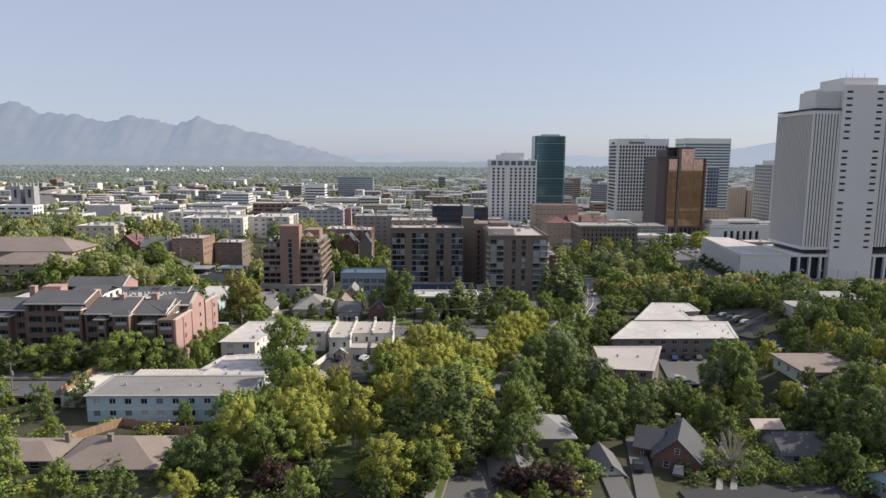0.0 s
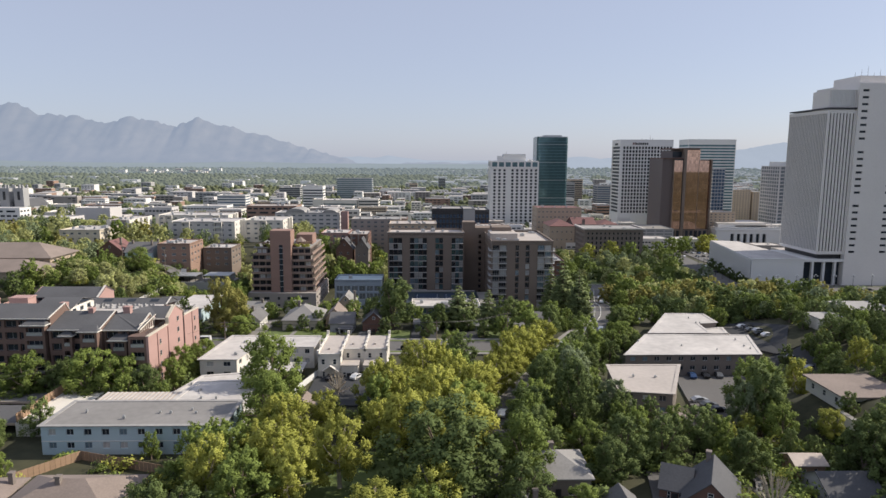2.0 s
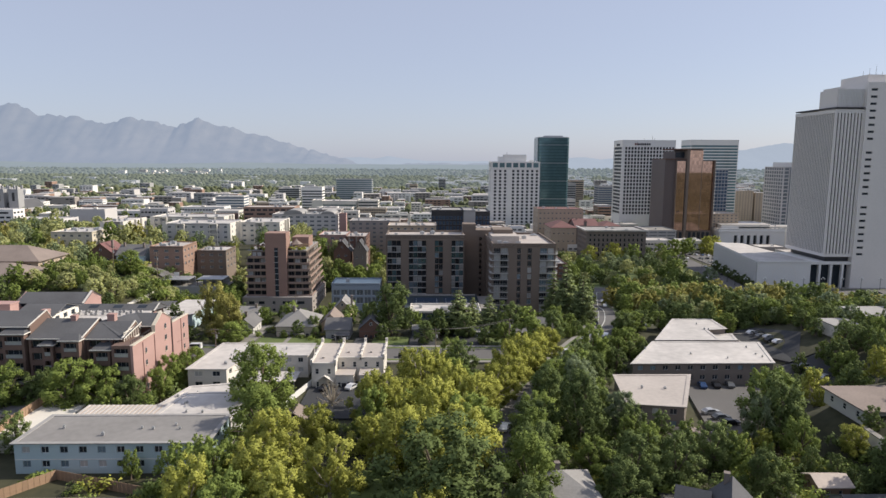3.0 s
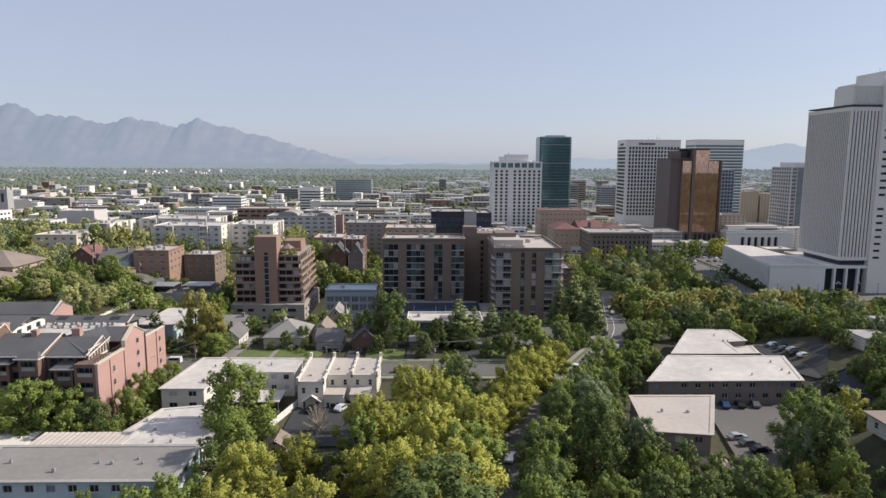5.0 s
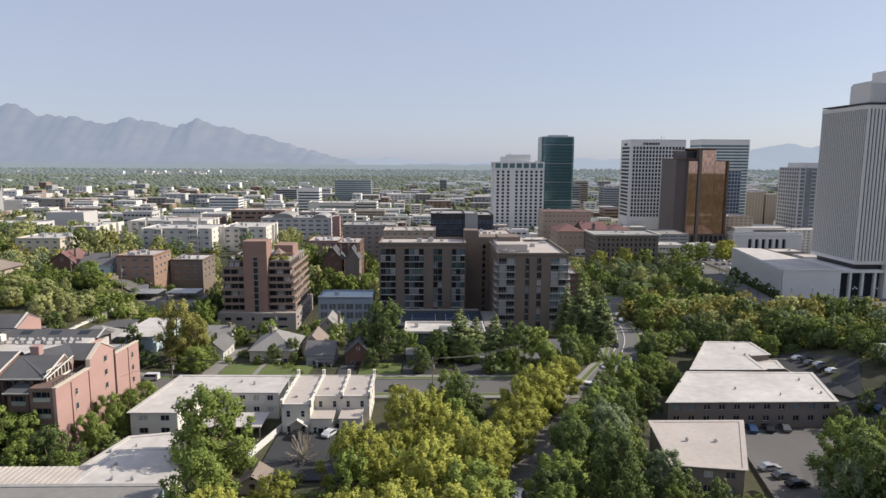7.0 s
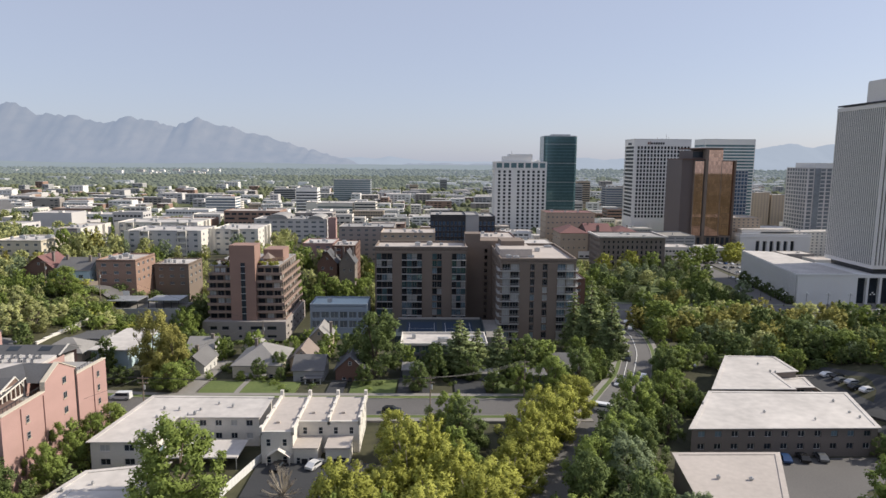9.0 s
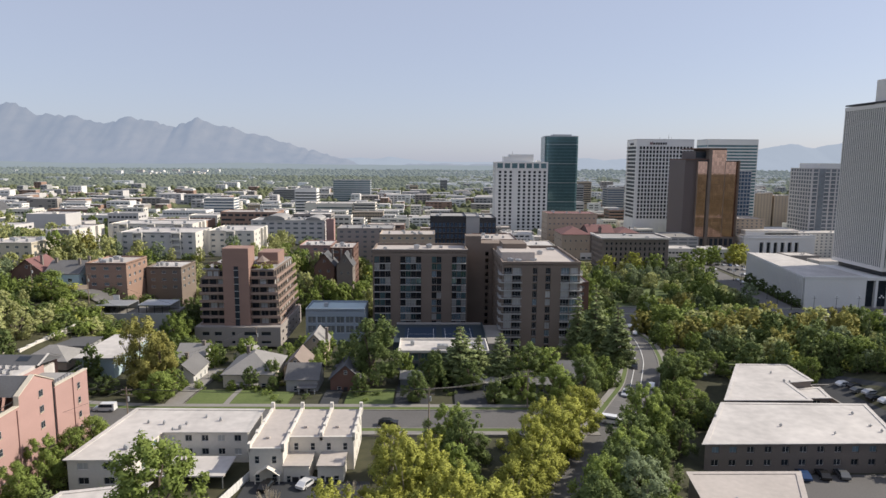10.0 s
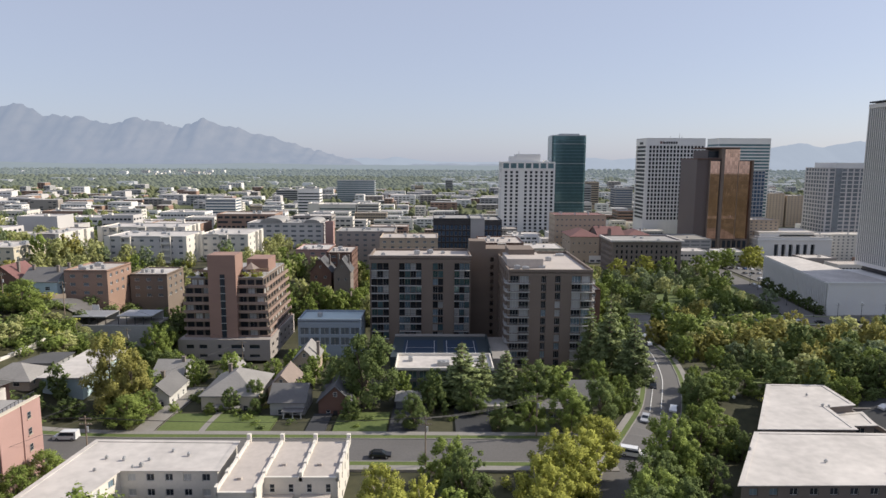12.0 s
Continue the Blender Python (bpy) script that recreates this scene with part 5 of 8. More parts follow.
def poly_flats(name, label, poly, zt, zb, wall, top, faces, parapet=0.1, lip=0.5, units=4, seed=1, step=2.8, storeys=2, trim=None, thick=0.4):
    """Flat-roofed flats on a free outline; windows on the sides named in faces."""
    x0, y0 = poly[0]
    root = thing(name, label, "apartment building", x0, y0, zb)
    FOOT.append((min(p[0] for p in poly), max(p[0] for p in poly), min(p[1] for p in poly), max(p[1] for p in poly)))
    loc = [(x - x0, y - y0) for x, y in poly]
    rnd = random.Random(seed)
    panes = (GLW, GLW, (M["curtain"], M["paint_white"]), (M["glass_sky"], M["metal_grey"]), GL)
    h = zt - zb
    g = Geo()
    for i in range(len(loc)):
        a, b = Vector((*loc[i], 0)), Vector((*loc[(i + 1) % len(loc)], 0))
        ln = (b - a).length
        cols = spread(max(1, int(ln / 3.4)), ln, 0.42, 0.4) if i in faces else ()
        facade(g, root, a, (b - a) / ln, ln, h - parapet, cols, rows_of(storeys, h - parapet - step * storeys, step, 0.8, 2.1), 0.2, GLW, bars=(1, 0), pick=lambda c, q: rnd.choice(panes))
    part("wall", g, wall, root)
    flat_roof(root, loc, h, trim or top, top, parapet, thick, lip, units * 2, seed, True)
    return root


poly_flats("apartment_house", "two-storey brick flats with a wide white flat roof", [(59.6, 198), (100, 198.3), (106, 218.5), (73, 219.5)], 15.6, 7.0, M["brick_grey"], M["membrane"], (0,), units=3, seed=31, storeys=2)
poly_flats("apartment_house", "brick flats with a notched white flat roof", [(74.8, 221.5), (94.8, 221.3), (95.8, 233.6), (103.2, 235), (103.7, 247.6), (90.2, 248)], 15.7, 4.0, M["brick_grey"], M["membrane"], (0,), units=2, seed=32)
poly_flats("apartment_house", "lower brick stair wing with a white roof", [(97.6, 227.6), (103.6, 227.8), (105.2, 234.7), (97.8, 233.4)], 13.8, 4.0, M["brick_grey"], M["membrane"], (0,), units=0, seed=36)
poly_flats("apartment_house", "low brick flats with a cream flat roof", [(47, 162), (59, 160), (68.5, 181), (49.4, 181)], 18.0, 8.0, M["brick_grey"], M["membrane_tan"], (0, 1), units=1, seed=33)
poly_flats("apartment_house", "white three-storey L-shaped flats with a white flat roof", [(-61, 187), (-51, 187), (-49, 198.8), (-32, 198.7), (-32, 209.8), (-58.9, 210.4)], 18.0, 10.8, M["stucco_white"], M["membrane"], (0, 1, 2), units=5, seed=34, storeys=2)


terraced_block()


def townhouses():
    root = thing("townhouse_row", "pale stucco townhouse row with stepped flat roofs", "townhouses", -29.5, 190.5, 10.6)
    W, D, H = 18.9, 19.0, 7.6
    u = W / 3
    FOOT.append((-29.5, -10.6, 185, 210))
    g = Geo()
    fr = [(0, 0.0), (1, 5.0), (2, 5.0)]
    for i, y in fr:
        x = i * u
        facade(g, root, (x, y, 0), (1, 0, 0), u, H, [(1.0, 1.9), (4.2, 5.1)], [(1.1, 2.5), (4.6, 6.1)] if i == 0 else [(4.9, 6.4)], 0.12, GLW, bars=(0, 1))
    facade(g, root, (0, D, 0), (0, -1, 0), D, H, spread(5, D, 0.25), [(1.1, 2.5), (4.6, 6.0)], 0.12, GLW)
    facade(g, root, (W, 5, 0), (0, 1, 0), D - 5, H, spread(4, D - 5, 0.25), [(1.1, 2.5), (4.6, 6.0)], 0.12, GLW)
    facade(g, root, (u, 0, 0), (0, 1, 0), 5.0, H, (), (), 0.1, GLW)
    facade(g, root, (W, D, 0), (-1, 0, 0), W, H, (), (), 0.1, GLW)
    part("wall", g, M["stucco_white"], root)
    for i, y in fr:
        part("roof", Geo().box(i * u + 0.1, (i + 1) * u - 0.1, y + 0.12, D - 0.1, H - 0.2, H + 0.06), M["membrane_tan"], root, "tan gravel roof")
        part("roof_edge", Geo().box(i * u + 0.22, (i + 1) * u - 0.22, y - 0.14, y + 0.3, H - 0.12, H + 0.14), M["stucco_white"], root)
        part("roof_vent", Geo().box(i * u + 2.2, i * u + 2.9, y + 4, y + 4.7, H, H + 0.5), M["membrane_tan"], root)
    for i in range(4):
        x = i * u
        y0 = 0.0 if i < 2 else 5.0
        w = Geo().box(x - 0.2, x + 0.2, y0 + 0.01, D + 0.1, H - 0.6, H + 0.55)
        for k in range(4):
            y = y0 + (D - y0) * k / 3.4
            w.box(x - 0.28, x + 0.28, y, y + 1.3, H - 0.7, H + 0.95 - 0.12 * k)
        w.box(x - 0.35, x + 0.35, D - 0.4, D + 0.3, H - 0.5, H + 1.6)
        part("party_wall", w, M["stucco_white"], root, "stepped parapet wall between the houses")
    for i in (1, 2):
        x = i * u
        lg = Geo()
        wd = u - 1.6
        facade(lg, root, (x + 0.2, -0.6, 0), (1, 0, 0), wd, 4.4, [(0.5, 1.3), (wd - 1.7, wd - 0.7)], [(1.2, 2.5)], 0.12, GLW, bars=(0, 1))
        facade(lg, root, (x + 0.2, 5, 0), (0, -1, 0), 5.6, 4.4, (), (), 0.1, GLW)
        facade(lg, root, (x + 0.2 + wd, -0.6, 0), (0, 1, 0), 5.6, 4.4, (), (), 0.1, GLW)
        part("porch_wall", lg, M["stucco_white"], root)
        part("porch_roof", Geo().box(x, x + wd + 0.4, -0.9, 5, 4.4, 4.65), M["membrane_tan"], root)
        part("door", Geo().box(x + wd / 2 - 0.45, x + wd / 2 + 0.45, -0.72, -0.58, 0, 2.1).box(x + wd / 2 - 0.6, x + wd / 2 + 0.6, -0.66, -0.59, 0, 2.3), M["metal_dark"], root)
    gab = Geo().face([(1.2, -1.6, 3.0), (3.6, -1.6, 4.6), (3.6, 0.2, 4.6), (1.2, 0.2, 3.0)]).face([(3.6, -1.6, 4.6), (6.0, -1.6, 3.0), (6.0, 0.2, 3.0), (3.6, 0.2, 4.6)]).box(1.3, 1.5, -1.5, -1.3, 0, 3).box(5.7, 5.9, -1.5, -1.3, 0, 3)
    part("porch", gab, M["stucco_white"], root, "white gabled porch")


townhouses()


def gable_part(root, name, x0, x1, y0, y1, z0, z1, m, axis="x", over=0.5, thick=0.18, label=""):
    """A pitched roof with thickness; axis is the way of its ridge."""
    g = Geo()
    if axis == "x":
        ym = (y0 + y1) / 2
        s = (z1 - z0) / (ym - y0)
        za = z0 - s * over
        for a, b, c in (((y0 - over), ym, 1), ((y1 + over), ym, -1)):
            pts = [(x0 - over, a, za), (x1 + over, a, za), (x1 + over, b, z1), (x0 - over, b, z1)]
            lo = [(x, y, z - thick) for x, y, z in pts]
            g.face(pts if c > 0 else pts[::-1]).face(lo[::-1] if c > 0 else lo)
            for i in range(4):
                g.face([lo[i], lo[(i + 1) % 4], pts[(i + 1) % 4], pts[i]])
    else:
        xm = (x0 + x1) / 2
        s = (z1 - z0) / (xm - x0)
        za = z0 - s * over
        for a, b, c in (((x0 - over), xm, -1), ((x1 + over), xm, 1)):
            pts = [(a, y0 - over, za), (a, y1 + over, za), (b, y1 + over, z1), (b, y0 - over, z1)]
            lo = [(x, y, z - thick) for x, y, z in pts]
            g.face(pts if c > 0 else pts[::-1]).face(lo[::-1] if c > 0 else lo)
            for i in range(4):
                g.face([lo[i], lo[(i + 1) % 4], pts[(i + 1) % 4], pts[i]])
    return part(name, g, m, root, label)


def hip_part(root, name, x0, x1, y0, y1, z0, z1, m, over=0.5, label=""):
    w, d = x1 - x0 + 2 * over, y1 - y0 + 2 * over
    a, b, c, e = x0 - over, x1 + over, y0 - over, y1 + over
    q = min(w, d) / 2
    if w > d:
        r0, r1 = (a + q, (c + e) / 2, z1), (b - q, (c + e) / 2, z1)
    else:
        r0, r1 = ((a + b) / 2, c + q, z1), ((a + b) / 2, e - q, z1)
    zz = z0 - 0.15
    A, B, C, E = (a, c, zz), (b, c, zz), (b, e, zz), (a, e, zz)
    g = Geo()
    if w > d:
        g.face([A, B, r1, r0]).face([B, C, r1]).face([C, E, r0, r1]).face([E, A, r0])
    else:
        g.face([A, B, r0]).face([B, C, r1, r0]).face([C, E, r1]).face([E, A, r0, r1])
    g.box(a, b, c, e, zz - 0.22, zz - 0.01)
    return part(name, g, m, root, label)


def house(label, x0, x1, y0, y1, eave, ridge, wall, roof, kind="hip", storeys=1, porch=None, chimney=None, zb=None, over=0.5, dormer=None, win=2, door=True, name="house", turn=0):
    """A small house: walls with windows and a door, a pitched roof, and what else it has."""
    zb = min(gz(x0, y0), gz(x1, y1), gz((x0 + x1) / 2, y0)) - 0.4 if zb is None else zb
    root = thing(name, label, "house", x0, y0, zb, turn)
    FOOT.append((x0, x1, y0, y1))
    w, d, h = x1 - x0, y1 - y0, eave - zb
    rt = ridge - zb
    g = Geo()
    st = (h - 0.3) / storeys
    rows = [(0.3 + i * st + 0.9, min(0.3 + i * st + 2.2, h - 0.25)) for i in range(storeys)]
    cols = spread(win, w, 0.3, 0.6)
    facade(g, root, (0, 0, 0), (1, 0, 0), w, h, cols, rows, 0.1, GLW, bars=(0, 1))
    facade(g, root, (w, 0, 0), (0, 1, 0), d, h, spread(3, d, 0.25, 0.5), rows, 0.1, GLW, bars=(0, 1))
    facade(g, root, (w, d, 0), (-1, 0, 0), w, h, (), (), 0.1, GLW)
    facade(g, root, (0, d, 0), (0, -1, 0), d, h, spread(3, d, 0.25, 0.5), rows, 0.1, GLW, bars=(0, 1))
    if kind == "gable_y":
        for y, s in ((0, 1), (d, -1)):
            t = [(0, y, h), (w, y, h), (w / 2, y, rt)]
            g.face(t if s > 0 else t[::-1])
    if kind == "gable_x":
        for x, s in ((0, -1), (w, 1)):
            t = [(x, 0, h), (x, d, h), (x, d / 2, rt)]
            g.face(t if s > 0 else t[::-1])
    part("wall", g, M[wall], root)
    if kind == "hip":
        hip_part(root, "roof", 0, w, 0, d, h, rt, M[roof], over)
    elif kind == "flat":
        part("roof", Geo().box(-over, w + over, -over, d + over, h, h + 0.3), M[roof], root)
    else:
        gable_part(root, "roof", 0, w, 0, d, h, rt, M[roof], kind[-1], over)
    if kind == "gable_y":
        part("attic_window", window_mesh(0.9, 1.1, 0.0, GLW, (0, 1)), None, root, at=pose(w / 2 - 0.45, -0.06, h + (rt - h) * 0.25))
    if door:
        part("door", Geo().box(w / 2 - 0.5, w / 2 + 0.5, -0.06, 0.05, 0.3, 2.4), M["metal_dark"], root)
    if porch:
        px0, px1, pd = porch
        pg = Geo().box(px0, px1, -pd, 0, 0, 0.4)
        part("porch_floor", pg, M["concrete"], root)
        for x in (px0 + 0.1, (px0 + px1) / 2, px1 - 0.3):
            part("porch_post", Geo().box(x, x + 0.2, -pd + 0.1, -pd + 0.3, 0.4, 2.7), M["paint_white"], root)
        part("porch_roof", Geo().prism([(px0 - 0.3, -pd - 0.3), (px1 + 0.3, -pd - 0.3), (px1 + 0.3, 0.02), (px0 - 0.3, 0.02)], 2.7, 2.95), M[roof], root)
        part("porch_rail", Geo().box(px0, px1, -pd, -pd + 0.06, 1.15, 1.25).box(px0, px1, -pd, -pd + 0.04, 0.5, 0.58), M["paint_white"], root)
    for cx, cy in chimney or ():
        part("chimney", Geo().box(cx, cx + 0.8, cy, cy + 0.8, h, rt + 0.9).box(cx - 0.1, cx + 0.9, cy - 0.1, cy + 0.9, rt + 0.7, rt + 0.95), M["brick_grey"], root)
    if dormer:
        dx, dy = dormer
        part("dormer", Geo().box(dx, dx + 2, dy, dy + 3, h, h + (rt - h) * 0.75), M[wall], root)
        gable_part(root, "dormer_roof", dx, dx + 2, dy, dy + 3, h + (rt - h) * 0.75, h + (rt - h) * 1.0, M[roof], "y", 0.25, 0.1)
    return root


# houses along the avenue
house("cream bungalow with a pale hipped roof and white porch", -51.4, -38, 244, 260, 14.4, 18.4, "stucco_cream", "shingle_light", "hip", porch=(4, 9.5, 2.2), chimney=((4, 9),), win=3)
house("small cream bungalow with a pale gabled roof", -55.6, -50.4, 268, 276, 12.4, 15.0, "stucco_white", "shingle_light", "gable_y")
house("grey bungalow with a blue-grey gabled roof and porch", -33.6, -25.4, 240, 250, 14.4, 17.2, "stucco_grey", "shingle_grey", "gable_x", porch=(3.5, 8, 2.4), win=2)
house("brown gabled house behind a grey bungalow", -37, -30.5, 252, 263, 13.6, 16.8, "stucco_tan", "shingle_brown", "gable_y")
house("tall narrow tan house with a pale hipped roof", -35.8, -29.2, 275, 286, 13.4, 16.8, "stucco_tan", "shingle_light", "gable_y", storeys=2, chimney=((6.2, 4),), zb=5.5)
house("dark red brick house under trees", -22, -14, 240, 252, 14.6, 18.2, "brick_dark", "shingle_dark", "gable_y")
house("white cottage with a grey gabled roof", -66, -60, 246, 257, 13.8, 16.4, "siding_white", "shingle_grey", "gable_y", porch=(0.5, 4, 1.8), chimney=((1.2, 7),))
house("white cottage with cross gables beside a lawn", -71, -63, 262, 272, 13.4, 16.2, "siding_white", "shingle_light", "gable_x", chimney=((6.5, 4),))
house("long white-roofed house beside a driveway", -91, -81.2, 246, 268, 18.0, 18.5, "siding_blue", "membrane", "flat", over=0.8, porch=(0.5, 4, 2))
house("tan house with a broad grey hipped roof", -105.4, -93.4, 245, 255, 17.7, 20.6, "stucco_tan", "shingle_light", "hip")
house("low house with a dark flat roof", -104, -94.6, 257, 266, 18.0, 18.4, "stucco_grey", "shingle_dark", "flat", over=0.5)
garden_wall = thing("garden_wall", "long white rendered garden wall stepping up the slope", "wall", 0, 0, 0)
for k in range(7):
    x, y = -109.4 + 0.62 * k, 250.4 + 2.9 * k
    part("wall", Geo().prism([(x, y), (x + 0.45, y), (x + 1.05, y + 2.9), (x + 0.6, y + 2.9)], gz(x, y) - 2.5, 19.0 + 0.32 * k), M["stucco_white"], garden_wall)
    part("coping", Geo().prism([(x - 0.1, y), (x + 0.55, y), (x + 1.15, y + 2.9), (x + 0.5, y + 2.9)], 19.0 + 0.32 * k, 19.12 + 0.32 * k), M["concrete_white"], garden_wall)
house("pale bungalow with a grey hipped roof", -128, -112, 236, 250, 20.0, 22.8, "stucco_cream", "shingle_grey", "hip")
house("tan apartment house with brown hipped roofs", -182, -151.5, 265, 281, 28.4, 32.0, "stucco_tan", "shingle_brown", "hip", storeys=2, win=5, over=1.2)
house("tan apartment house with brown hipped roofs", -205, -156, 284, 304, 31.0, 36.0, "stucco_tan", "shingle_brown", "hip", storeys=2, win=8, over=1.2)
house("grey-blue house with a grey gabled roof and white chimneys", -141, -128.5, 318, 331, 28.4, 32.4, "siding_blue", "shingle_grey", "gable_x", storeys=2, chimney=((1.2, 5), (10.5, 4), (11, 10)))
house("brick house with a red roof", -155, -143, 320, 333, 28.6, 33.4, "brick_dark", "roof_red", "gable_y", storeys=2, chimney=((9, 4),))
house("red-roofed hall with a broad hipped roof", 113, 136, 598, 632, 12, 17.0, "stucco_tan", "roof_red", "hip", storeys=3, win=5, over=0.8)
house("red-roofed hall with a gabled middle", 136.2, 157, 602, 632, 12.5, 18.4, "brick_grey", "roof_red", "gable_x", storeys=3, win=5, over=0.8, dormer=(8, -0.3), chimney=((3, 12),))
house("red-roofed hall with a broad hipped roof", 157.2, 180, 598, 630, 12, 16.6, "stucco_tan", "roof_red", "hip", storeys=3, win=5, over=0.8, chimney=((14, 10),))
house("dark turreted brick mansion with steep roofs", -51, -41.5, 380, 392, 21.5, 27.2, "brick_dark", "shingle_dark", "gable_y", storeys=3, dormer=(2, 3), chimney=((7.5, 6),))
house("grey turreted mansion wing with steep roofs", -40, -32.5, 378, 389, 22.0, 27.6, "brick_grey", "shingle_dark", "gable_y", storeys=3, chimney=((5.6, 6), (0.8, 7)))
# low garages along the avenue
for x, y, w, m in ((-3.8, 244, 6.2, "membrane_grey"), (16.2, 240, 6.6, "membrane"), (31, 238, 5.0, "shingle_grey")):
    house("low dark garage with a pale flat roof", x, x + w, y, y + 6.5, gz(x, y) + 2.2, gz(x, y) + 2.5, "siding_dark", m, "flat", over=0.3, win=1, door=False, name="garage")
house("blue-grey roofed bungalow behind trees", 37, 47, 247, 258, 12.4, 15.4, "siding_dark", "shingle_grey", "gable_x", win=2)
# white-roofed carports in a yard
for x, y, w in ((-112, 297, 11), (-98, 298, 11.4)):
    ca = thing("carport", "open carport with a pale metal roof", "carport", x, y, 17.8)
    part("roof", Geo().box(0, w, 0, 9, 2.7, 2.95), M["metal_grey"], ca)
    for i in range(5):
        part("post", Geo().box(0.2 + i * (w - 0.6) / 4, 0.4 + i * (w - 0.6) / 4, 0.3, 0.5, 0, 2.7), M["metal_dark"], ca)
    part("back_wall", Geo().box(0, w, 8.7, 9, 0, 2.7), M["stucco_grey"], ca)

deck = thing("retaining_wall", "grey concrete retaining wall under the carports", "wall", -114, 295.4, 9.0)
part("wall", Geo().box(0, 28.5, 0, 0.4, 0, 9.3), M["stucco_grey"], deck)
part("yard_slab", Geo().box(0, 28.5, 0.4, 13, 8.2, 8.8), M["concrete"], deck, "grey concrete yard slab")
FOOT.append((-114, -85, 294, 309))
sign = thing("blank_sign", "blank white board standing in a yard", "sign", -112.2, 310, gz(-112, 310) - 0.1)
part("board", Geo().box(0, 2.4, -0.06, 0.06, 0.7, 3.0), M["paint_white"], sign)
for dx in (0.1, 2.2):
    part("post", Geo().box(dx, dx + 0.12, 0.06, 0.18, 0, 2.9), M["metal_grey"], sign)

yard_wall = thing("retaining_wall", "low tan brick wall round the upper yard", "wall", 0, 0, 0)
for k in range(8):
    x, y = -143.0 + 2.4 * k, 303.0 + 1.5 * k
    part("wall", Geo().prism([(x, y), (x + 2.4, y + 1.5), (x + 2.2, y + 1.8), (x - 0.2, y + 0.3)], gz(x, y) - 0.8, gz(x, y) + 1.8), M["stucco_tan"], yard_wall)

# houses on the near slope
house("dark steep-gabled stucco house with a brick chimney", 43.2, 51.7, 114.6, 125.4, 16.9, 20.9, "brick_dark", "shingle_dark", "gable_y", chimney=((3, 9.6),), storeys=1, over=0.4, turn=-26)
house("side wing of a dark gabled house", 41.2, 46.2, 119.5, 127, 16.6, 19.4, "brick_dark", "shingle_dark", "gable_x", turn=-26, over=0.3)
house("grey bungalow with a pale hipped roof", 18.2, 29.6, 120.5, 131, 17.9, 20.5, "brick_grey", "shingle_light", "hip", chimney=((5, 6),))
house("dark gabled cottage under trees", 12, 20.6, 106, 118, 15.9, 19.2, "brick_dark", "shingle_grey", "gable_y", chimney=((6, 6),))
house("small grey garage with a gabled roof", 31.5, 36.5, 110, 119, 15.4, 17.4, "siding_white", "shingle_grey", "gable_y", door=False, name="garage")
house("long pale house with a brown gravel roof", 91.8, 106, 148, 162, 21.4, 21.8, "siding_white", "shingle_brown", "flat", over=0.7)
house("small tan cottage with a low hipped roof", 53.5, 60, 148, 156, 14.6, 16.6, "stucco_tan", "shingle_brown", "hip", win=1)
bank_wall = thing("retaining_wall", "pale rendered retaining wall on the slope", "wall", 88.6, 133, 13.0)
part("wall", Geo().prism([(0, 0), (1.2, 0), (1.6, 12.5), (0.6, 12.5)], 0, 6.2), M["stucco_white"], bank_wall)
part("coping", Geo().prism([(-0.1, -0.1), (1.3, -0.1), (1.7, 12.6), (0.5, 12.6)], 6.2, 6.4), M["concrete"], bank_wall)
house("dark blue-roofed house with a skylight", 69, 78, 115.5, 124.5, 16.5, 19.0, "stucco_grey", "shingle_dark", "gable_x")
house("garden shed with a rusty slatted roof", 69.5, 75, 127, 131.5, 16.8, 17.8, "wood_fence", "metal_tan", "gable_x", name="shed", door=False)
house("brown house with a broad low hipped roof", -66.5, -49, 111, 123.5, 17.1, 20.0, "brick_grey", "shingle_brown", "hip", over=0.9, chimney=((7, 5),))
house("brown house with a low hipped roof", -82, -69, 114.5, 123, 17.0, 18.4, "brick_grey", "shingle_brown", "hip", over=0.8, chimney=((12, 6),))
fence = thing("garden_fence", "brown timber board fence down the slope", "fence", 0, 0, 0)
board = Geo().box(0, 0.92, -0.03, 0.03, -0.3, 1.8).mesh("fence_board", M["wood_fence"])
for a, b in (((-74, 127), (-67, 137.5)), ((-67, 137.5), (-47, 130))):
    a, b = Vector(a), Vector(b)
    n = int((b - a).length / 0.95)
    for i in range(n):
        p = a.lerp(b, i / n)
        part("fence_board", board, None, fence, at=pose(p.x, p.y, gz(p.x, p.y) + 0.1, 0, 0, math.degrees(math.atan2(b.y - a.y, b.x - a.x))))
house("small dark house under trees", 78, 88, 96, 106, 17.5, 20.5, "siding_blue", "shingle_dark", "gable_x")
house("white hillside garage with a flat roof", 129, 138, 217, 226, 21.2, 21.5, "stucco_white", "membrane_grey", "flat", over=0.3, zb=15)
house("white hillside house with large windows", 150, 166, 232, 246, 20.5, 20.9, "stucco_white", "membrane_grey", "flat", over=0.5, zb=14, storeys=2, win=4)


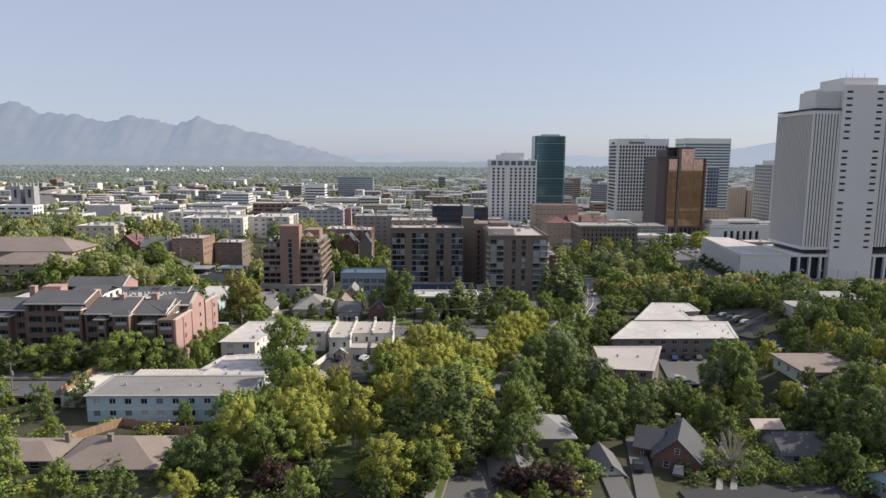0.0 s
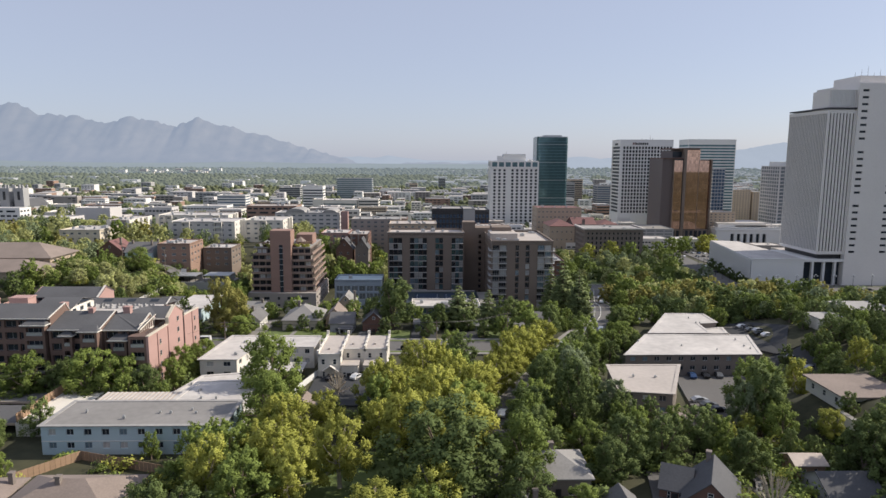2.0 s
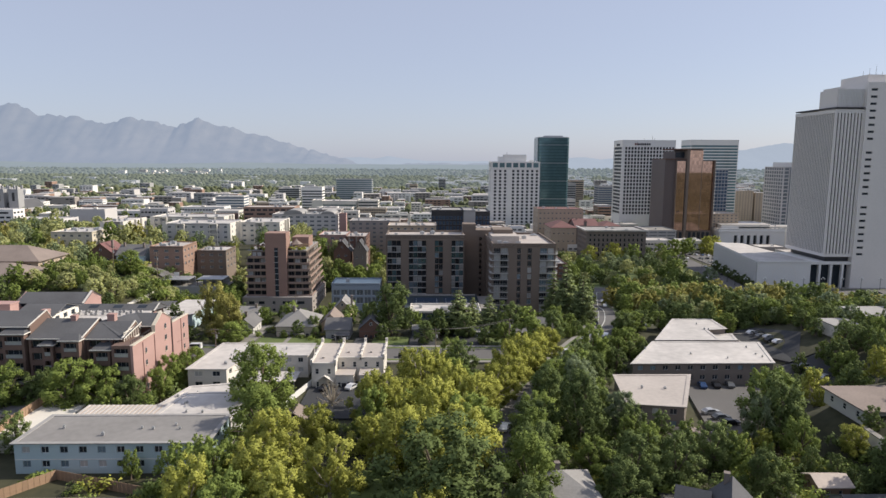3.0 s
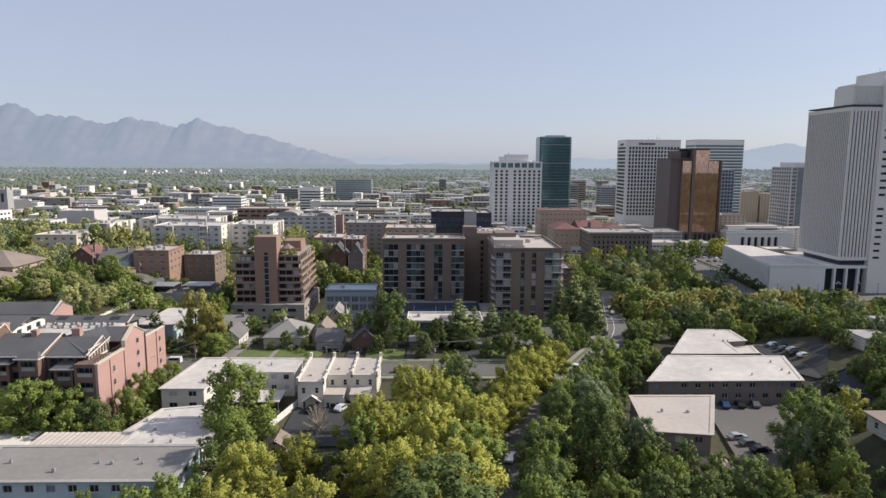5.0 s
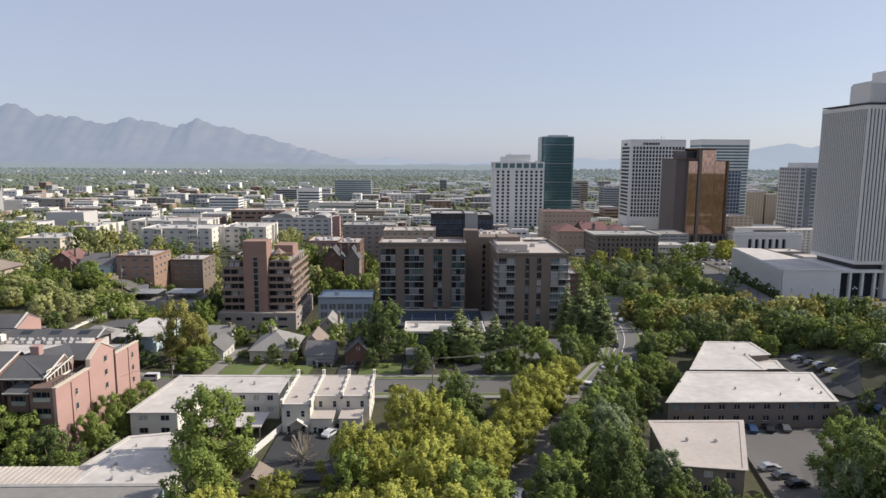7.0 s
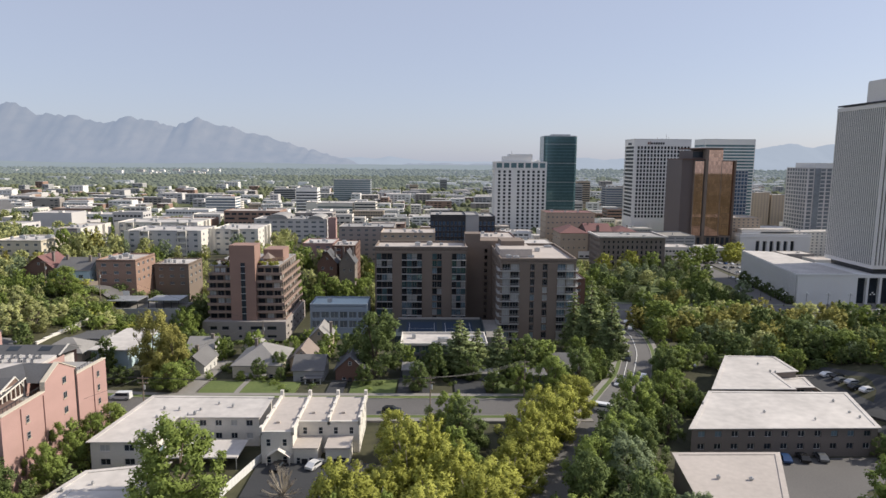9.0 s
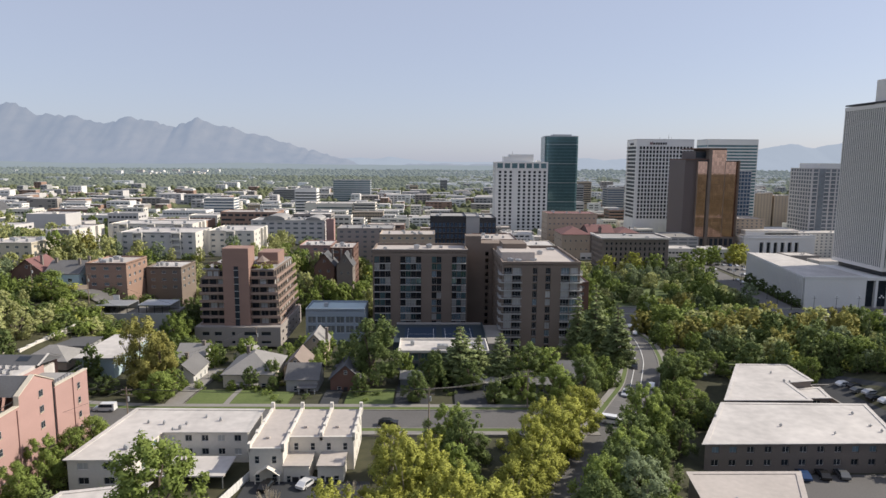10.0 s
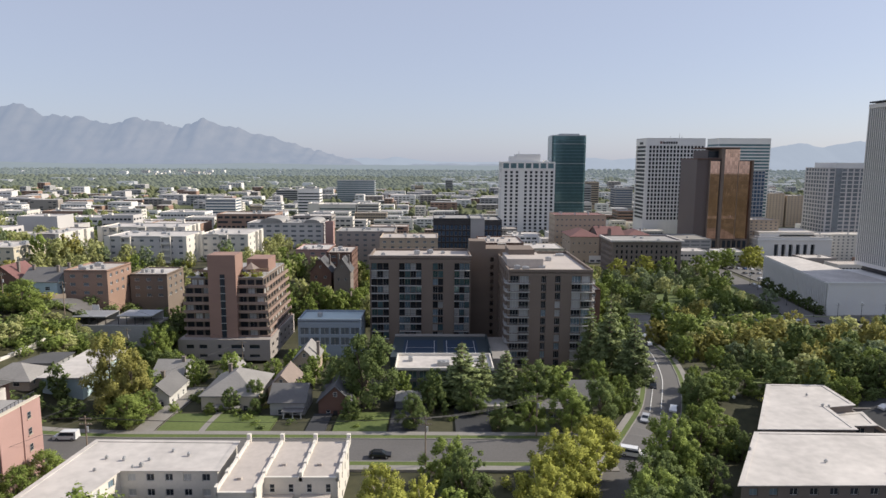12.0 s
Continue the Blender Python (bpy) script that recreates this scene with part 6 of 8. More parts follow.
def brick_gabled_flats():
    """Red brick flats: stepped sections with dark pitched roofs round a flat white roof."""
    zb = 9.5
    FOOT.append((-146, -69, 174, 226))
    root = thing("brick_flats", "red brick apartment building with dark gabled roofs", "apartment building", -69.5, 175.0, zb)

    def section(xa, xb, yf, eave, yr, ridge, yb, zback, cols, storeys):
        """One stretch of the front: wall, pitched roof, a brick end wall with white coping."""
        g = Geo()
        w = xb - xa
        facade(g, root, (xa, yf, 0), (1, 0, 0), w, eave, cols, rows_of(storeys, eave - 3.1 * storeys - 0.2, 3.1, 0.6, 2.4), 0.7, GL, bars=(1, 0))
        for x, s in ((xa, -1), (xb, 1)):
            pr = [(x, yf, 0), (x, yb, 0), (x, yb, zback), (x, yr, ridge - 0.05), (x, yf, eave - 0.05)]
            g.face(pr if s > 0 else pr[::-1])
        g.face([(xb, yb, 0), (xa, yb, 0), (xa, yb, zback), (xb, yb, zback)])
        part("wall", g, M["brick_front_shaded"], root)
        sl = (ridge - eave) / (yr - yf)
        rf = Geo()
        ye, ze = yf - 0.7, eave - 0.7 * sl
        rf.face([(xa, ye, ze), (xb, ye, ze), (xb, yr, ridge), (xa, yr, ridge)])
        rf.face([(xa, yr, ridge), (xb, yr, ridge), (xb, yb, zback + 0.05), (xa, yb, zback + 0.05)])
        rf.box(xa, xb, ye, yf - 0.01, ze - 0.3, ze - 0.02)
        part("roof", rf, M["shingle_dark"], root, "dark slate roof slope")
        part("gutter", Geo().box(xa, xb, ye - 0.14, ye - 0.01, ze - 0.2, ze + 0.02), M["stucco_white"], root)
        cp = Geo()
        pr = [(ye, ze), (yr, ridge), (yb, zback)]
        for (y0, z0), (y1, z1) in zip(pr, pr[1:]):
            lo = [(xb - 0.12, y0, z0 + 0.05), (xb + 0.16, y0, z0 + 0.05), (xb + 0.16, y1, z1 + 0.05), (xb - 0.12, y1, z1 + 0.05)]
            up = [(x, y, z + 0.2) for x, y, z in lo]
            cp.face(up)
            for i in range(4):
                cp.face([lo[i], lo[(i + 1) % 4], up[(i + 1) % 4], up[i]])
        part("coping", cp, M["stucco_white"], root, "white gable coping")

    def bay(x, w, y, d, h, storeys, roof=True):
        g = Geo()
        rows = rows_of(storeys, h - 3.3 * storeys - 0.3, 3.3, 0.7, 2.8)
        facade(g, root, (x, y, 0), (1, 0, 0), w, h, [(0.6, w - 0.6)], rows, 1.0, GL, bars=(2, 0))
        facade(g, root, (x + w, y, 0), (0, 1, 0), d, h, (), (), 0.3, GL)
        facade(g, root, (x, y + d, 0), (0, -1, 0), d, h, (), (), 0.3, GL)
        g.face([(x, y, h), (x + w, y, h), (x + w, y + d, h), (x, y + d, h)])
        part("bay", g, M["brick_front_shaded"], root)
        for z0, z1 in rows:
            part("balcony_rail", Geo().box(x + 0.6, x + w - 0.6, y + 0.05, y + 0.12, z0 + 0.9, z0 + 1.0).box(x + 0.6, x + w - 0.6, y + 0.06, y + 0.1, z0 + 0.05, z0 + 0.85), M["metal_grey"], root)
        if roof:
            a, b, c, z = x - 0.5, x + w + 0.5, y - 0.6, h + 0.02
            g = Geo().face([(a, c, z), (b, c, z), (b - 1.2, y + d, z + 1.2), (a + 1.2, y + d, z + 1.2)]).face([(b, c, z), (b, y + d, z), (b - 1.2, y + d, z + 1.2)]).face([(a, y + d, z), (a, c, z), (a + 1.2, y + d, z + 1.2)])
            g.box(a, b, c, y + d, z - 0.28, z - 0.03)
            part("bay_roof", g, M["shingle_dark"], root)
            part("gutter", Geo().box(a - 0.1, b + 0.1, c - 0.12, c - 0.01, z - 0.2, z + 0.05).box(b + 0.01, b + 0.12, c, y + d, z - 0.2, z + 0.05), M["stucco_white"], root)

    # stepped front
    section(-12.4, -3.4, 3.4, 19.4, 10.2, 21.7, 12.4, 19.0, [(0.5, 3.6), (4.6, 5.8), (6.4, 8.6)], 5)
    section(-25.6, -12.5, 2.2, 19.8, 10.6, 22.4, 13.0, 19.2, [(0.6, 3.6), (4.4, 7.6), (8.2, 8.9)], 5)
    section(-42.5, -25.7, 3.4, 22.4, 10.5, 24.4, 13.5, 20.6, [(0.8, 4.4), (5.2, 8.2), (8.8, 10.2)], 6)
    section(-60.0, -42.6, 5.0, 20.2, 12.0, 22.0, 14.0, 19.2, [(1.2, 3.2), (5.2, 7.6), (10.6, 12.6), (14.0, 16.0)], 5)
    section(-75.0, -60.1, 7.0, 18.0, 13.0, 20.2, 16.0, 18.2, [(1.2, 3.2), (5.2, 7.6), (10.0, 13.0)], 5)
    bay(-4.8, 4.5, 0.0, 8.0, 18.2, 4, False)
    bay(-9.9, 4.0, 1.4, 2.2, 16.9, 4)
    bay(-17.0, 4.2, 0.6, 1.8, 19.4, 5)
    bay(-22.0, 2.6, 1.2, 1.2, 18.2, 5)
    bay(-31.5, 5.2, 1.6, 2.0, 20.8, 5)
    bay(-52, 5.0, 3.2, 2.0, 18.6, 5)
    # sunlit gable end
    e = Geo()
    prof = [(0, 0), (0, 18.1), (12.5, 18.1), (12.6, 19.8), (17.6, 22.2), (23.4, 19.3), (23.5, 17.8), (35.5, 17.4), (35.5, 0)]
    n = len(prof)
    e.v += [(0.3, y, z) for y, z in prof] + [(-0.3, y, z) for y, z in prof]
    e.f += [tuple(range(n)), tuple(range(2 * n - 1, n - 1, -1))]
    e.f += [(i, n + i, n + (i + 1) % n, (i + 1) % n) for i in range(n)]
    e.m += [0] * (n + 2)
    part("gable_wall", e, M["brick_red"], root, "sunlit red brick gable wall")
    cap = Geo()
    for (y0, z0), (y1, z1) in zip(prof[1:-2], prof[2:-1]):
        lo = [(-0.45, y0, z0 + 0.02), (0.5, y0, z0 + 0.02), (0.5, y1, z1 + 0.02), (-0.45, y1, z1 + 0.02)]
        up = [(x, y, z + 0.16) for x, y, z in lo]
        cap.face(up)
        for i in range(4):
            cap.face([lo[i], lo[(i + 1) % 4], up[(i + 1) % 4], up[i]])
    part("coping", cap, M["stucco_cream"], root, "pale stone coping")
    for y in (5.2, 12.0, 23.5, 29.8):
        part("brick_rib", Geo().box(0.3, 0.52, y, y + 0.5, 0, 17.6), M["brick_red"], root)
    part("downpipe", Geo().box(0.3, 0.48, 23.0, 23.2, 0, 19), M["metal_dark"], root)
    turn = Matrix(((0, -1, 0), (1, 0, 0), (0, 0, 1))).to_4x4()
    wm = window_mesh(1.0, 1.3, 0.0, GL, (0, 1))
    wt = window_mesh(1.3, 1.3, 0.0, GL, (1, 0))
    for y, lv, m in ((6.6, 5, wm), (18.6, 6, wt), (31.5, 5, wm)):
        for i in range(lv):
            part("window", m, None, root, at=Matrix.Translation((0.36, y, 2.0 + i * 3.1)) @ turn)
            part("sill", Geo().box(0.3, 0.48, y - 0.1, y + 1.2, 1.84 + i * 3.1, 1.96 + i * 3.1), M["stucco_tan"], root)
    # glazed top floor beside the roof terrace, under the end gable's roof
    pent = Geo()
    facade(pent, root, (-3.3, 3.6, 17.6), (0, 1, 0), 9.0, 2.9, spread(7, 9.0, 0.84, 0.1), [(0.35, 2.7)], 0.1, (M["glass_deep"], M["paint_white"]))
    part("penthouse_wall", pent, M["stucco_white"], root, "white glazed top floor above the terrace")
    part("roof", Geo().face([(-3.4, 2.7, 19.3), (-2.9, 2.7, 19.3), (-2.9, 12.6, 21.0), (-6.5, 17.6, 22.1), (-12.4, 10.2, 21.72)]).face([(-2.9, 12.6, 19.8), (0, 12.6, 19.75), (0, 17.6, 22.1), (-6.5, 17.6, 22.1)]).face([(-2.9, 12.6, 19.8), (-6.5, 17.6, 22.1), (-2.9, 12.6, 21.0)]).face([(0, 17.6, 22.1), (0, 23.4, 19.25), (-9, 23.4, 19.25), (-6.5, 17.6, 22.1)]).face([(-12.4, 10.2, 21.72), (-6.5, 17.6, 22.1), (-9, 23.4, 19.25)]), M["shingle_dark"], root, "dark slate roof behind the end gable")
    part("fascia", Geo().face([(-2.88, 2.7, 19.0), (-2.88, 12.6, 20.7), (-2.88, 12.6, 21.02), (-2.88, 2.7, 19.32)]), M["stucco_white"], root)
    part("terrace", Geo().box(-4.0, -0.32, 8.1, 12.6, 17.0, 17.3), M["membrane_grey"], root)
    part("terrace", Geo().box(-9, -0.32, 23.5, 35.2, 16.4, 16.7), M["membrane_grey"], root)
    part("terrace_rail", Geo().box(-0.4, -0.3, 0.3, 12.4, 19.1, 19.18).box(-0.4, -0.3, 23.8, 35, 18.5, 18.58), M["metal_dark"], root)
    rp = Geo().box(-0.4, -0.34, 0, 0.07, 0, 1.1).mesh("rail_post", M["metal_dark"])
    for i in range(11):
        part("rail_post", rp, None, root, at=pose(0, 0.5 + i * 1.18, 18.05))
        part("rail_post", rp, None, root, at=pose(0, 24 + i * 1.08, 17.4))
    # flat white roof with its machines, and the roofs behind it
    part("flat_roof", Geo().box(-60, -9, 12.0, 33.2, 18.2, 18.9).box(-26, -9.1, 33.2, 40, 12, 17.4), M["membrane"], root, "white flat roof between the pitched roofs")
    body = Geo()
    for (x, y), (u, w) in (((-9, 12.0), ((0, 1, 0), 24.0)), ((-9, 41), ((-1, 0, 0), 51.0)), ((-60, 41), ((0, -1, 0), 28.0))):
        facade(body, root, (x, y, 0), u, w, 18.2, (), (), 0.3, GL)
    part("back_wall", body, M["brick_red"], root)
    g = Geo().face([(-46, 33.2, 18.9), (-8.5, 33.2, 18.9), (-8.5, 37, 20.1), (-46, 37, 20.1)]).face([(-46, 37, 20.1), (-8.5, 37, 20.1), (-8.5, 42, 18.0), (-46, 42, 18.0)]).face([(-8.5, 33.2, 18.9), (-8.5, 42, 18.0), (-8.5, 37, 20.1)])
    part("roof", g, M["shingle_dark"], root)
    part("coping", Geo().face([(-8.6, 33, 18.95), (-8.1, 33, 18.95), (-8.1, 37, 20.4), (-8.6, 37, 20.4)]).face([(-8.6, 37, 20.4), (-8.1, 37, 20.4), (-8.1, 42, 18.3), (-8.6, 42, 18.3)]), M["stucco_white"], root)
    sky = Geo().face([(0, 0, 0), (2.6, 0, 0), (2.6, 1.7, 0.53), (0, 1.7, 0.53)]).mesh("skylight", M["glass"])
    for i in range(5):
        part("skylight", sky, None, root, at=pose(-42 + i * 7, 34.6, 19.42))
    ac = Geo().box(0, 0.7, 0, 0.7, 0.1, 0.72).mesh("roof_unit", M["stucco_grey"])
    fan = Geo().tube((0.35, 0.35, 0.725), (0.35, 0.35, 0.79), 0.28, 0.28, 10).mesh("fan", M["metal_dark"])
    for i in range(34):
        unit = part("roof_unit", ac, None, root, at=pose(-37 + (i % 17) * 1.6 + (i * 7 % 3) * 0.25, (27.2, 30.2)[i // 17] + (i * 5 % 4) * 0.2, 18.9))
        part("fan", fan, None, unit)
    for i in range(9):
        unit = part("roof_unit", ac, None, root, at=pose(-40 + i * 2.9, 14.6 + (i % 3) * 0.3, 18.9))
        part("fan", fan, None, unit)
    for x, y, w, d, z in ((-10.6, 10.6, 1.8, 1.6, 23.4), (-27.5, 11, 1.6, 1.6, 24.4), (-46.5, 12.5, 1.6, 1.6, 25.2), (-19, 9.2, 1.3, 1.3, 23.4)):
        part("chimney_block", Geo().box(x, x + w, y, y + d, 18, z).box(x - 0.12, x + w + 0.12, y - 0.12, y + d + 0.12, z - 0.4, z - 0.1), M["brick_red"], root)
    # white-fronted roof house on the flat roof
    ph = Geo()
    facade(ph, root, (-28.5, 17, 18.7), (0, 1, 0), 13.5, 2.6, spread(3, 13.5, 0.5, 1), [(0.7, 2.0)], 0.1, GL)
    facade(ph, root, (-38, 17, 18.7), (1, 0, 0), 9.5, 2.6, spread(2, 9.5, 0.4), [(0.7, 2.0)], 0.1, GL)
    part("roof_house", ph, M["stucco_white"], root, "white roof-top storey")
    gable_part(root, "roof", -38, -28.5, 17, 30.5, 21.3, 23.2, M["shingle_dark"], "x", 0.6, 0.2)
    bx = Geo()
    facade(bx, root, (-52, 40, 14), (1, 0, 0), 20, 5.8, spread(5, 20, 0.4), [(4.4, 5.5)], 0.1, GL)
    for x, s in ((-32, 1), (-52, -1)):
        p5 = [(x, 40, 8), (x, 50, 8), (x, 50, 19.8), (x, 45, 22.2), (x, 40, 19.8)]
        bx.face(p5 if s > 0 else p5[::-1])
    part("rear_wall", bx, M["brick_red"], root)
    gable_part(root, "roof", -52, -32.3, 40, 50, 19.8, 22.0, M["shingle_dark"], "x", 0.4, 0.2)
    part("coping", Geo().face([(-32.5, 39.5, 19.7), (-31.8, 39.5, 19.7), (-31.8, 45, 22.5), (-32.5, 45, 22.5)]).face([(-32.5, 45, 22.5), (-31.8, 45, 22.5), (-31.8, 50.4, 19.8), (-32.5, 50.4, 19.8)]), M["stucco_white"], root)
    part("stair_head", Geo().box(-53, -47.5, 30, 34, 18, 21.4).box(-53.2, -47.3, 29.8, 34.2, 21.3, 21.6), M["brick_red"], root, "brick stair head on the roof")
    for i in range(4):
        part("fan", fan, None, part("roof_unit", ac, None, root, at=pose(-44 + i * 1.5, 31.5, 18.9)))


brick_gabled_flats()


def blue_flats():
    root = poly_flats("apartment_house", "long pale blue two-storey flats with a grey flat roof", [(-76, 140), (-40, 140), (-40, 153), (-76, 153)], 19.4, 12.4, M["siding_blue"], M["roof_grey"], (0, 1), units=3, seed=41, trim=M["membrane_grey"])
    part("floor_band", Geo().box(0, 36, -0.06, 0, 3.6, 3.75), M["paint_white"], root)
    ca = thing("carport", "long carport with a corrugated tan metal roof", "carport", -74, 154, 12.2)
    for i in range(17):
        part("roof_rib", Geo().box(i * 1.05, i * 1.05 + 0.5, 0, 9, 5.42, 5.52).mesh("roof_rib", M["membrane"]), None, ca)
    part("roof", Geo().box(0, 17.8, -0.1, 9.1, 5.2, 5.42), M["metal_tan"], ca)
    for i in range(6):
        part("post", Geo().box(0.2 + i * 3.4, 0.4 + i * 3.4, 8.6, 8.8, -1, 5.2), M["metal_dark"], ca)
    poly_flats("apartment_house", "stepped white-roofed wing of the blue flats", [(-56, 154), (-40, 154), (-40, 168), (-54, 168)], 18.6, 12, M["siding_white"], M["membrane"], (1,), units=2, seed=42)
    poly_flats("apartment_house", "low white-roofed link block", [(-60, 165), (-46, 168.2), (-44, 181), (-57, 178)], 16.4, 11, M["siding_white"], M["membrane"], (1,), units=1, seed=43)
    for x, y, w, d, z, m in ((-120, 163.5, 31, 9, 15.2, "shingle_grey"), (-120, 151.5, 32, 10.5, 15.0, "shingle_dark")):
        c2 = thing("carport", "long open carport with a dark flat roof", "carport", x, y, gz(x + 15, y) - 0.2)
        t = z - c2.location.z
        part("roof", Geo().box(0, w, 0, d, t - 0.3, t), M[m], c2)
        part("fascia", Geo().box(-0.05, w + 0.05, -0.1, 0, t - 0.45, t + 0.08), M["stucco_tan"], c2)
        part("back_wall", Geo().box(0, w, d - 0.2, d, 0, t - 0.3), M["brick_dark"], c2)
        for i in range(7):
            part("post", Geo().box(0.2 + i * (w - 0.6) / 6, 0.4 + i * (w - 0.6) / 6, 0.2, 0.4, 0, t - 0.3), M["wood_pole"], c2)
    FOOT.append((-120, -88, 150, 174))
    FOOT.append((-76, -56, 153, 164))
    fe = thing("retaining_wall", "stepped pale retaining wall with a timber fence", "wall", -87.5, 150, 11.5)
    part("wall", Geo().box(0, 10, 0, 22, 0, 4.2), M["stucco_white"], fe)
    for i in range(20):
        part("fence_board", Geo().box(0, 0.12, 0, 0.95, 4.2, 6.2).mesh("fence_board", M["wood_fence"]), None, fe, at=pose(0.1, 0.2 + i * 1.05, 0))


blue_flats()
house("small brown-roofed shed beside the yard", -31, -26.5, 163.5, 168.5, 14.2, 15.6, "stucco_tan", "shingle_brown", "gable_y", name="shed", win=1)
wf = thing("garden_fence", "white board fence beside the yard", "fence", -33.5, 177, gz(-32, 184) + 0.1)
for i in range(17):
    part("fence_board", Geo().box(0, 0.95, -0.03, 0.03, 0, 1.7).mesh("fence_board", M["paint_white"]), None, wf, at=pose(i * 0.26, i * 1.0, 0, 0, 0, 75))
# courtyard carport of the white flats
yard = thing("carport", "white sheet carport in the courtyard", "carport", -48.5, 188, 11.2)
part("roof", Geo().box(0, 15, 0, 8, 2.7, 2.95), M["membrane"], yard)
for i in range(5):
    part("post", Geo().box(0.2 + i * 3.6, 0.35 + i * 3.6, 0.2, 0.35, 0, 2.7), M["metal_grey"], yard)


def broad_tree(name, label, leaf, bark, seed, count, size, height=12.0, radius=5.0, bare=False, low=0.28):
    """A broadleaf tree of unit build: forked trunk, limbs into each lobe of the crown."""
    r = random.Random(seed)
    root = thing(name, label, "tree", 0, 0, -900)
    lobes = []
    k = 62
    lean = r.uniform(0, 6.28)
    for i in range(k):
        a = i * 2.4 + r.uniform(-0.5, 0.5)
        f = (i + 0.5) / k
        side = 1 + 0.22 * math.cos(a - lean) + 0.12 * math.cos(3 * a + lean)
        z = height * (low + (1.0 - low) * f)
        out = radius * side * (1 - 0.9 * abs(f - 0.34) ** 1.3) * r.uniform(0.12, 1.0) ** 0.7
        rad = radius * r.uniform(0.11, 0.27) * (1.05 - 0.35 * f)
        lobes.append((out * math.cos(a), out * math.sin(a), z - rad * 0.6, rad, r.uniform(0.8, 1.5)))
    t = Geo()
    rt = radius * 0.055 + 0.08
    fork = Vector((r.uniform(-0.3, 0.3), r.uniform(-0.3, 0.3), height * (low + 0.05)))
    t.tube((0, 0, -0.6), (0, 0, 0.5), rt * 1.5, rt * 1.1, 8).tube((0, 0, 0.5), fork, rt * 1.1, rt * 0.8, 8)
    for x, y, z, rad, q in lobes[::2 if bare else 7]:
        mid = fork.lerp(Vector((x, y, z)), 0.55) + Vector((0, 0, -0.25))
        t.tube(fork, mid, rt * 0.5, rt * 0.3, 6).tube(mid, (x, y, z), rt * 0.3, 0.03, 5)
        for j in range(7 if bare else 2):
            e = Vector((x, y, z)) + Vector((r.uniform(-1, 1), r.uniform(-1, 1), r.uniform(0, 1))) * rad * 0.8
            t.tube(mid, e, rt * 0.16, 0.02, 4)
    part("trunk", t, bark, root)
    v, f, n = leaf_cloud(lobes, count, size, seed)
    part("crown", cloud_mesh("crown", v, f, leaf, n), None, root)
    CROWN[root.name] = (v, n)
    return root


def conifer(name, label, seed, count, size, height=16.0, radius=3.6, leaf=None):
    r = random.Random(seed)
    root = thing(name, label, "tree", 0, 0, -900)
    t = Geo().tube((0, 0, -0.6), (0, 0, height * 0.6), 0.32, 0.17, 8).tube((0, 0, height * 0.6), (0, 0, height), 0.17, 0.02, 6)
    lobes = []
    z = height * 0.1
    while z < height * 0.97:
        f = z / height
        out = radius * (1 - f) ** 0.8 + 0.25
        n = 7 if f < 0.6 else 5
        for i in range(n):
            a = 2 * math.pi * i / n + r.uniform(0, 1)
            o = out * r.uniform(0.7, 1.08)
            tip = Vector((o * math.cos(a), o * math.sin(a), z - o * 0.18))
            t.tube((0, 0, z), tip, 0.05, 0.015, 4)
            for q in (0.45, 0.8):
                lobes.append((tip.x * q, tip.y * q, z - o * 0.18 * q, o * 0.24 + 0.12, 0.45))
        z += height * 0.055 * r.uniform(0.8, 1.2)
    part("trunk", t, M["bark"], root)
    v, f, n = leaf_cloud(lobes, count, size, seed)
    part("crown", cloud_mesh("crown", v, f, leaf or M["needle"], n), None, root)
    return root


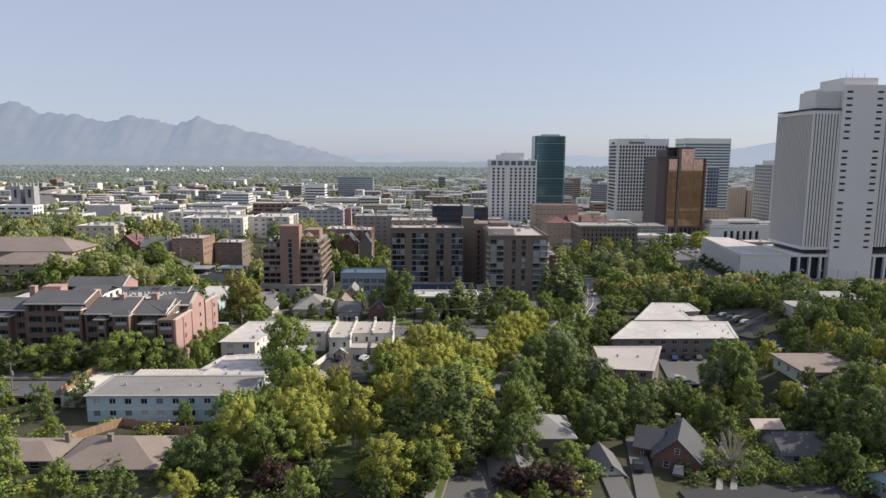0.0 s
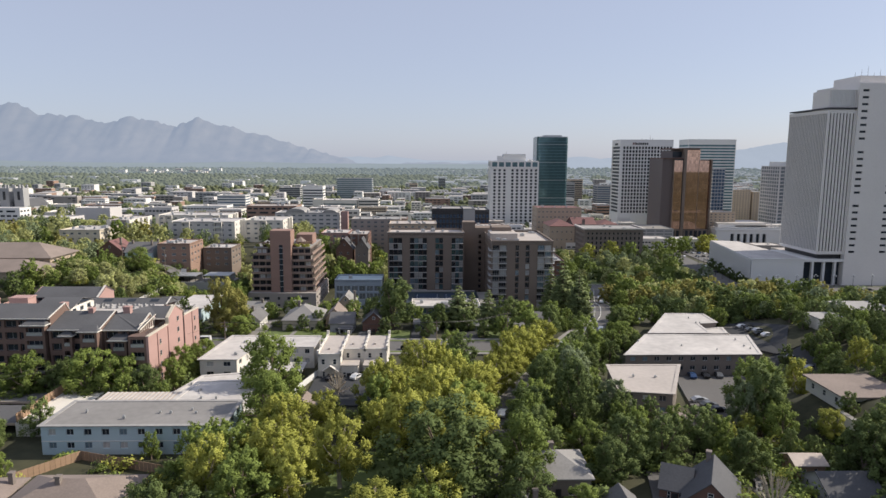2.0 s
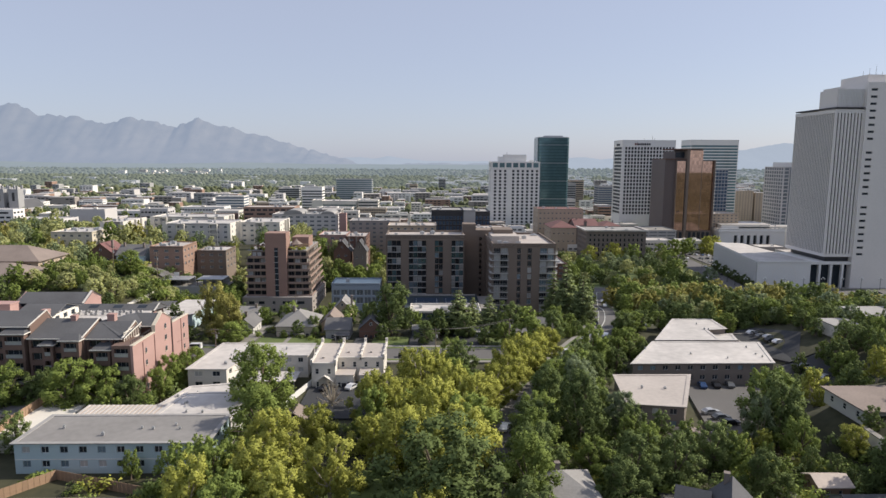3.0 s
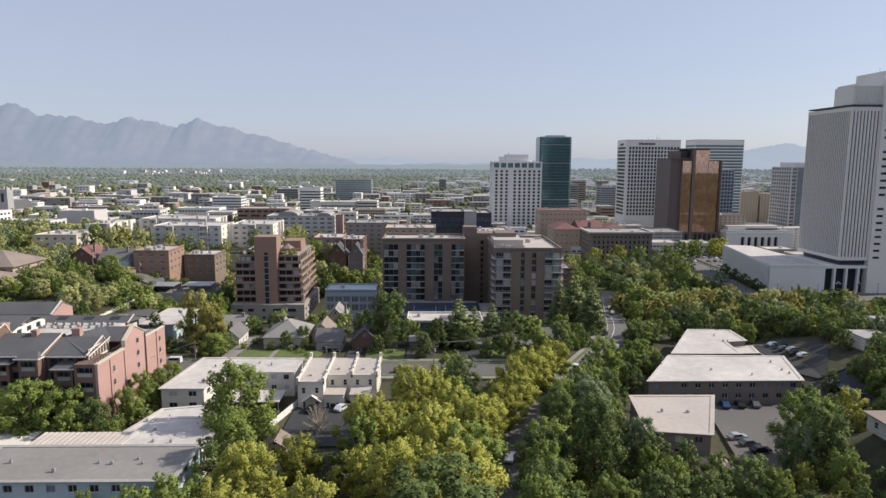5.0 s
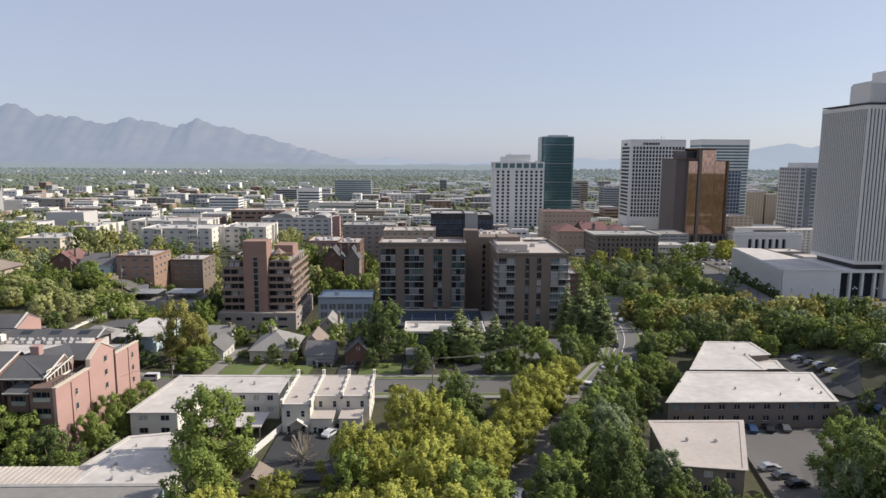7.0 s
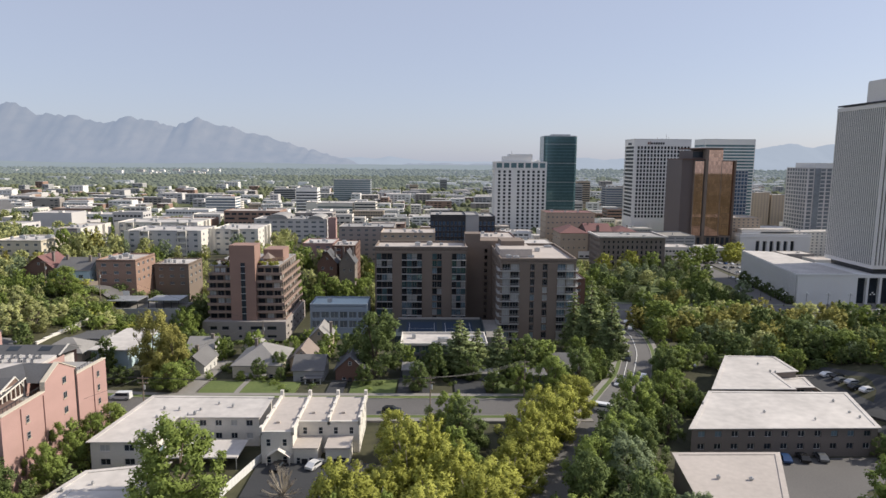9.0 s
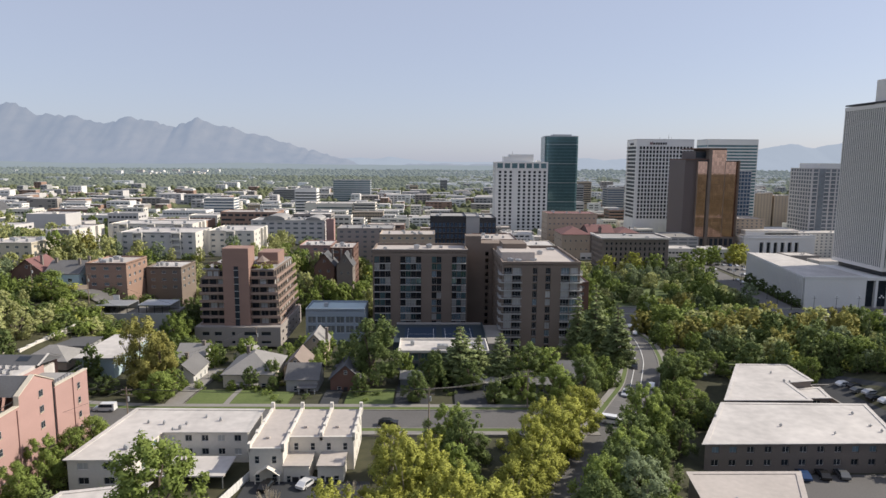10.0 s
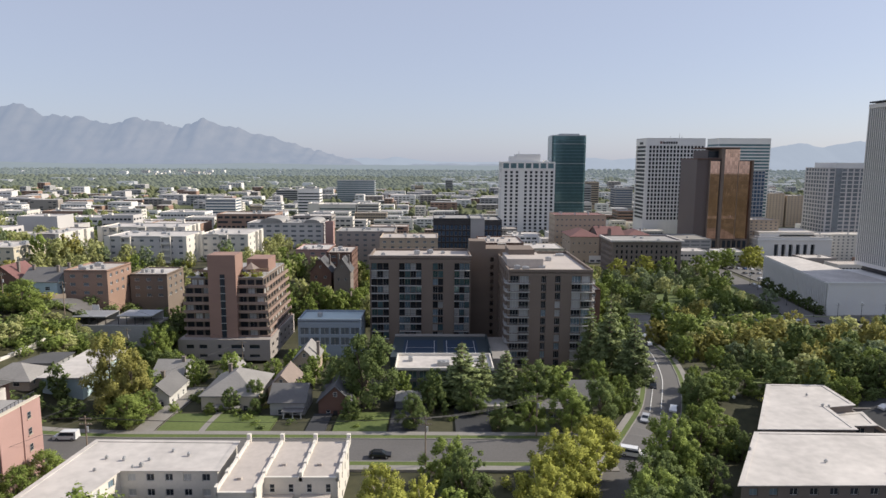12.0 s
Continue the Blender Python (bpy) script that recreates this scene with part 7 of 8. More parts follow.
CROWN = {}
JOINED = {"mgreen": "leaf_green", "myellow": "leaf_yellow", "mdark": "leaf_dark", "mlight": "leaf_light", "mblue": "leaf_blue", "mrust": "leaf_rust"}
HEAP = {k: [] for k in JOINED}
FINE_N, FINE_S, NEAR_N, NEAR_S, MID_N, MID_S = 10500, 0.185, 4600, 0.27, 1150, 0.52
PROTO = {
    "yellow": [broad_tree("plane_tree", "yellowing broadleaf tree with a pale trunk", M["leaf_yellow"], M["bark_pale"], 10 + i, FINE_N, FINE_S) for i in range(4)],
    "rust": [broad_tree("shade_tree", "tall olive-brown broadleaf tree beside the avenue", M["leaf_rust"], M["bark"], 140 + i, FINE_N, FINE_S, low=0.16) for i in range(2)],
    "green": [broad_tree("shade_tree", "green broadleaf tree with a rounded crown", M["leaf_green"], M["bark"], 20 + i, FINE_N, FINE_S) for i in range(3)],
    "dark": [broad_tree("shade_tree", "dark green broadleaf tree with a dense crown", M["leaf_dark"], M["bark"], 30 + i, FINE_N, FINE_S, low=0.2) for i in range(3)],
    "silver": [broad_tree("shade_tree", "grey-green feathery broadleaf tree", M["leaf_blue"], M["bark_pale"], 130 + i, FINE_N, FINE_S, low=0.15) for i in range(2)],
    "nyellow": [broad_tree("plane_tree", "small yellowing broadleaf tree", M["leaf_yellow"], M["bark_pale"], 15 + i, NEAR_N, NEAR_S) for i in range(2)],
    "ngreen": [broad_tree("shade_tree", "small green broadleaf tree", M["leaf_green"], M["bark"], 25 + i, NEAR_N, NEAR_S, low=0.2) for i in range(3)],
    "nlight": [broad_tree("shade_tree", "pale olive broadleaf tree on the hillside", M["leaf_light"], M["bark"], 45 + i, NEAR_N, NEAR_S, low=0.12) for i in range(2)],
    "ndark": [broad_tree("shade_tree", "small dark green broadleaf tree", M["leaf_dark"], M["bark"], 35 + i, NEAR_N, NEAR_S, low=0.15) for i in range(3)],
    "purple": [broad_tree("plum_tree", "dark purple-leaved ornamental tree", M["leaf_purple"], M["bark"], 40, 6000, 0.24)],
    "pine": [conifer("pine_tree", "tall dark green conifer", 50 + i, 7000, 0.24) for i in range(3)],
    "bare": [broad_tree("bare_tree", "pale leafless tree with thin branches", M["leaf_purple"], M["bark_pale"], 90, 160, 0.2, bare=True, low=0.1)],
    "mgreen": [broad_tree("shade_tree", "green broadleaf tree among the buildings", M["leaf_green"], M["bark"], 60 + i, MID_N, MID_S, low=0.2) for i in range(3)],
    "mlight": [broad_tree("shade_tree", "pale yellow-green broadleaf tree in the park", M["leaf_light"], M["bark"], 100 + i, MID_N, MID_S, low=0.2) for i in range(2)],
    "mblue": [broad_tree("shade_tree", "grey-green broadleaf tree in the park", M["leaf_blue"], M["bark"], 110 + i, MID_N, MID_S, low=0.12) for i in range(2)],
    "myellow": [broad_tree("shade_tree", "yellow-green broadleaf tree in the park", M["leaf_yellow"], M["bark"], 70 + i, MID_N, MID_S, low=0.2) for i in range(2)],
    "mdark": [broad_tree("shade_tree", "dark green broadleaf tree in the park", M["leaf_dark"], M["bark"], 80 + i, MID_N, MID_S, low=0.15) for i in range(2)],
    "mrust": [broad_tree("shade_tree", "olive-brown broadleaf tree in the park", M["leaf_rust"], M["bark"], 120 + i, MID_N, MID_S, low=0.2) for i in range(2)],
    "mpine": [conifer("pine_tree", "dark conifer among park trees", 55 + i, 1600, 0.48) for i in range(2)],
}
tree_rand = random.Random(5)
PLANTED = []


def plant(kind, x, y, height, radius):
    p = tree_rand.choice(PROTO[kind])
    h0, r0 = (16.0, 3.6) if kind in ("pine", "mpine") else (12.0, 5.0)
    m = pose(x, y, gz(x, y) + 0.1, 0, 0, tree_rand.uniform(0, 360)) @ Matrix.Diagonal((radius / r0, radius / r0, height / h0, 1))
    PLANTED.append((x, y, radius))
    if kind in HEAP and len(PLANTED) > 290:
        v, nv = CROWN[p.name]
        a = np.array(m)
        HEAP[kind].append(np.concatenate([v @ a[:3, :3].T + a[:3, 3], nv @ np.linalg.inv(a[:3, :3])], 1))
        w = np.linspace(0, 2 * np.pi, 7)[:6]
        ring = np.stack([np.cos(w), np.sin(w), 0 * w], 1)
        lo, hi = ring * 0.3 - (0, 0, 0.5), ring * 0.15 + (0, 0, height * 0.5)
        tri = [t for k in range(6) for t in (lo[k], lo[(k + 1) % 6], hi[(k + 1) % 6], lo[k], hi[(k + 1) % 6], hi[k])]
        STEMS.append(np.array(tri) + np.array((x, y, gz(x, y))))
        return None
    return copy_thing(p, m)


STEMS = []


def keep_out(x, y, r, boxes):
    return any(a - r < x < b + r and c - r < y < d + r for a, b, c, d in boxes)


def near_line(x, y, pts, dist):
    p = Vector((x, y))
    for a, b in zip(pts, pts[1:]):
        a, b = Vector(a), Vector(b)
        t = max(0, min(1, (p - a).dot(b - a) / (b - a).length_squared))
        if (p - a.lerp(b, t)).length < dist:
            return True
    return False


BUILT = FOOT + [(-30, -13.5, 144, 200), (-116, -82, 290, 312), (-152, -96, 293, 350), (-60, -30, 372, 396), (-84, -46, 296, 340), (-98, -92, 316, 322), (104, 124, 204, 244), (-18, 60, 258, 350), (152, 320, 338, 410), (200, 320, 395, 500), (48, 92, 156, 200), (-30, -5, 172, 200), (28, 58, 290, 342), (-55, -36, 180, 200)]


def scatter(n, x0, x1, y0, y1, kinds, hmin, hmax, gap, seed, edge=0.0, wide=(0.33, 0.46)):
    r = random.Random(seed)
    made = tries = 0
    while made < n and tries < n * 30:
        tries += 1
        x, y = r.uniform(x0, x1), r.uniform(y0, y1)
        h = r.uniform(hmin, hmax)
        rad = h * r.uniform(*wide)
        if keep_out(x, y, rad * 0.55 + edge, BUILT) or near_line(x, y, DIAGONAL, 6.5) or near_line(x, y, AVENUE, 7) or near_line(x, y, TEMPLE, 10) or near_line(x, y, MAIN, 13):
            continue
        if any((x - a) ** 2 + (y - b) ** 2 < (gap * (rad + c)) ** 2 for a, b, c in PLANTED):
            continue
        plant(r.choice(kinds), x, y, h, rad)
        made += 1


# trees that stand out singly
GROVE = (("green", -37, 167, 18.5, 8.5), ("yellow", -35.5, 118, 12.5, 4.8), ("dark", -42, 109, 9, 4.6), ("dark", -35, 107, 8.5, 4.4), ("green", -29, 112, 11, 5.5), ("yellow", -22, 117, 11, 5), ("yellow", -40, 100.5, 6, 3.4), ("yellow", -7, 104, 10, 6), ("yellow", -14.5, 124, 14, 5.5), ("dark", 4.8, 117, 18.5, 10.5), ("yellow", -28, 139, 13, 5.5),
         ("yellow", 29, 204, 11, 4.5), ("green", 8.6, 203, 10, 4.6), ("yellow", 23, 190, 13, 5), ("yellow", -3, 193, 10, 4.2), ("yellow", 0, 175, 15, 6),
         ("dark", 11, 197, 11, 5), ("yellow", -8, 157, 15, 6), ("yellow", 4, 150, 15, 6), ("yellow", -21, 150, 10, 4.5), ("yellow", -4, 136, 14, 5.5),
         ("green", -33, 150, 14, 6), ("yellow", 8, 170, 13, 5), ("yellow", -25, 124, 12, 5.5), ("green", 1, 106, 9, 4.6))
SLOPE = (("dark", 33, 150, 17, 6), ("silver", 37, 172, 14, 6), ("dark", 46, 188, 10, 4.6), ("silver", 45, 161, 9, 4.2), ("dark", 76, 152, 17, 7), ("green", 76, 144, 9, 4),
         ("green", 82, 166, 14.5, 7.4), ("silver", 71.5, 150.5, 13, 3.6), ("green", 32, 137, 8, 4), ("green", 51, 204, 9, 4.6), ("green", 76, 250, 8, 4.6), ("dark", 60, 128, 9, 4), ("dark", 56, 139, 10, 4.6),
         ("bare", 57.2, 112, 8.5, 4.2), ("bare", -22, 176, 7, 3.4), ("bare", -9, 180, 6, 3), ("purple", 19.6, 103, 6, 3.6), ("purple", 15.4, 103.5, 5.5, 3), ("purple", 23.4, 102.6, 6, 3.2), ("yellow", 6.4, 132, 15, 8.0), ("green", 8.8, 147, 13, 6.6), ("yellow", 11, 160, 13, 5.2), ("dark", 34, 125, 9, 4.4), ("dark", 38.5, 131, 11, 5), ("dark", 47, 133, 10, 4.6), ("dark", 80, 124, 13, 5), ("dark", 86, 116, 13, 6), ("dark", 75, 108, 9, 4), ("purple", -26, 103.5, 6.5, 3.8), ("dark", 90, 128, 12, 6), ("dark", 82, 118, 12, 5), ("green", 26.5, 113.5, 5.5, 3.4), ("yellow", 85, 141, 7, 3.4))
GARDENS = (("rust", -73, 243.5, 18.5, 7), ("rust", -66.5, 242, 15, 6), ("green", -63, 231.5, 7.5, 4.8), ("ndark", -78.5, 235.5, 4.5, 3.6), ("dark", -11.5, 246, 18.5, 9.2), ("pine", 12.5, 248, 16.5, 7.4), ("pine", 23.5, 246, 15, 5.4), ("dark", 5.5, 249, 9, 4.6), ("dark", -19, 250, 10, 5), ("dark", 15, 240, 8, 4), ("dark", -14, 236, 6, 3), ("pine", 18, 252, 13, 4.5), ("dark", 31, 246, 12, 6), ("dark", -39, 246, 7, 3.4), ("dark", 20.5, 231, 6, 3), ("green", 36, 229, 10, 5), ("dark", 44, 234, 11, 5), ("green", 27, 230, 8, 4), ("dark", 1, 231, 8, 3.8), ("mgreen", 37, 248, 10, 5),
           ("pine", 57.5, 277, 26, 7), ("pine", 62, 268, 20, 6.6), ("pine", 54, 286, 21, 5.6), ("green", -81, 290, 12, 5), ("green", -120, 285, 10, 6),
           ("green", 50, 262, 8, 4), ("green", 68, 231, 8, 4.4), ("dark", 71, 245, 9, 5), ("green", 63, 224, 7, 4), ("dark", 80, 254, 8, 4.4), ("green", 88, 256, 7, 4), ("green", 30, 254, 7, 3.6), ("green", -62, 237, 7, 3.6), ("green", -48, 240, 3, 1.6), ("dark", -37, 240, 4, 2))
# left of x = -100 most trees take the pale leaf, as haze
HILLSIDE = (("nlight", -112, 266, 5.4, 4.2), ("ndark", -106.5, 268.5, 5.4, 3.9), ("nlight", -113.5, 257, 8, 4.8), ("nlight", -100.5, 272.5, 5.8, 4.2), ("nlight", -122, 265, 6.5, 4.8), ("nlight", -118.5, 253, 9.5, 5), ("nlight", -129, 275, 5.4, 4.6),
            ("nlight", -134, 264, 6.1, 4.8), ("nlight", -141, 280, 5.4, 4.8), ("ndark", -116, 276, 3.4, 3.4), ("ndark", -108, 279, 3.7, 3.4), ("nlight", -122, 285, 3.1, 3.1), ("ndark", -101, 284, 4.1, 3.4), ("ngreen", -92, 280, 7, 4), ("nlight", -131, 290, 2.4, 2.5),
            ("nlight", -112.5, 289, 2.2, 2.5), ("ndark", -119.5, 293, 1.9, 2.4), ("nlight", -105, 291.5, 2.4, 2.5), ("ndark", -96, 291, 6, 3.6), ("ngreen", -84, 296.5, 14, 6.4), ("ndark", -90, 288, 8, 4.4), ("ndark", -81.5, 285, 7, 4),
            ("ndark", -92, 316, 13, 5), ("ndark", -88, 324, 14, 5.4), ("ndark", -86, 312, 11, 4.4), ("ndark", -95.5, 316, 8, 3), ("nlight", -100, 352, 16, 6), ("nlight", -93, 350, 15, 5.4), ("nlight", -160, 308, 9, 5),
            ("nlight", -148, 268, 6.1, 4.6), ("ngreen", -86, 275, 6, 3.4), ("ndark", -75, 282, 7, 4), ("ngreen", -68, 280, 6, 3.6), ("ndark", -88, 236, 4, 3), ("ndark", -95, 236, 5, 3.4))
MANSIONS = (("nlight", -53, 371, 10, 4.4), ("ngreen", -47, 369, 11, 4.6), ("nlight", -41, 370, 10, 4.2), ("ngreen", -35.5, 368, 11, 4.4), ("ngreen", -29.5, 371, 12, 4.6), ("ndark", -57, 366, 10, 4.4))
UPPER_YARD = (("ndark", -96.5, 329, 12, 4.2), ("ndark", -93, 336, 14, 5), ("ndark", -108, 328, 5, 3), ("ngreen", -102.5, 327, 6, 3.2), ("ndark", -90.5, 330, 13, 4.4), ("nlight", -133, 334, 6, 3.4), ("ngreen", -127.6, 340, 7, 3.2), ("ndark", -144, 312, 3, 2.4), ("ngreen", -138, 311, 3, 2.2), ("ndark", -111, 300, 2.4, 2.2), ("ngreen", -117, 297, 2.4, 2.4), ("ngreen", -104.5, 313, 3, 2), ("nlight", -103, 366, 12, 5), ("nlight", -112, 368, 10, 4.6), ("nlight", -122, 366, 9, 4.6), ("nlight", -134, 368, 9, 5))
for row in (*GROVE, *SLOPE, *GARDENS, *HILLSIDE, *MANSIONS, *UPPER_YARD):
    plant(*row)
for i in range(10):
    plant("green" if i % 3 else "dark", -68 - i * 7.4, 170 + (i % 2) * 1.5, 10 + (i * 7 % 5), 5.4 + (i % 3) * 0.8)
for y, h in ((180, 9), (188, 10), (196, 8), (205, 7)):
    plant("green", -65.5, y, h, 3.8)
# street trees along both sides of the diagonal street
for k, (p, o) in enumerate(along(DIAGONAL, 1.0)):
    if 34 < k < 150 and k % 8 == 0:
        q = p - o * 6.6
        plant("yellow", q.x, q.y, 11 + k % 4, 5.4)
    if 40 < k < 150 and k % 9 == 0:
        q = p + o * 7.2
        plant("dark" if k % 2 else "green", q.x, q.y, 10 + k % 5, 5.4)
# the grove in the middle foreground and the near slope
scatter(14, -30, 12, 140, 186, ("nyellow", "nyellow", "ngreen"), 9, 13, 0.5, 4)
scatter(8, -48, -22, 112, 182, ("ngreen", "nyellow"), 8, 12, 0.55, 5)
scatter(22, 33, 62, 132, 206, ("ndark", "ngreen", "ndark"), 5, 9, 0.5, 6)
scatter(12, 62, 98, 126, 196, ("ndark", "ngreen", "ndark", "nyellow"), 4, 7, 0.5, 7)
scatter(24, 84, 130, 92, 196, ("ndark", "ngreen", "ndark", "nyellow"), 6, 10, 0.5, 15)
scatter(22, -125, -40, 92, 182, ("ndark", "ngreen", "ngreen"), 5, 9, 0.55, 8)
scatter(12, -60, 30, 84, 108, ("ngreen", "ndark", "ndark"), 5, 8, 0.55, 14)
# the park between the diagonal street and the plaza
scatter(16, 100, 230, 262, 372, ("mpine", "mpine"), 7, 13, 0.5, 30, 0, (0.2, 0.28))
scatter(80, 92, 230, 245, 300, ("mgreen", "mdark", "mdark", "mlight", "mblue", "mgreen", "mrust"), 4, 12, 0.52, 1, 0, (0.36, 0.6))
scatter(34, 100, 190, 296, 378, ("mgreen", "mgreen", "mlight", "mdark", "mrust", "mdark", "mrust"), 11, 15, 0.66, 24, 0, (0.42, 0.6))
scatter(70, 96, 250, 300, 364, ("mgreen", "mrust", "mdark", "mlight", "mgreen", "mblue", "mdark"), 4, 11, 0.6, 2, 0, (0.36, 0.62))
scatter(14, 70, 206, 412, 538, ("mpine",), 7, 12, 0.5, 31, 0, (0.2, 0.28))
scatter(120, 64, 206, 408, 538, ("mgreen", "mdark", "mdark", "mlight", "mblue", "mgreen"), 5, 13, 0.56, 3, 0, (0.36, 0.58))
scatter(24, 58, 92, 296, 390, ("mdark", "mgreen"), 9, 14, 0.55, 13)
scatter(30, 50, 78, 200, 262, ("ndark", "ngreen"), 4, 7, 0.5, 17)
scatter(34, 100, 150, 150, 226, ("ndark", "ngreen", "ngreen", "ndark"), 5, 9, 0.5, 18)
scatter(36, 104, 152, 240, 268, ("ngreen", "ndark", "ndark", "nyellow"), 5, 9, 0.42, 32, 0, (0.4, 0.6))
scatter(26, 122, 150, 200, 244, ("ngreen", "ndark", "ndark"), 4, 8, 0.45, 33, 0, (0.4, 0.6))
scatter(30, 140, 190, 225, 265, ("mgreen", "mdark", "mblue"), 6, 10, 0.5, 19)
for i, (x, y) in enumerate(((158, 352), (171, 346), (184, 350), (196, 358), (178, 362), (163, 368), (192, 342), (210, 352), (150, 382), (206, 372), (222, 362))):
    plant(("mgreen", "mrust", "mdark")[i % 3], x, y, 4.5 + i % 3, 3.2 + (i % 2) * 0.6)
for i in range(13):
    plant("mdark", 204.2 + i * 1.15, 414 + i * 7.0, 5 + i % 3, 2.6)
for i, (x, y, h) in enumerate(((264, 603, 19), (252, 588, 17), (226, 572, 14), (212, 560, 15), (150, 527, 16), (167, 530, 15), (130, 524, 14), (196, 548, 13), (240, 596, 13))):
    plant("myellow" if i in (0, 1, 4, 6) else "mgreen", x, y, h, h * 0.5)
# gardens and streets farther off
scatter(46, -200, 30, 240, 302, ("mgreen", "mdark", "mgreen"), 5, 10, 0.7, 9)
scatter(40, -215, -150, 276, 345, ("mlight", "mgreen", "mlight", "mblue"), 8, 13, 0.5, 27)
scatter(16, -150, -110, 262, 296, ("mgreen", "mlight"), 4, 6, 0.5, 28)
scatter(20, -170, -84, 274, 318, ("mgreen", "mlight", "mgreen"), 4, 6.5, 0.6, 25)
scatter(40, -250, -165, 320, 408, ("mlight", "mgreen", "mlight", "mrust"), 9, 15, 0.5, 26)
scatter(160, -280, -62, 290, 470, ("mlight", "mgreen", "mblue", "mlight", "mlight"), 7, 13, 0.55, 12)
scatter(30, -60, 60, 345, 470, ("mgreen", "mdark", "myellow"), 8, 13, 0.65, 10)
scatter(60, -430, -275, 480, 760, ("mlight", "mlight", "mblue"), 10, 15, 0.5, 21)
scatter(26, -282, -200, 440, 478, ("mlight", "mblue"), 10, 14, 0.45, 22)
scatter(26, -66, -18, 358, 432, ("mgreen", "mlight", "mgreen"), 9, 14, 0.45, 23)
scatter(80, -450, -60, 470, 680, ("mgreen", "mblue", "mlight"), 6, 10, 0.6, 11)
scatter(60, 140, 260, 200, 260, ("mgreen", "mdark"), 8, 12, 0.5, 16)


def far_woods():
    """Tree crowns over the far suburbs, as one sheet of clumps."""
    r = np.random.RandomState(9)
    n = 26000
    y = 520 + 4200 * r.rand(n) ** 1.3
    x = (r.rand(n) * 2 - 1) * (y * 0.78 + 60)
    s = (2.6 + y * 0.0020) * (0.7 + 0.7 * r.rand(n))
    z = np.array([gz(a, b) for a, b in zip(x, y)])
    keep = ~((y < 1500) & (r.rand(n) < 0.55)) & ~((y < 680) & (x > 60)) & ~((x > 0.08 * y) & (y > 800) & (r.rand(n) < 0.5))
    for a, b, c, e in FOOT:
        keep &= ~((x > a - 3) & (x < b + 3) & (y > c - 7) & (y < e + 2))
    x, y, s, z = x[keep], y[keep], s[keep], z[keep]
    n = len(x)
    base = np.array([(0, 0, 1.0), (0.8, 0, 0.35), (0.25, 0.76, 0.4), (-0.65, 0.47, 0.3), (-0.65, -0.47, 0.42), (0.25, -0.76, 0.3),
                     (0.9, 0.3, -0.4), (-0.3, 0.9, -0.4), (-0.9, -0.2, -0.4), (0.2, -0.95, -0.4)])
    tri = np.array([(0, 1, 2), (0, 2, 3), (0, 3, 4), (0, 4, 5), (0, 5, 1), (1, 6, 2), (2, 7, 3), (3, 8, 4), (4, 9, 5), (5, 9, 1), (1, 9, 6), (2, 6, 7), (3, 7, 8), (4, 8, 9)])
    w = r.rand(n) * 6.28
    c, si = np.cos(w), np.sin(w)
    jit = 1 + 0.35 * (r.rand(n, 10, 3) - 0.5)
    b = base[None] * jit
    vx = (b[:, :, 0] * c[:, None] - b[:, :, 1] * si[:, None]) * s[:, None] + x[:, None]
    vy = (b[:, :, 0] * si[:, None] + b[:, :, 1] * c[:, None]) * s[:, None] + y[:, None]
    vz = b[:, :, 2] * s[:, None] * np.where(y > 1700, 0.55, 0.9)[:, None] + (z + s * 0.5)[:, None]
    v = np.stack([vx, vy, vz], 2).reshape(-1, 3)
    f = (tri[None] + (np.arange(n) * 10)[:, None, None]).reshape(-1, 3)
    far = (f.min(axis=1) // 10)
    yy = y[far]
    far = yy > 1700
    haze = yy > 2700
    # crowns past 1700 m, and more so past 2700 m, glow as if hazed
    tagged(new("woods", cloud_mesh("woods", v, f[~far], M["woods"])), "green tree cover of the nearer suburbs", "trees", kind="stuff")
    tagged(new("backdrop_woods", cloud_mesh("backdrop_woods", v, f[far & ~haze], M["woods_far_haze"])), "hazy green tree cover of the far valley", "trees", kind="stuff")
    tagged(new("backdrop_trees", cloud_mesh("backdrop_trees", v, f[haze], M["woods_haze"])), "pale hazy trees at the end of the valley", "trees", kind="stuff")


far_woods()


def joined_trees():
    """The farther trees, one object: crowns in six leaf colours and their stems."""
    sets = [np.concatenate(HEAP[k]) for k in JOINED] + [np.concatenate(STEMS)]
    sets[-1] = np.concatenate([sets[-1], sets[-1] * 0 + (-0.3, -0.9, 0.3)], 1)
    both = np.concatenate(sets)
    v, nv = both[:, :3], both[:, 3:]
    nv = nv / np.linalg.norm(nv, axis=1)[:, None]
    me = cloud_mesh("park_trees", v, np.arange(len(v)).reshape(-1, 3), M["leaf_green"], nv)
    for m in [*list(JOINED.values())[1:], "bark"]:
        me.materials.append(M[m])
    me.polygons.foreach_set("material_index", np.concatenate([np.full(len(q) // 3, i, dtype=np.int32) for i, q in enumerate(sets)]))
    tagged(new("park_trees", me), "broadleaf trees between the far houses and in the park", "trees", kind="stuff")


joined_trees()
for kind in PROTO.values():
    for proto in kind:
        for o in (*proto.children_recursive, proto):
            bpy.data.objects.remove(o)


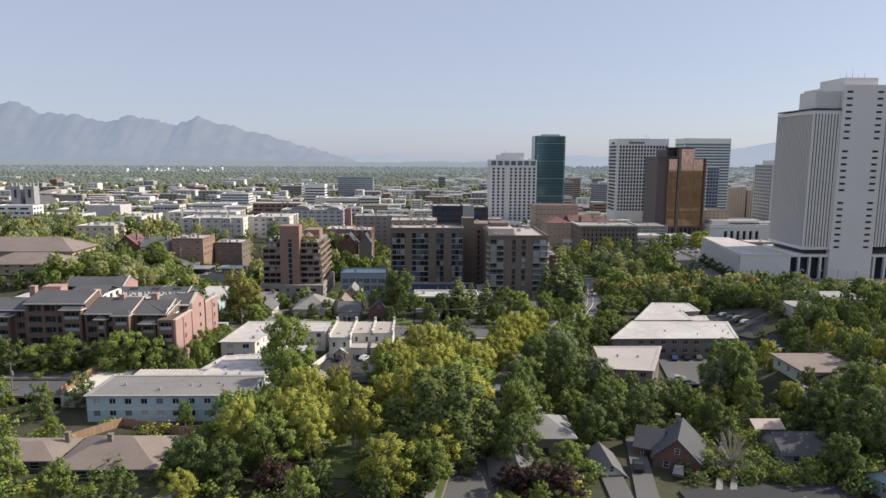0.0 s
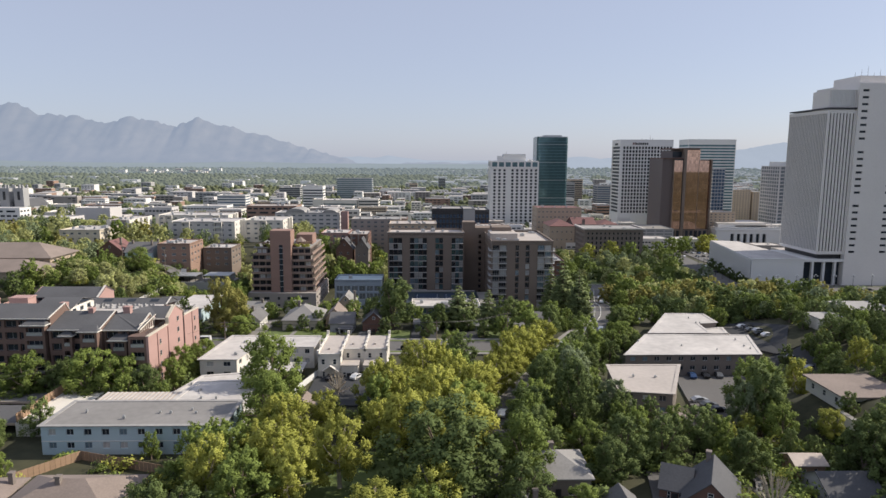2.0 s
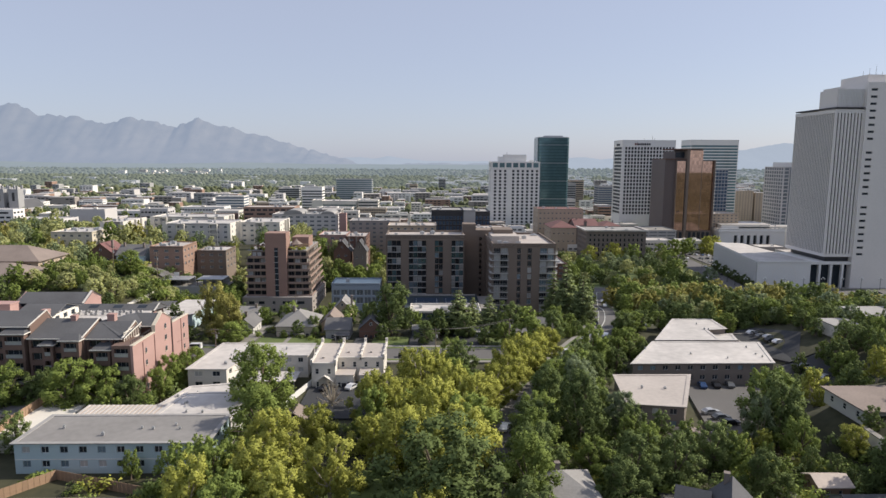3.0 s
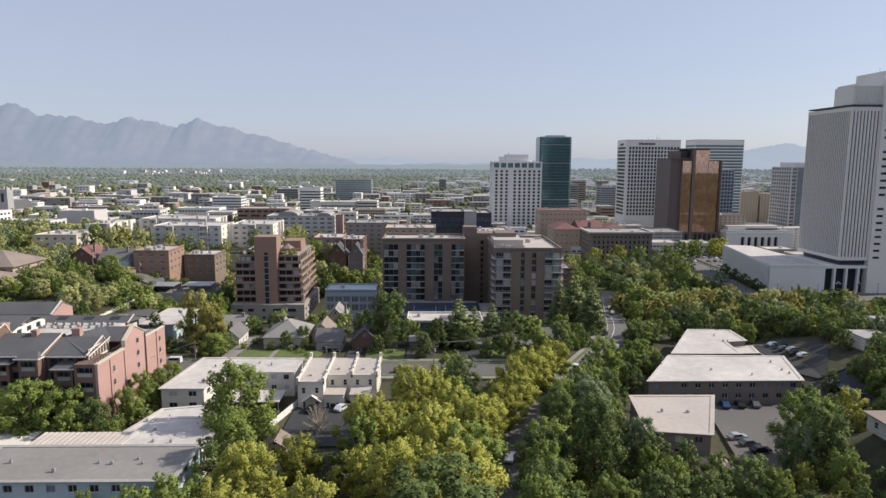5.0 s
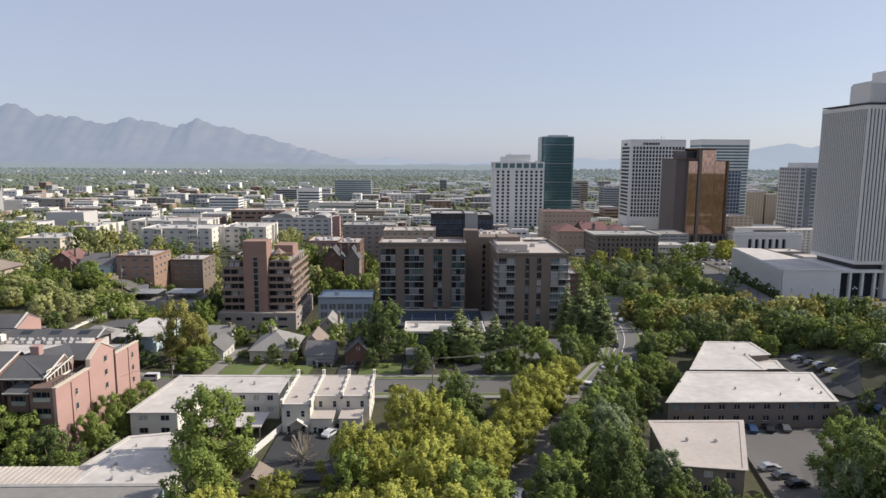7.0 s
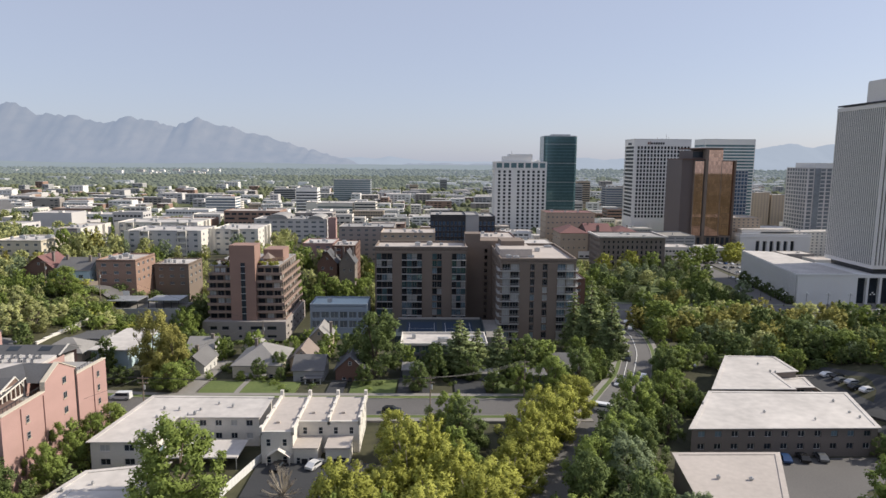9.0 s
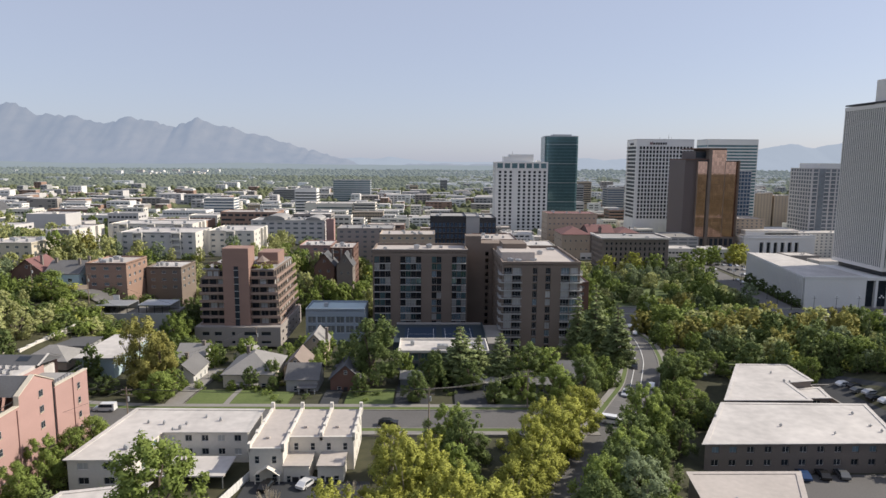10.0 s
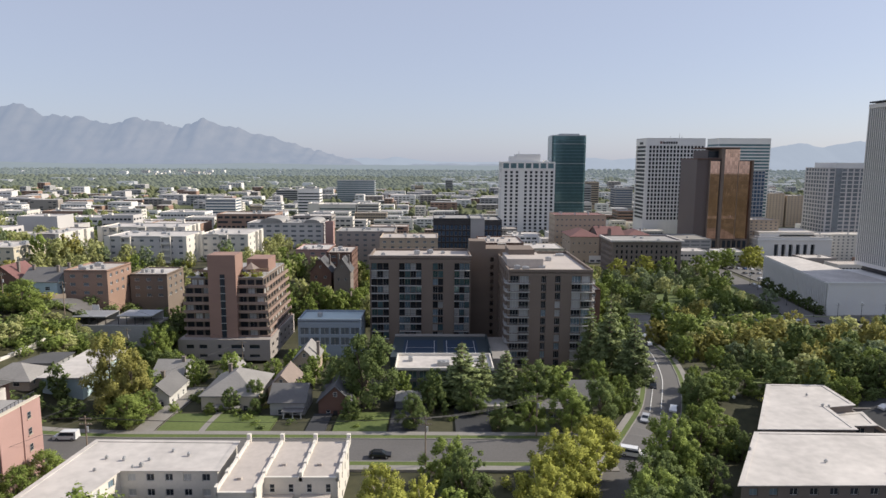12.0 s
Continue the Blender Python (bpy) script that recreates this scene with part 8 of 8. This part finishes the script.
# ---- cars ----
def car_proto(paint, van=False):
    root = thing("car", "parked car at the kerb", "car", 0, 0, -900)
    L, W = (4.9, 1.95) if van else (4.5, 1.8)
    if van:
        side = [(0, 0.35), (L, 0.35), (L, 0.95), (L - 0.9, 1.05), (L - 1.5, 1.95), (0.05, 2.0)]
        glass = [(0.4, 1.15), (L - 1.15, 1.15), (L - 1.58, 1.82), (0.45, 1.82)]
    else:
        side = [(0, 0.35), (L, 0.35), (L, 0.72), (L - 1.1, 0.88), (L - 1.9, 1.4), (1.0, 1.42), (0.25, 0.95), (0, 0.85)]
        glass = [(0.55, 0.95), (L - 1.3, 0.93), (L - 1.93, 1.33), (1.05, 1.35)]
    def slab(poly, w, taper):
        g, n = Geo(), len(poly)
        top = max(z for x, z in poly)
        g.v = [(x, s * w / 2 * (1 - taper * max(0, z - 0.9) / (top - 0.4)), z) for s in (-1, 1) for x, z in poly]
        g.f = [tuple(range(n)), tuple(range(2 * n - 1, n - 1, -1))] + [(i, n + i, n + (i + 1) % n, (i + 1) % n) for i in range(n)]
        g.m = [0] * (n + 2)
        return g
    part("body", slab(side, W, 0.25), paint, root)
    part("side_glass", slab(glass, W + 0.03, 0.25), M["glass"], root)
    ws = Geo()
    a, b = side[3], side[4]
    ws.face([(a[0] - 0.1, -W * 0.4, a[1] + 0.07), (a[0] - 0.1, W * 0.4, a[1] + 0.07), (b[0] + 0.06, W * 0.36, b[1] - 0.02), (b[0] + 0.06, -W * 0.36, b[1] - 0.02)])
    part("windscreen", ws, M["glass"], root)
    wh = Geo().tube((0, -0.11, 0), (0, 0.11, 0), 0.33, 0.33, 14).tube((0, -0.13, 0), (0, 0.13, 0), 0.19, 0.19, 10, 1).mesh("wheel", [M["tyre"], M["metal_grey"]])
    for x in (0.85, L - 0.9):
        for y in (-W / 2 + 0.08, W / 2 - 0.08):
            part("wheel", wh, None, root, at=pose(x, y, 0.33))
    return root


CARS = [car_proto(p) for p in CAR_PAINT] + [car_proto(CAR_PAINT[0], True)]
CAR_WORDS = ("white", "silver", "black", "grey", "red", "dark blue", "white van-shaped")


def park(i, x, y, turn, lift=0.4, words="parked at the kerb"):
    c = copy_thing(CARS[i], pose(x, y, gz(x, y) + lift, 0, 0, turn))
    tagged(c, f"{CAR_WORDS[i]} car {words}")
    return c


def along_street(pts, s0, s1, step, side, seed, share=0.7, half=3.8):
    """Cars parked along one side of a street between two distances from its start."""
    r = random.Random(seed)
    line = along(pts, 1.0)
    s = 0.0
    nxt = s0
    for (p, o), (q, _) in zip(line, line[1:]):
        s += (q - p).length
        if nxt <= s <= s1:
            nxt = s + step
            if r.random() < share:
                d = q - p
                c = p + o * side * (half - 1.15)
                park(r.choice((0, 0, 1, 2, 3, 3, 1, 0, 2, 5)), c.x, c.y, math.degrees(math.atan2(d.y, d.x)) + (0 if side > 0 else 180))


along_street(DIAGONAL, 150, 330, 6.5, 1, 3, 0.13)
along_street(DIAGONAL, 150, 330, 6.5, -1, 4, 0.1)
park(0, 18.2, 158.5, 72, words="driving on a tree-lined street")
park(2, -7.5, 216.2, 0)
park(6, -70.5, 224.2, 180, words="parked on the avenue under a tree")
along_street(TEMPLE, 70, 340, 9, 1, 7, 0.3, 8)
along_street(MAIN, 10, 230, 8, 1, 11, 0.45, 7.5)
along_street(MAIN, 20, 230, 10, -1, 12, 0.35, 7.5)
park(0, -19.5, 186.5, 62, words="parked on a dark yard")
park(2, -26, 185.5, 80, words="parked on a dark yard")
for k, (i, x, y) in enumerate(((1, 70.5, 176), (3, 71.5, 172.6), (2, 72.3, 169.2), (2, 82.5, 194), (3, 86.5, 194.2), (5, 78.5, 193.8))):
    park(i, x, y, 10 if k < 3 else 80, words="parked in the yard of the flats")
for i in range(6):
    park((0, 2, 3, 1, 2, 0)[i], 113.5 + (i % 2), 240 - i * 3.0, 8, words="parked beside the flats")
for k, (i, y) in enumerate(((1, 203), (5, 199.6), (0, 196.4), (1, 193.2))):
    park(i, 110.5, y, 20, words="parked in the lane beside the flats")
park(6, 44, 217.5, -20, words="turning at the street corner")

# ---- yards, lawns and drives ----
pad("yard", "dark asphalt yard in front of the townhouses", [(-30, 168), (-7, 168), (-7, 190), (-30, 190)], 0.42, M["asphalt_dark"], "yard")
pad("parking_lot", "pale asphalt parking yard between the flats", [(66, 158), (78, 158), (100, 197), (74, 197)], 0.42, M["asphalt"], "parking lot")
pad("lawn", "green lawn under the grove of tall trees", [(-22, 110), (2, 110), (2, 140), (-22, 140)], 0.3, M["lawn"], "lawn")
pad("parking_lot", "dark asphalt lane beside the flats", [(104, 186), (118, 186), (119, 208), (106, 208)], 0.42, M["asphalt_dark"], "parking lot")
pad("parking_lot", "grey asphalt lot beside the park", [(106, 222), (112, 206), (124, 226), (118, 246), (106, 246)], 0.42, M["asphalt_dark"], "parking lot")
lot_wall = thing("parapet_wall", "low brick parapet round a raised parking deck", "wall", 107, 226, gz(107, 236) - 1.0)
part("wall", Geo().box(0, 0.35, 0, 16, 0, 2.2).box(0.35, 9, 15.65, 16, 0, 2.2), M["brick_grey"], lot_wall)
part("coping", Geo().box(-0.05, 0.4, 0, 15.6, 2.2, 2.3).box(-0.05, 9, 15.6, 16.05, 2.2, 2.3), M["concrete"], lot_wall)
pad("driveway", "dark asphalt driveway between lawns", [(-4.5, 227), (4, 227), (4, 250), (-4.5, 250)], 0.45, M["asphalt_dark"], "driveway")
pad("driveway", "dark asphalt driveway beside a bungalow", [(-23, 227), (-18.6, 227), (-18.6, 240), (-23, 240)], 0.45, M["asphalt_dark"], "driveway")
pad("driveway", "pale concrete drive between houses", [(-61, 227), (-56.5, 227), (-56.5, 262), (-61, 262)], 0.45, M["concrete"], "driveway")
pad("lawn", "mown green front lawn", [(-56, 227), (-46.6, 227), (-46.6, 240), (-56, 240)], 0.42, M["lawn"], "lawn")
pad("lawn", "mown green front lawn", [(-45.2, 227), (-31, 227), (-31, 238), (-45.2, 240)], 0.42, M["lawn"], "lawn")
pad("garden_path", "pale concrete garden path", [(-46.6, 227), (-45.2, 227), (-45.2, 241), (-46.6, 241)], 0.46, M["concrete"], "path")
pad("lawn", "shaded green lawn beside a driveway", [(-17, 227), (-5, 227), (-5, 241), (-17, 241)], 0.42, M["lawn"], "lawn")
pad("lawn", "green lawn in front of low flats", [(21, 227), (32, 227), (32, 240), (21, 240)], 0.42, M["lawn"], "lawn")
pad("driveway", "dark asphalt driveway to a basement garage", [(10.5, 227), (18.5, 227), (18.5, 258), (10.5, 258)], 0.45, M["asphalt_dark"], "driveway")
pad("parking_lot", "grey asphalt lot with parked cars downtown", [(222, 515), (300, 515), (300, 612), (226, 612)], 0.4, M["asphalt"], "parking lot")
for i in range(24):
    park((0, 1, 3, 2, 0, 3, 5)[i * 5 % 7], 228 + (i % 8) * 5.2, 520 + (i // 8) * 22, 90, words="parked in a downtown lot")
pad("parking_lot", "grey asphalt forecourt of a columned hall", [(302, 515), (350, 515), (350, 612), (302, 612)], 0.4, M["asphalt"], "parking lot")
pad("lawn", "green park lawn with tree shade", [(96, 268), (210, 268), (210, 376), (104, 376)], 0.3, M["lawn"], "lawn")
pad("lawn", "green bank beside the curving street", [(56, 250), (66, 264), (72, 285), (60, 290)], 0.42, M["lawn"], "lawn")
pad("lane", "pale concrete lane beside carports", [(-136, 291), (-118, 292), (-118, 295), (-136, 294)], 0.4, M["concrete"], "lane")
pad("yard", "pale concrete yard behind the brick block", [(-132, 300), (-108, 300), (-108, 317), (-132, 317)], 0.4, M["asphalt"], "yard")
pad("plaza", "pale stone plaza in front of the tower", [(214, 406), (330, 406), (330, 445), (222, 445)], 0.5, M["concrete"], "plaza")
for dx in (0, 2.6):
    pad("garden_path", "pale concrete wheel track up the slope", [(50.5 + dx, 104), (51.7 + dx, 104), (65.2 + dx, 131), (64.0 + dx, 131)], 0.42, M["concrete"], "path")
pad("lawn", "green lawn with trees before the civic building", [(66, 415), (186, 415), (196, 440), (200, 530), (70, 530)], 0.3, M["lawn"], "lawn")
# the dark asphalt colour stands in for shade lying on this alley
pad("alley", "grey alley across the slope, darkened as in shade", [(44, 95), (74, 97), (73, 107), (44, 104)], 0.38, M["asphalt_dark"], "alley")
pad("driveway", "grey asphalt drive beside a gabled house", [(35, 98), (39, 98), (46, 130), (42.6, 130)], 0.42, M["asphalt"], "driveway")
pad("driveway", "grey asphalt drive to a small garage", [(31, 97), (35, 97), (36, 110), (32, 110)], 0.42, M["asphalt"], "driveway")
pad("driveway", "pale concrete drive below a brown-roofed house", [(-53, 92), (-45, 92), (-38, 107), (-42, 109)], 0.42, M["concrete"], "driveway")
park(2, 39.2, 110.5, 76, words="parked on a drive beside a house")
park(3, 45.6, 108.5, 64, words="parked on a drive beside a house")


# ---- poles and cables ----
def pole(x, y, h, arms=1, turn=0):
    z = gz(x, y)
    root = thing("utility_pole", "weathered wooden utility pole with crossarms", "utility pole", x, y, z - 0.3, turn)
    part("post", Geo().tube((0, 0, 0), (0, 0, h), 0.17, 0.11, 8), M["wood_pole"], root)
    for k in range(arms):
        part("crossarm", Geo().box(-1.2, 1.2, -0.06, 0.06, h - 0.7 - k * 1.1, h - 0.55 - k * 1.1), M["wood_pole"], root)
        for a in (-1.1, -0.6, 0.6, 1.1):
            part("insulator", Geo().tube((a, 0, h - 0.55 - k * 1.1), (a, 0, h - 0.35 - k * 1.1), 0.05, 0.04, 6), M["metal_grey"], root)
    part("transformer", Geo().tube((0.32, 0, h - 3.2), (0.32, 0, h - 2.2), 0.24, 0.24, 10), M["metal_grey"], root)
    return Vector((x, y, z - 0.3 + h - 0.35))


def cable(a, b, sag, spread_x=0.0):
    g = Geo()
    n = 12
    pts = [a.lerp(b, i / n) + Vector((spread_x, 0, -sag * 4 * (i / n) * (1 - i / n))) for i in range(n + 1)]
    w = ((0.03, 0, 0), (0, 0, 0.03), (-0.03, 0, 0), (0, 0, -0.03))
    if abs(b.x - a.x) > abs(b.y - a.y):
        w = ((0, 0.03, 0), (0, 0, 0.03), (0, -0.03, 0), (0, 0, -0.03))
    g.v = [tuple(p + Vector(c)) for p in pts for c in w]
    g.f = [(i * 4 + j, i * 4 + (j + 1) % 4, i * 4 + 4 + (j + 1) % 4, i * 4 + 4 + j) for i in range(n) for j in range(4)]
    g.m = [0] * len(g.f)
    tagged(new("power_cable", g.mesh("power_cable", M["cable"])), "thin black overhead cable between poles", "cable", "overhead cables")


tops = [pole(x, 212.4, 11.0, 2) for x in (-62, 4)]
side = [pole(x, y, 10.5, 2) for x, y in ((28, 226), (-150, 212))]
for p, q in ((tops[0], tops[1]), (side[1], tops[0]), (tops[1], side[0])):
    for k in (-1.1, -0.5, 0.6, 1.1):
        cable(p, q, 1.0, k)
far_poles = [pole(x, y, 11, 1) for x, y in ((-100, 152), (-52, 280), (-113.5, 296), (-129.3, 291), (-92, 292))]
for p, q in zip(far_poles, far_poles[1:]):
    cable(p, q, 1.2)
cable(far_poles[0], tops[0], 1.5)


# lamp standards with pale globes along the plaza
def plaza_lamp(x, y):
    lamp = thing("street_lamp", "tall dark lamp standard with pale globes", "street lamp", x, y, gz(x, y) + 0.3, group="lamps along the plaza")
    part("base", Geo().tube((0, 0, 0), (0, 0, 0.8), 0.3, 0.22, 8), M["metal_dark"], lamp)
    part("pole", Geo().tube((0, 0, 0.8), (0, 0, 7.2), 0.12, 0.08, 8), M["metal_dark"], lamp)
    part("crossarm", Geo().tube((-1.0, 0, 6.3), (1.0, 0, 6.3), 0.06, 0.06, 6), M["metal_dark"], lamp)
    for dx, z in ((-1.0, 6.35), (1.0, 6.35), (0, 7.2)):
        globe = Geo()
        for k in range(6):
            a, b = math.pi * k / 6, math.pi * (k + 1) / 6
            globe.tube((dx, 0, z + 0.4 - 0.4 * math.cos(a)), (dx, 0, z + 0.4 - 0.4 * math.cos(b)), 0.4 * math.sin(a) + 0.01, 0.4 * math.sin(b) + 0.01, 8)
        part("globe", globe, M["paint_white"], lamp, "pale round glass globe")


for i in range(8):
    plaza_lamp(196 + i * 12, 405.5)
for i in range(6):
    plaza_lamp(198.5 + i * 2.2, 424 + i * 15)


# ---- undergrowth ----
def undergrowth():
    """Shrubs, hedges and ivy between the houses, one object."""
    r = np.random.RandomState(31)
    flats = [(a - 0.6, b + 0.6, c - 0.6, d + 0.6) for a, b, c, d in FOOT] + PADS
    base = [leaf_cloud([(q[0], q[1], q[2] * 0.5 + 0.4, 0.45 + 0.3 * q[3], 0.9) for q in r.rand(7, 4) * 2 - (1, 1, 0, 0)], 210, 0.18, 70 + i) for i in range(5)]
    V, N, K = [], [], []
    for n, x0, x1, y0, y1, s0, s1 in ((520, -135, 130, 92, 212, 1.0, 2.2), (150, -130, -36, 94, 128, 1.2, 2.4), (260, -200, 62, 228, 300, 0.7, 1.5), (170, 50, 135, 160, 262, 1.0, 2.2), (300, 28, 100, 96, 140, 1.0, 2.2), (90, -62, 12, 92, 175, 1.0, 2.0), (420, -215, -84, 262, 345, 1.2, 3.0), (120, -245, -104, 345, 415, 1.2, 2.6), (60, -75, -40, 395, 440, 1.2, 2.4)):
        for i in range(n):
            x, y = r.uniform(x0, x1), r.uniform(y0, y1)
            if any(a < x < b and c < y < d for a, b, c, d in flats) or near_line(x, y, DIAGONAL, 5.8) or near_line(x, y, AVENUE, 9.5):
                continue
            v, f, nv = base[r.randint(5)]
            s = r.uniform(s0, s1)
            w = r.uniform(0, 6.28)
            rot = np.array(((math.cos(w), -math.sin(w), 0), (math.sin(w), math.cos(w), 0), (0, 0, 1)))
            V.append(v @ rot.T * (s, s, s * r.uniform(0.6, 1.0)) + (x, y, gz(x, y) + 0.1))
            N.append(nv @ rot.T)
            K.append(np.full(len(v) // 3, r.choice(3, p=(0.5, 0.35, 0.15)), dtype=np.int32))
    v = np.concatenate(V)
    me = cloud_mesh("undergrowth", v, np.arange(len(v)).reshape(-1, 3), M["leaf_dark"], np.concatenate(N))
    for m in ("leaf_green", "leaf_yellow"):
        me.materials.append(M[m])
    me.polygons.foreach_set("material_index", np.concatenate(K))
    tagged(new("undergrowth", me), "green shrubs and hedges between the houses", "shrubs", kind="stuff")


undergrowth()
for c in CARS:
    for o in (*c.children_recursive, c):
        bpy.data.objects.remove(o)
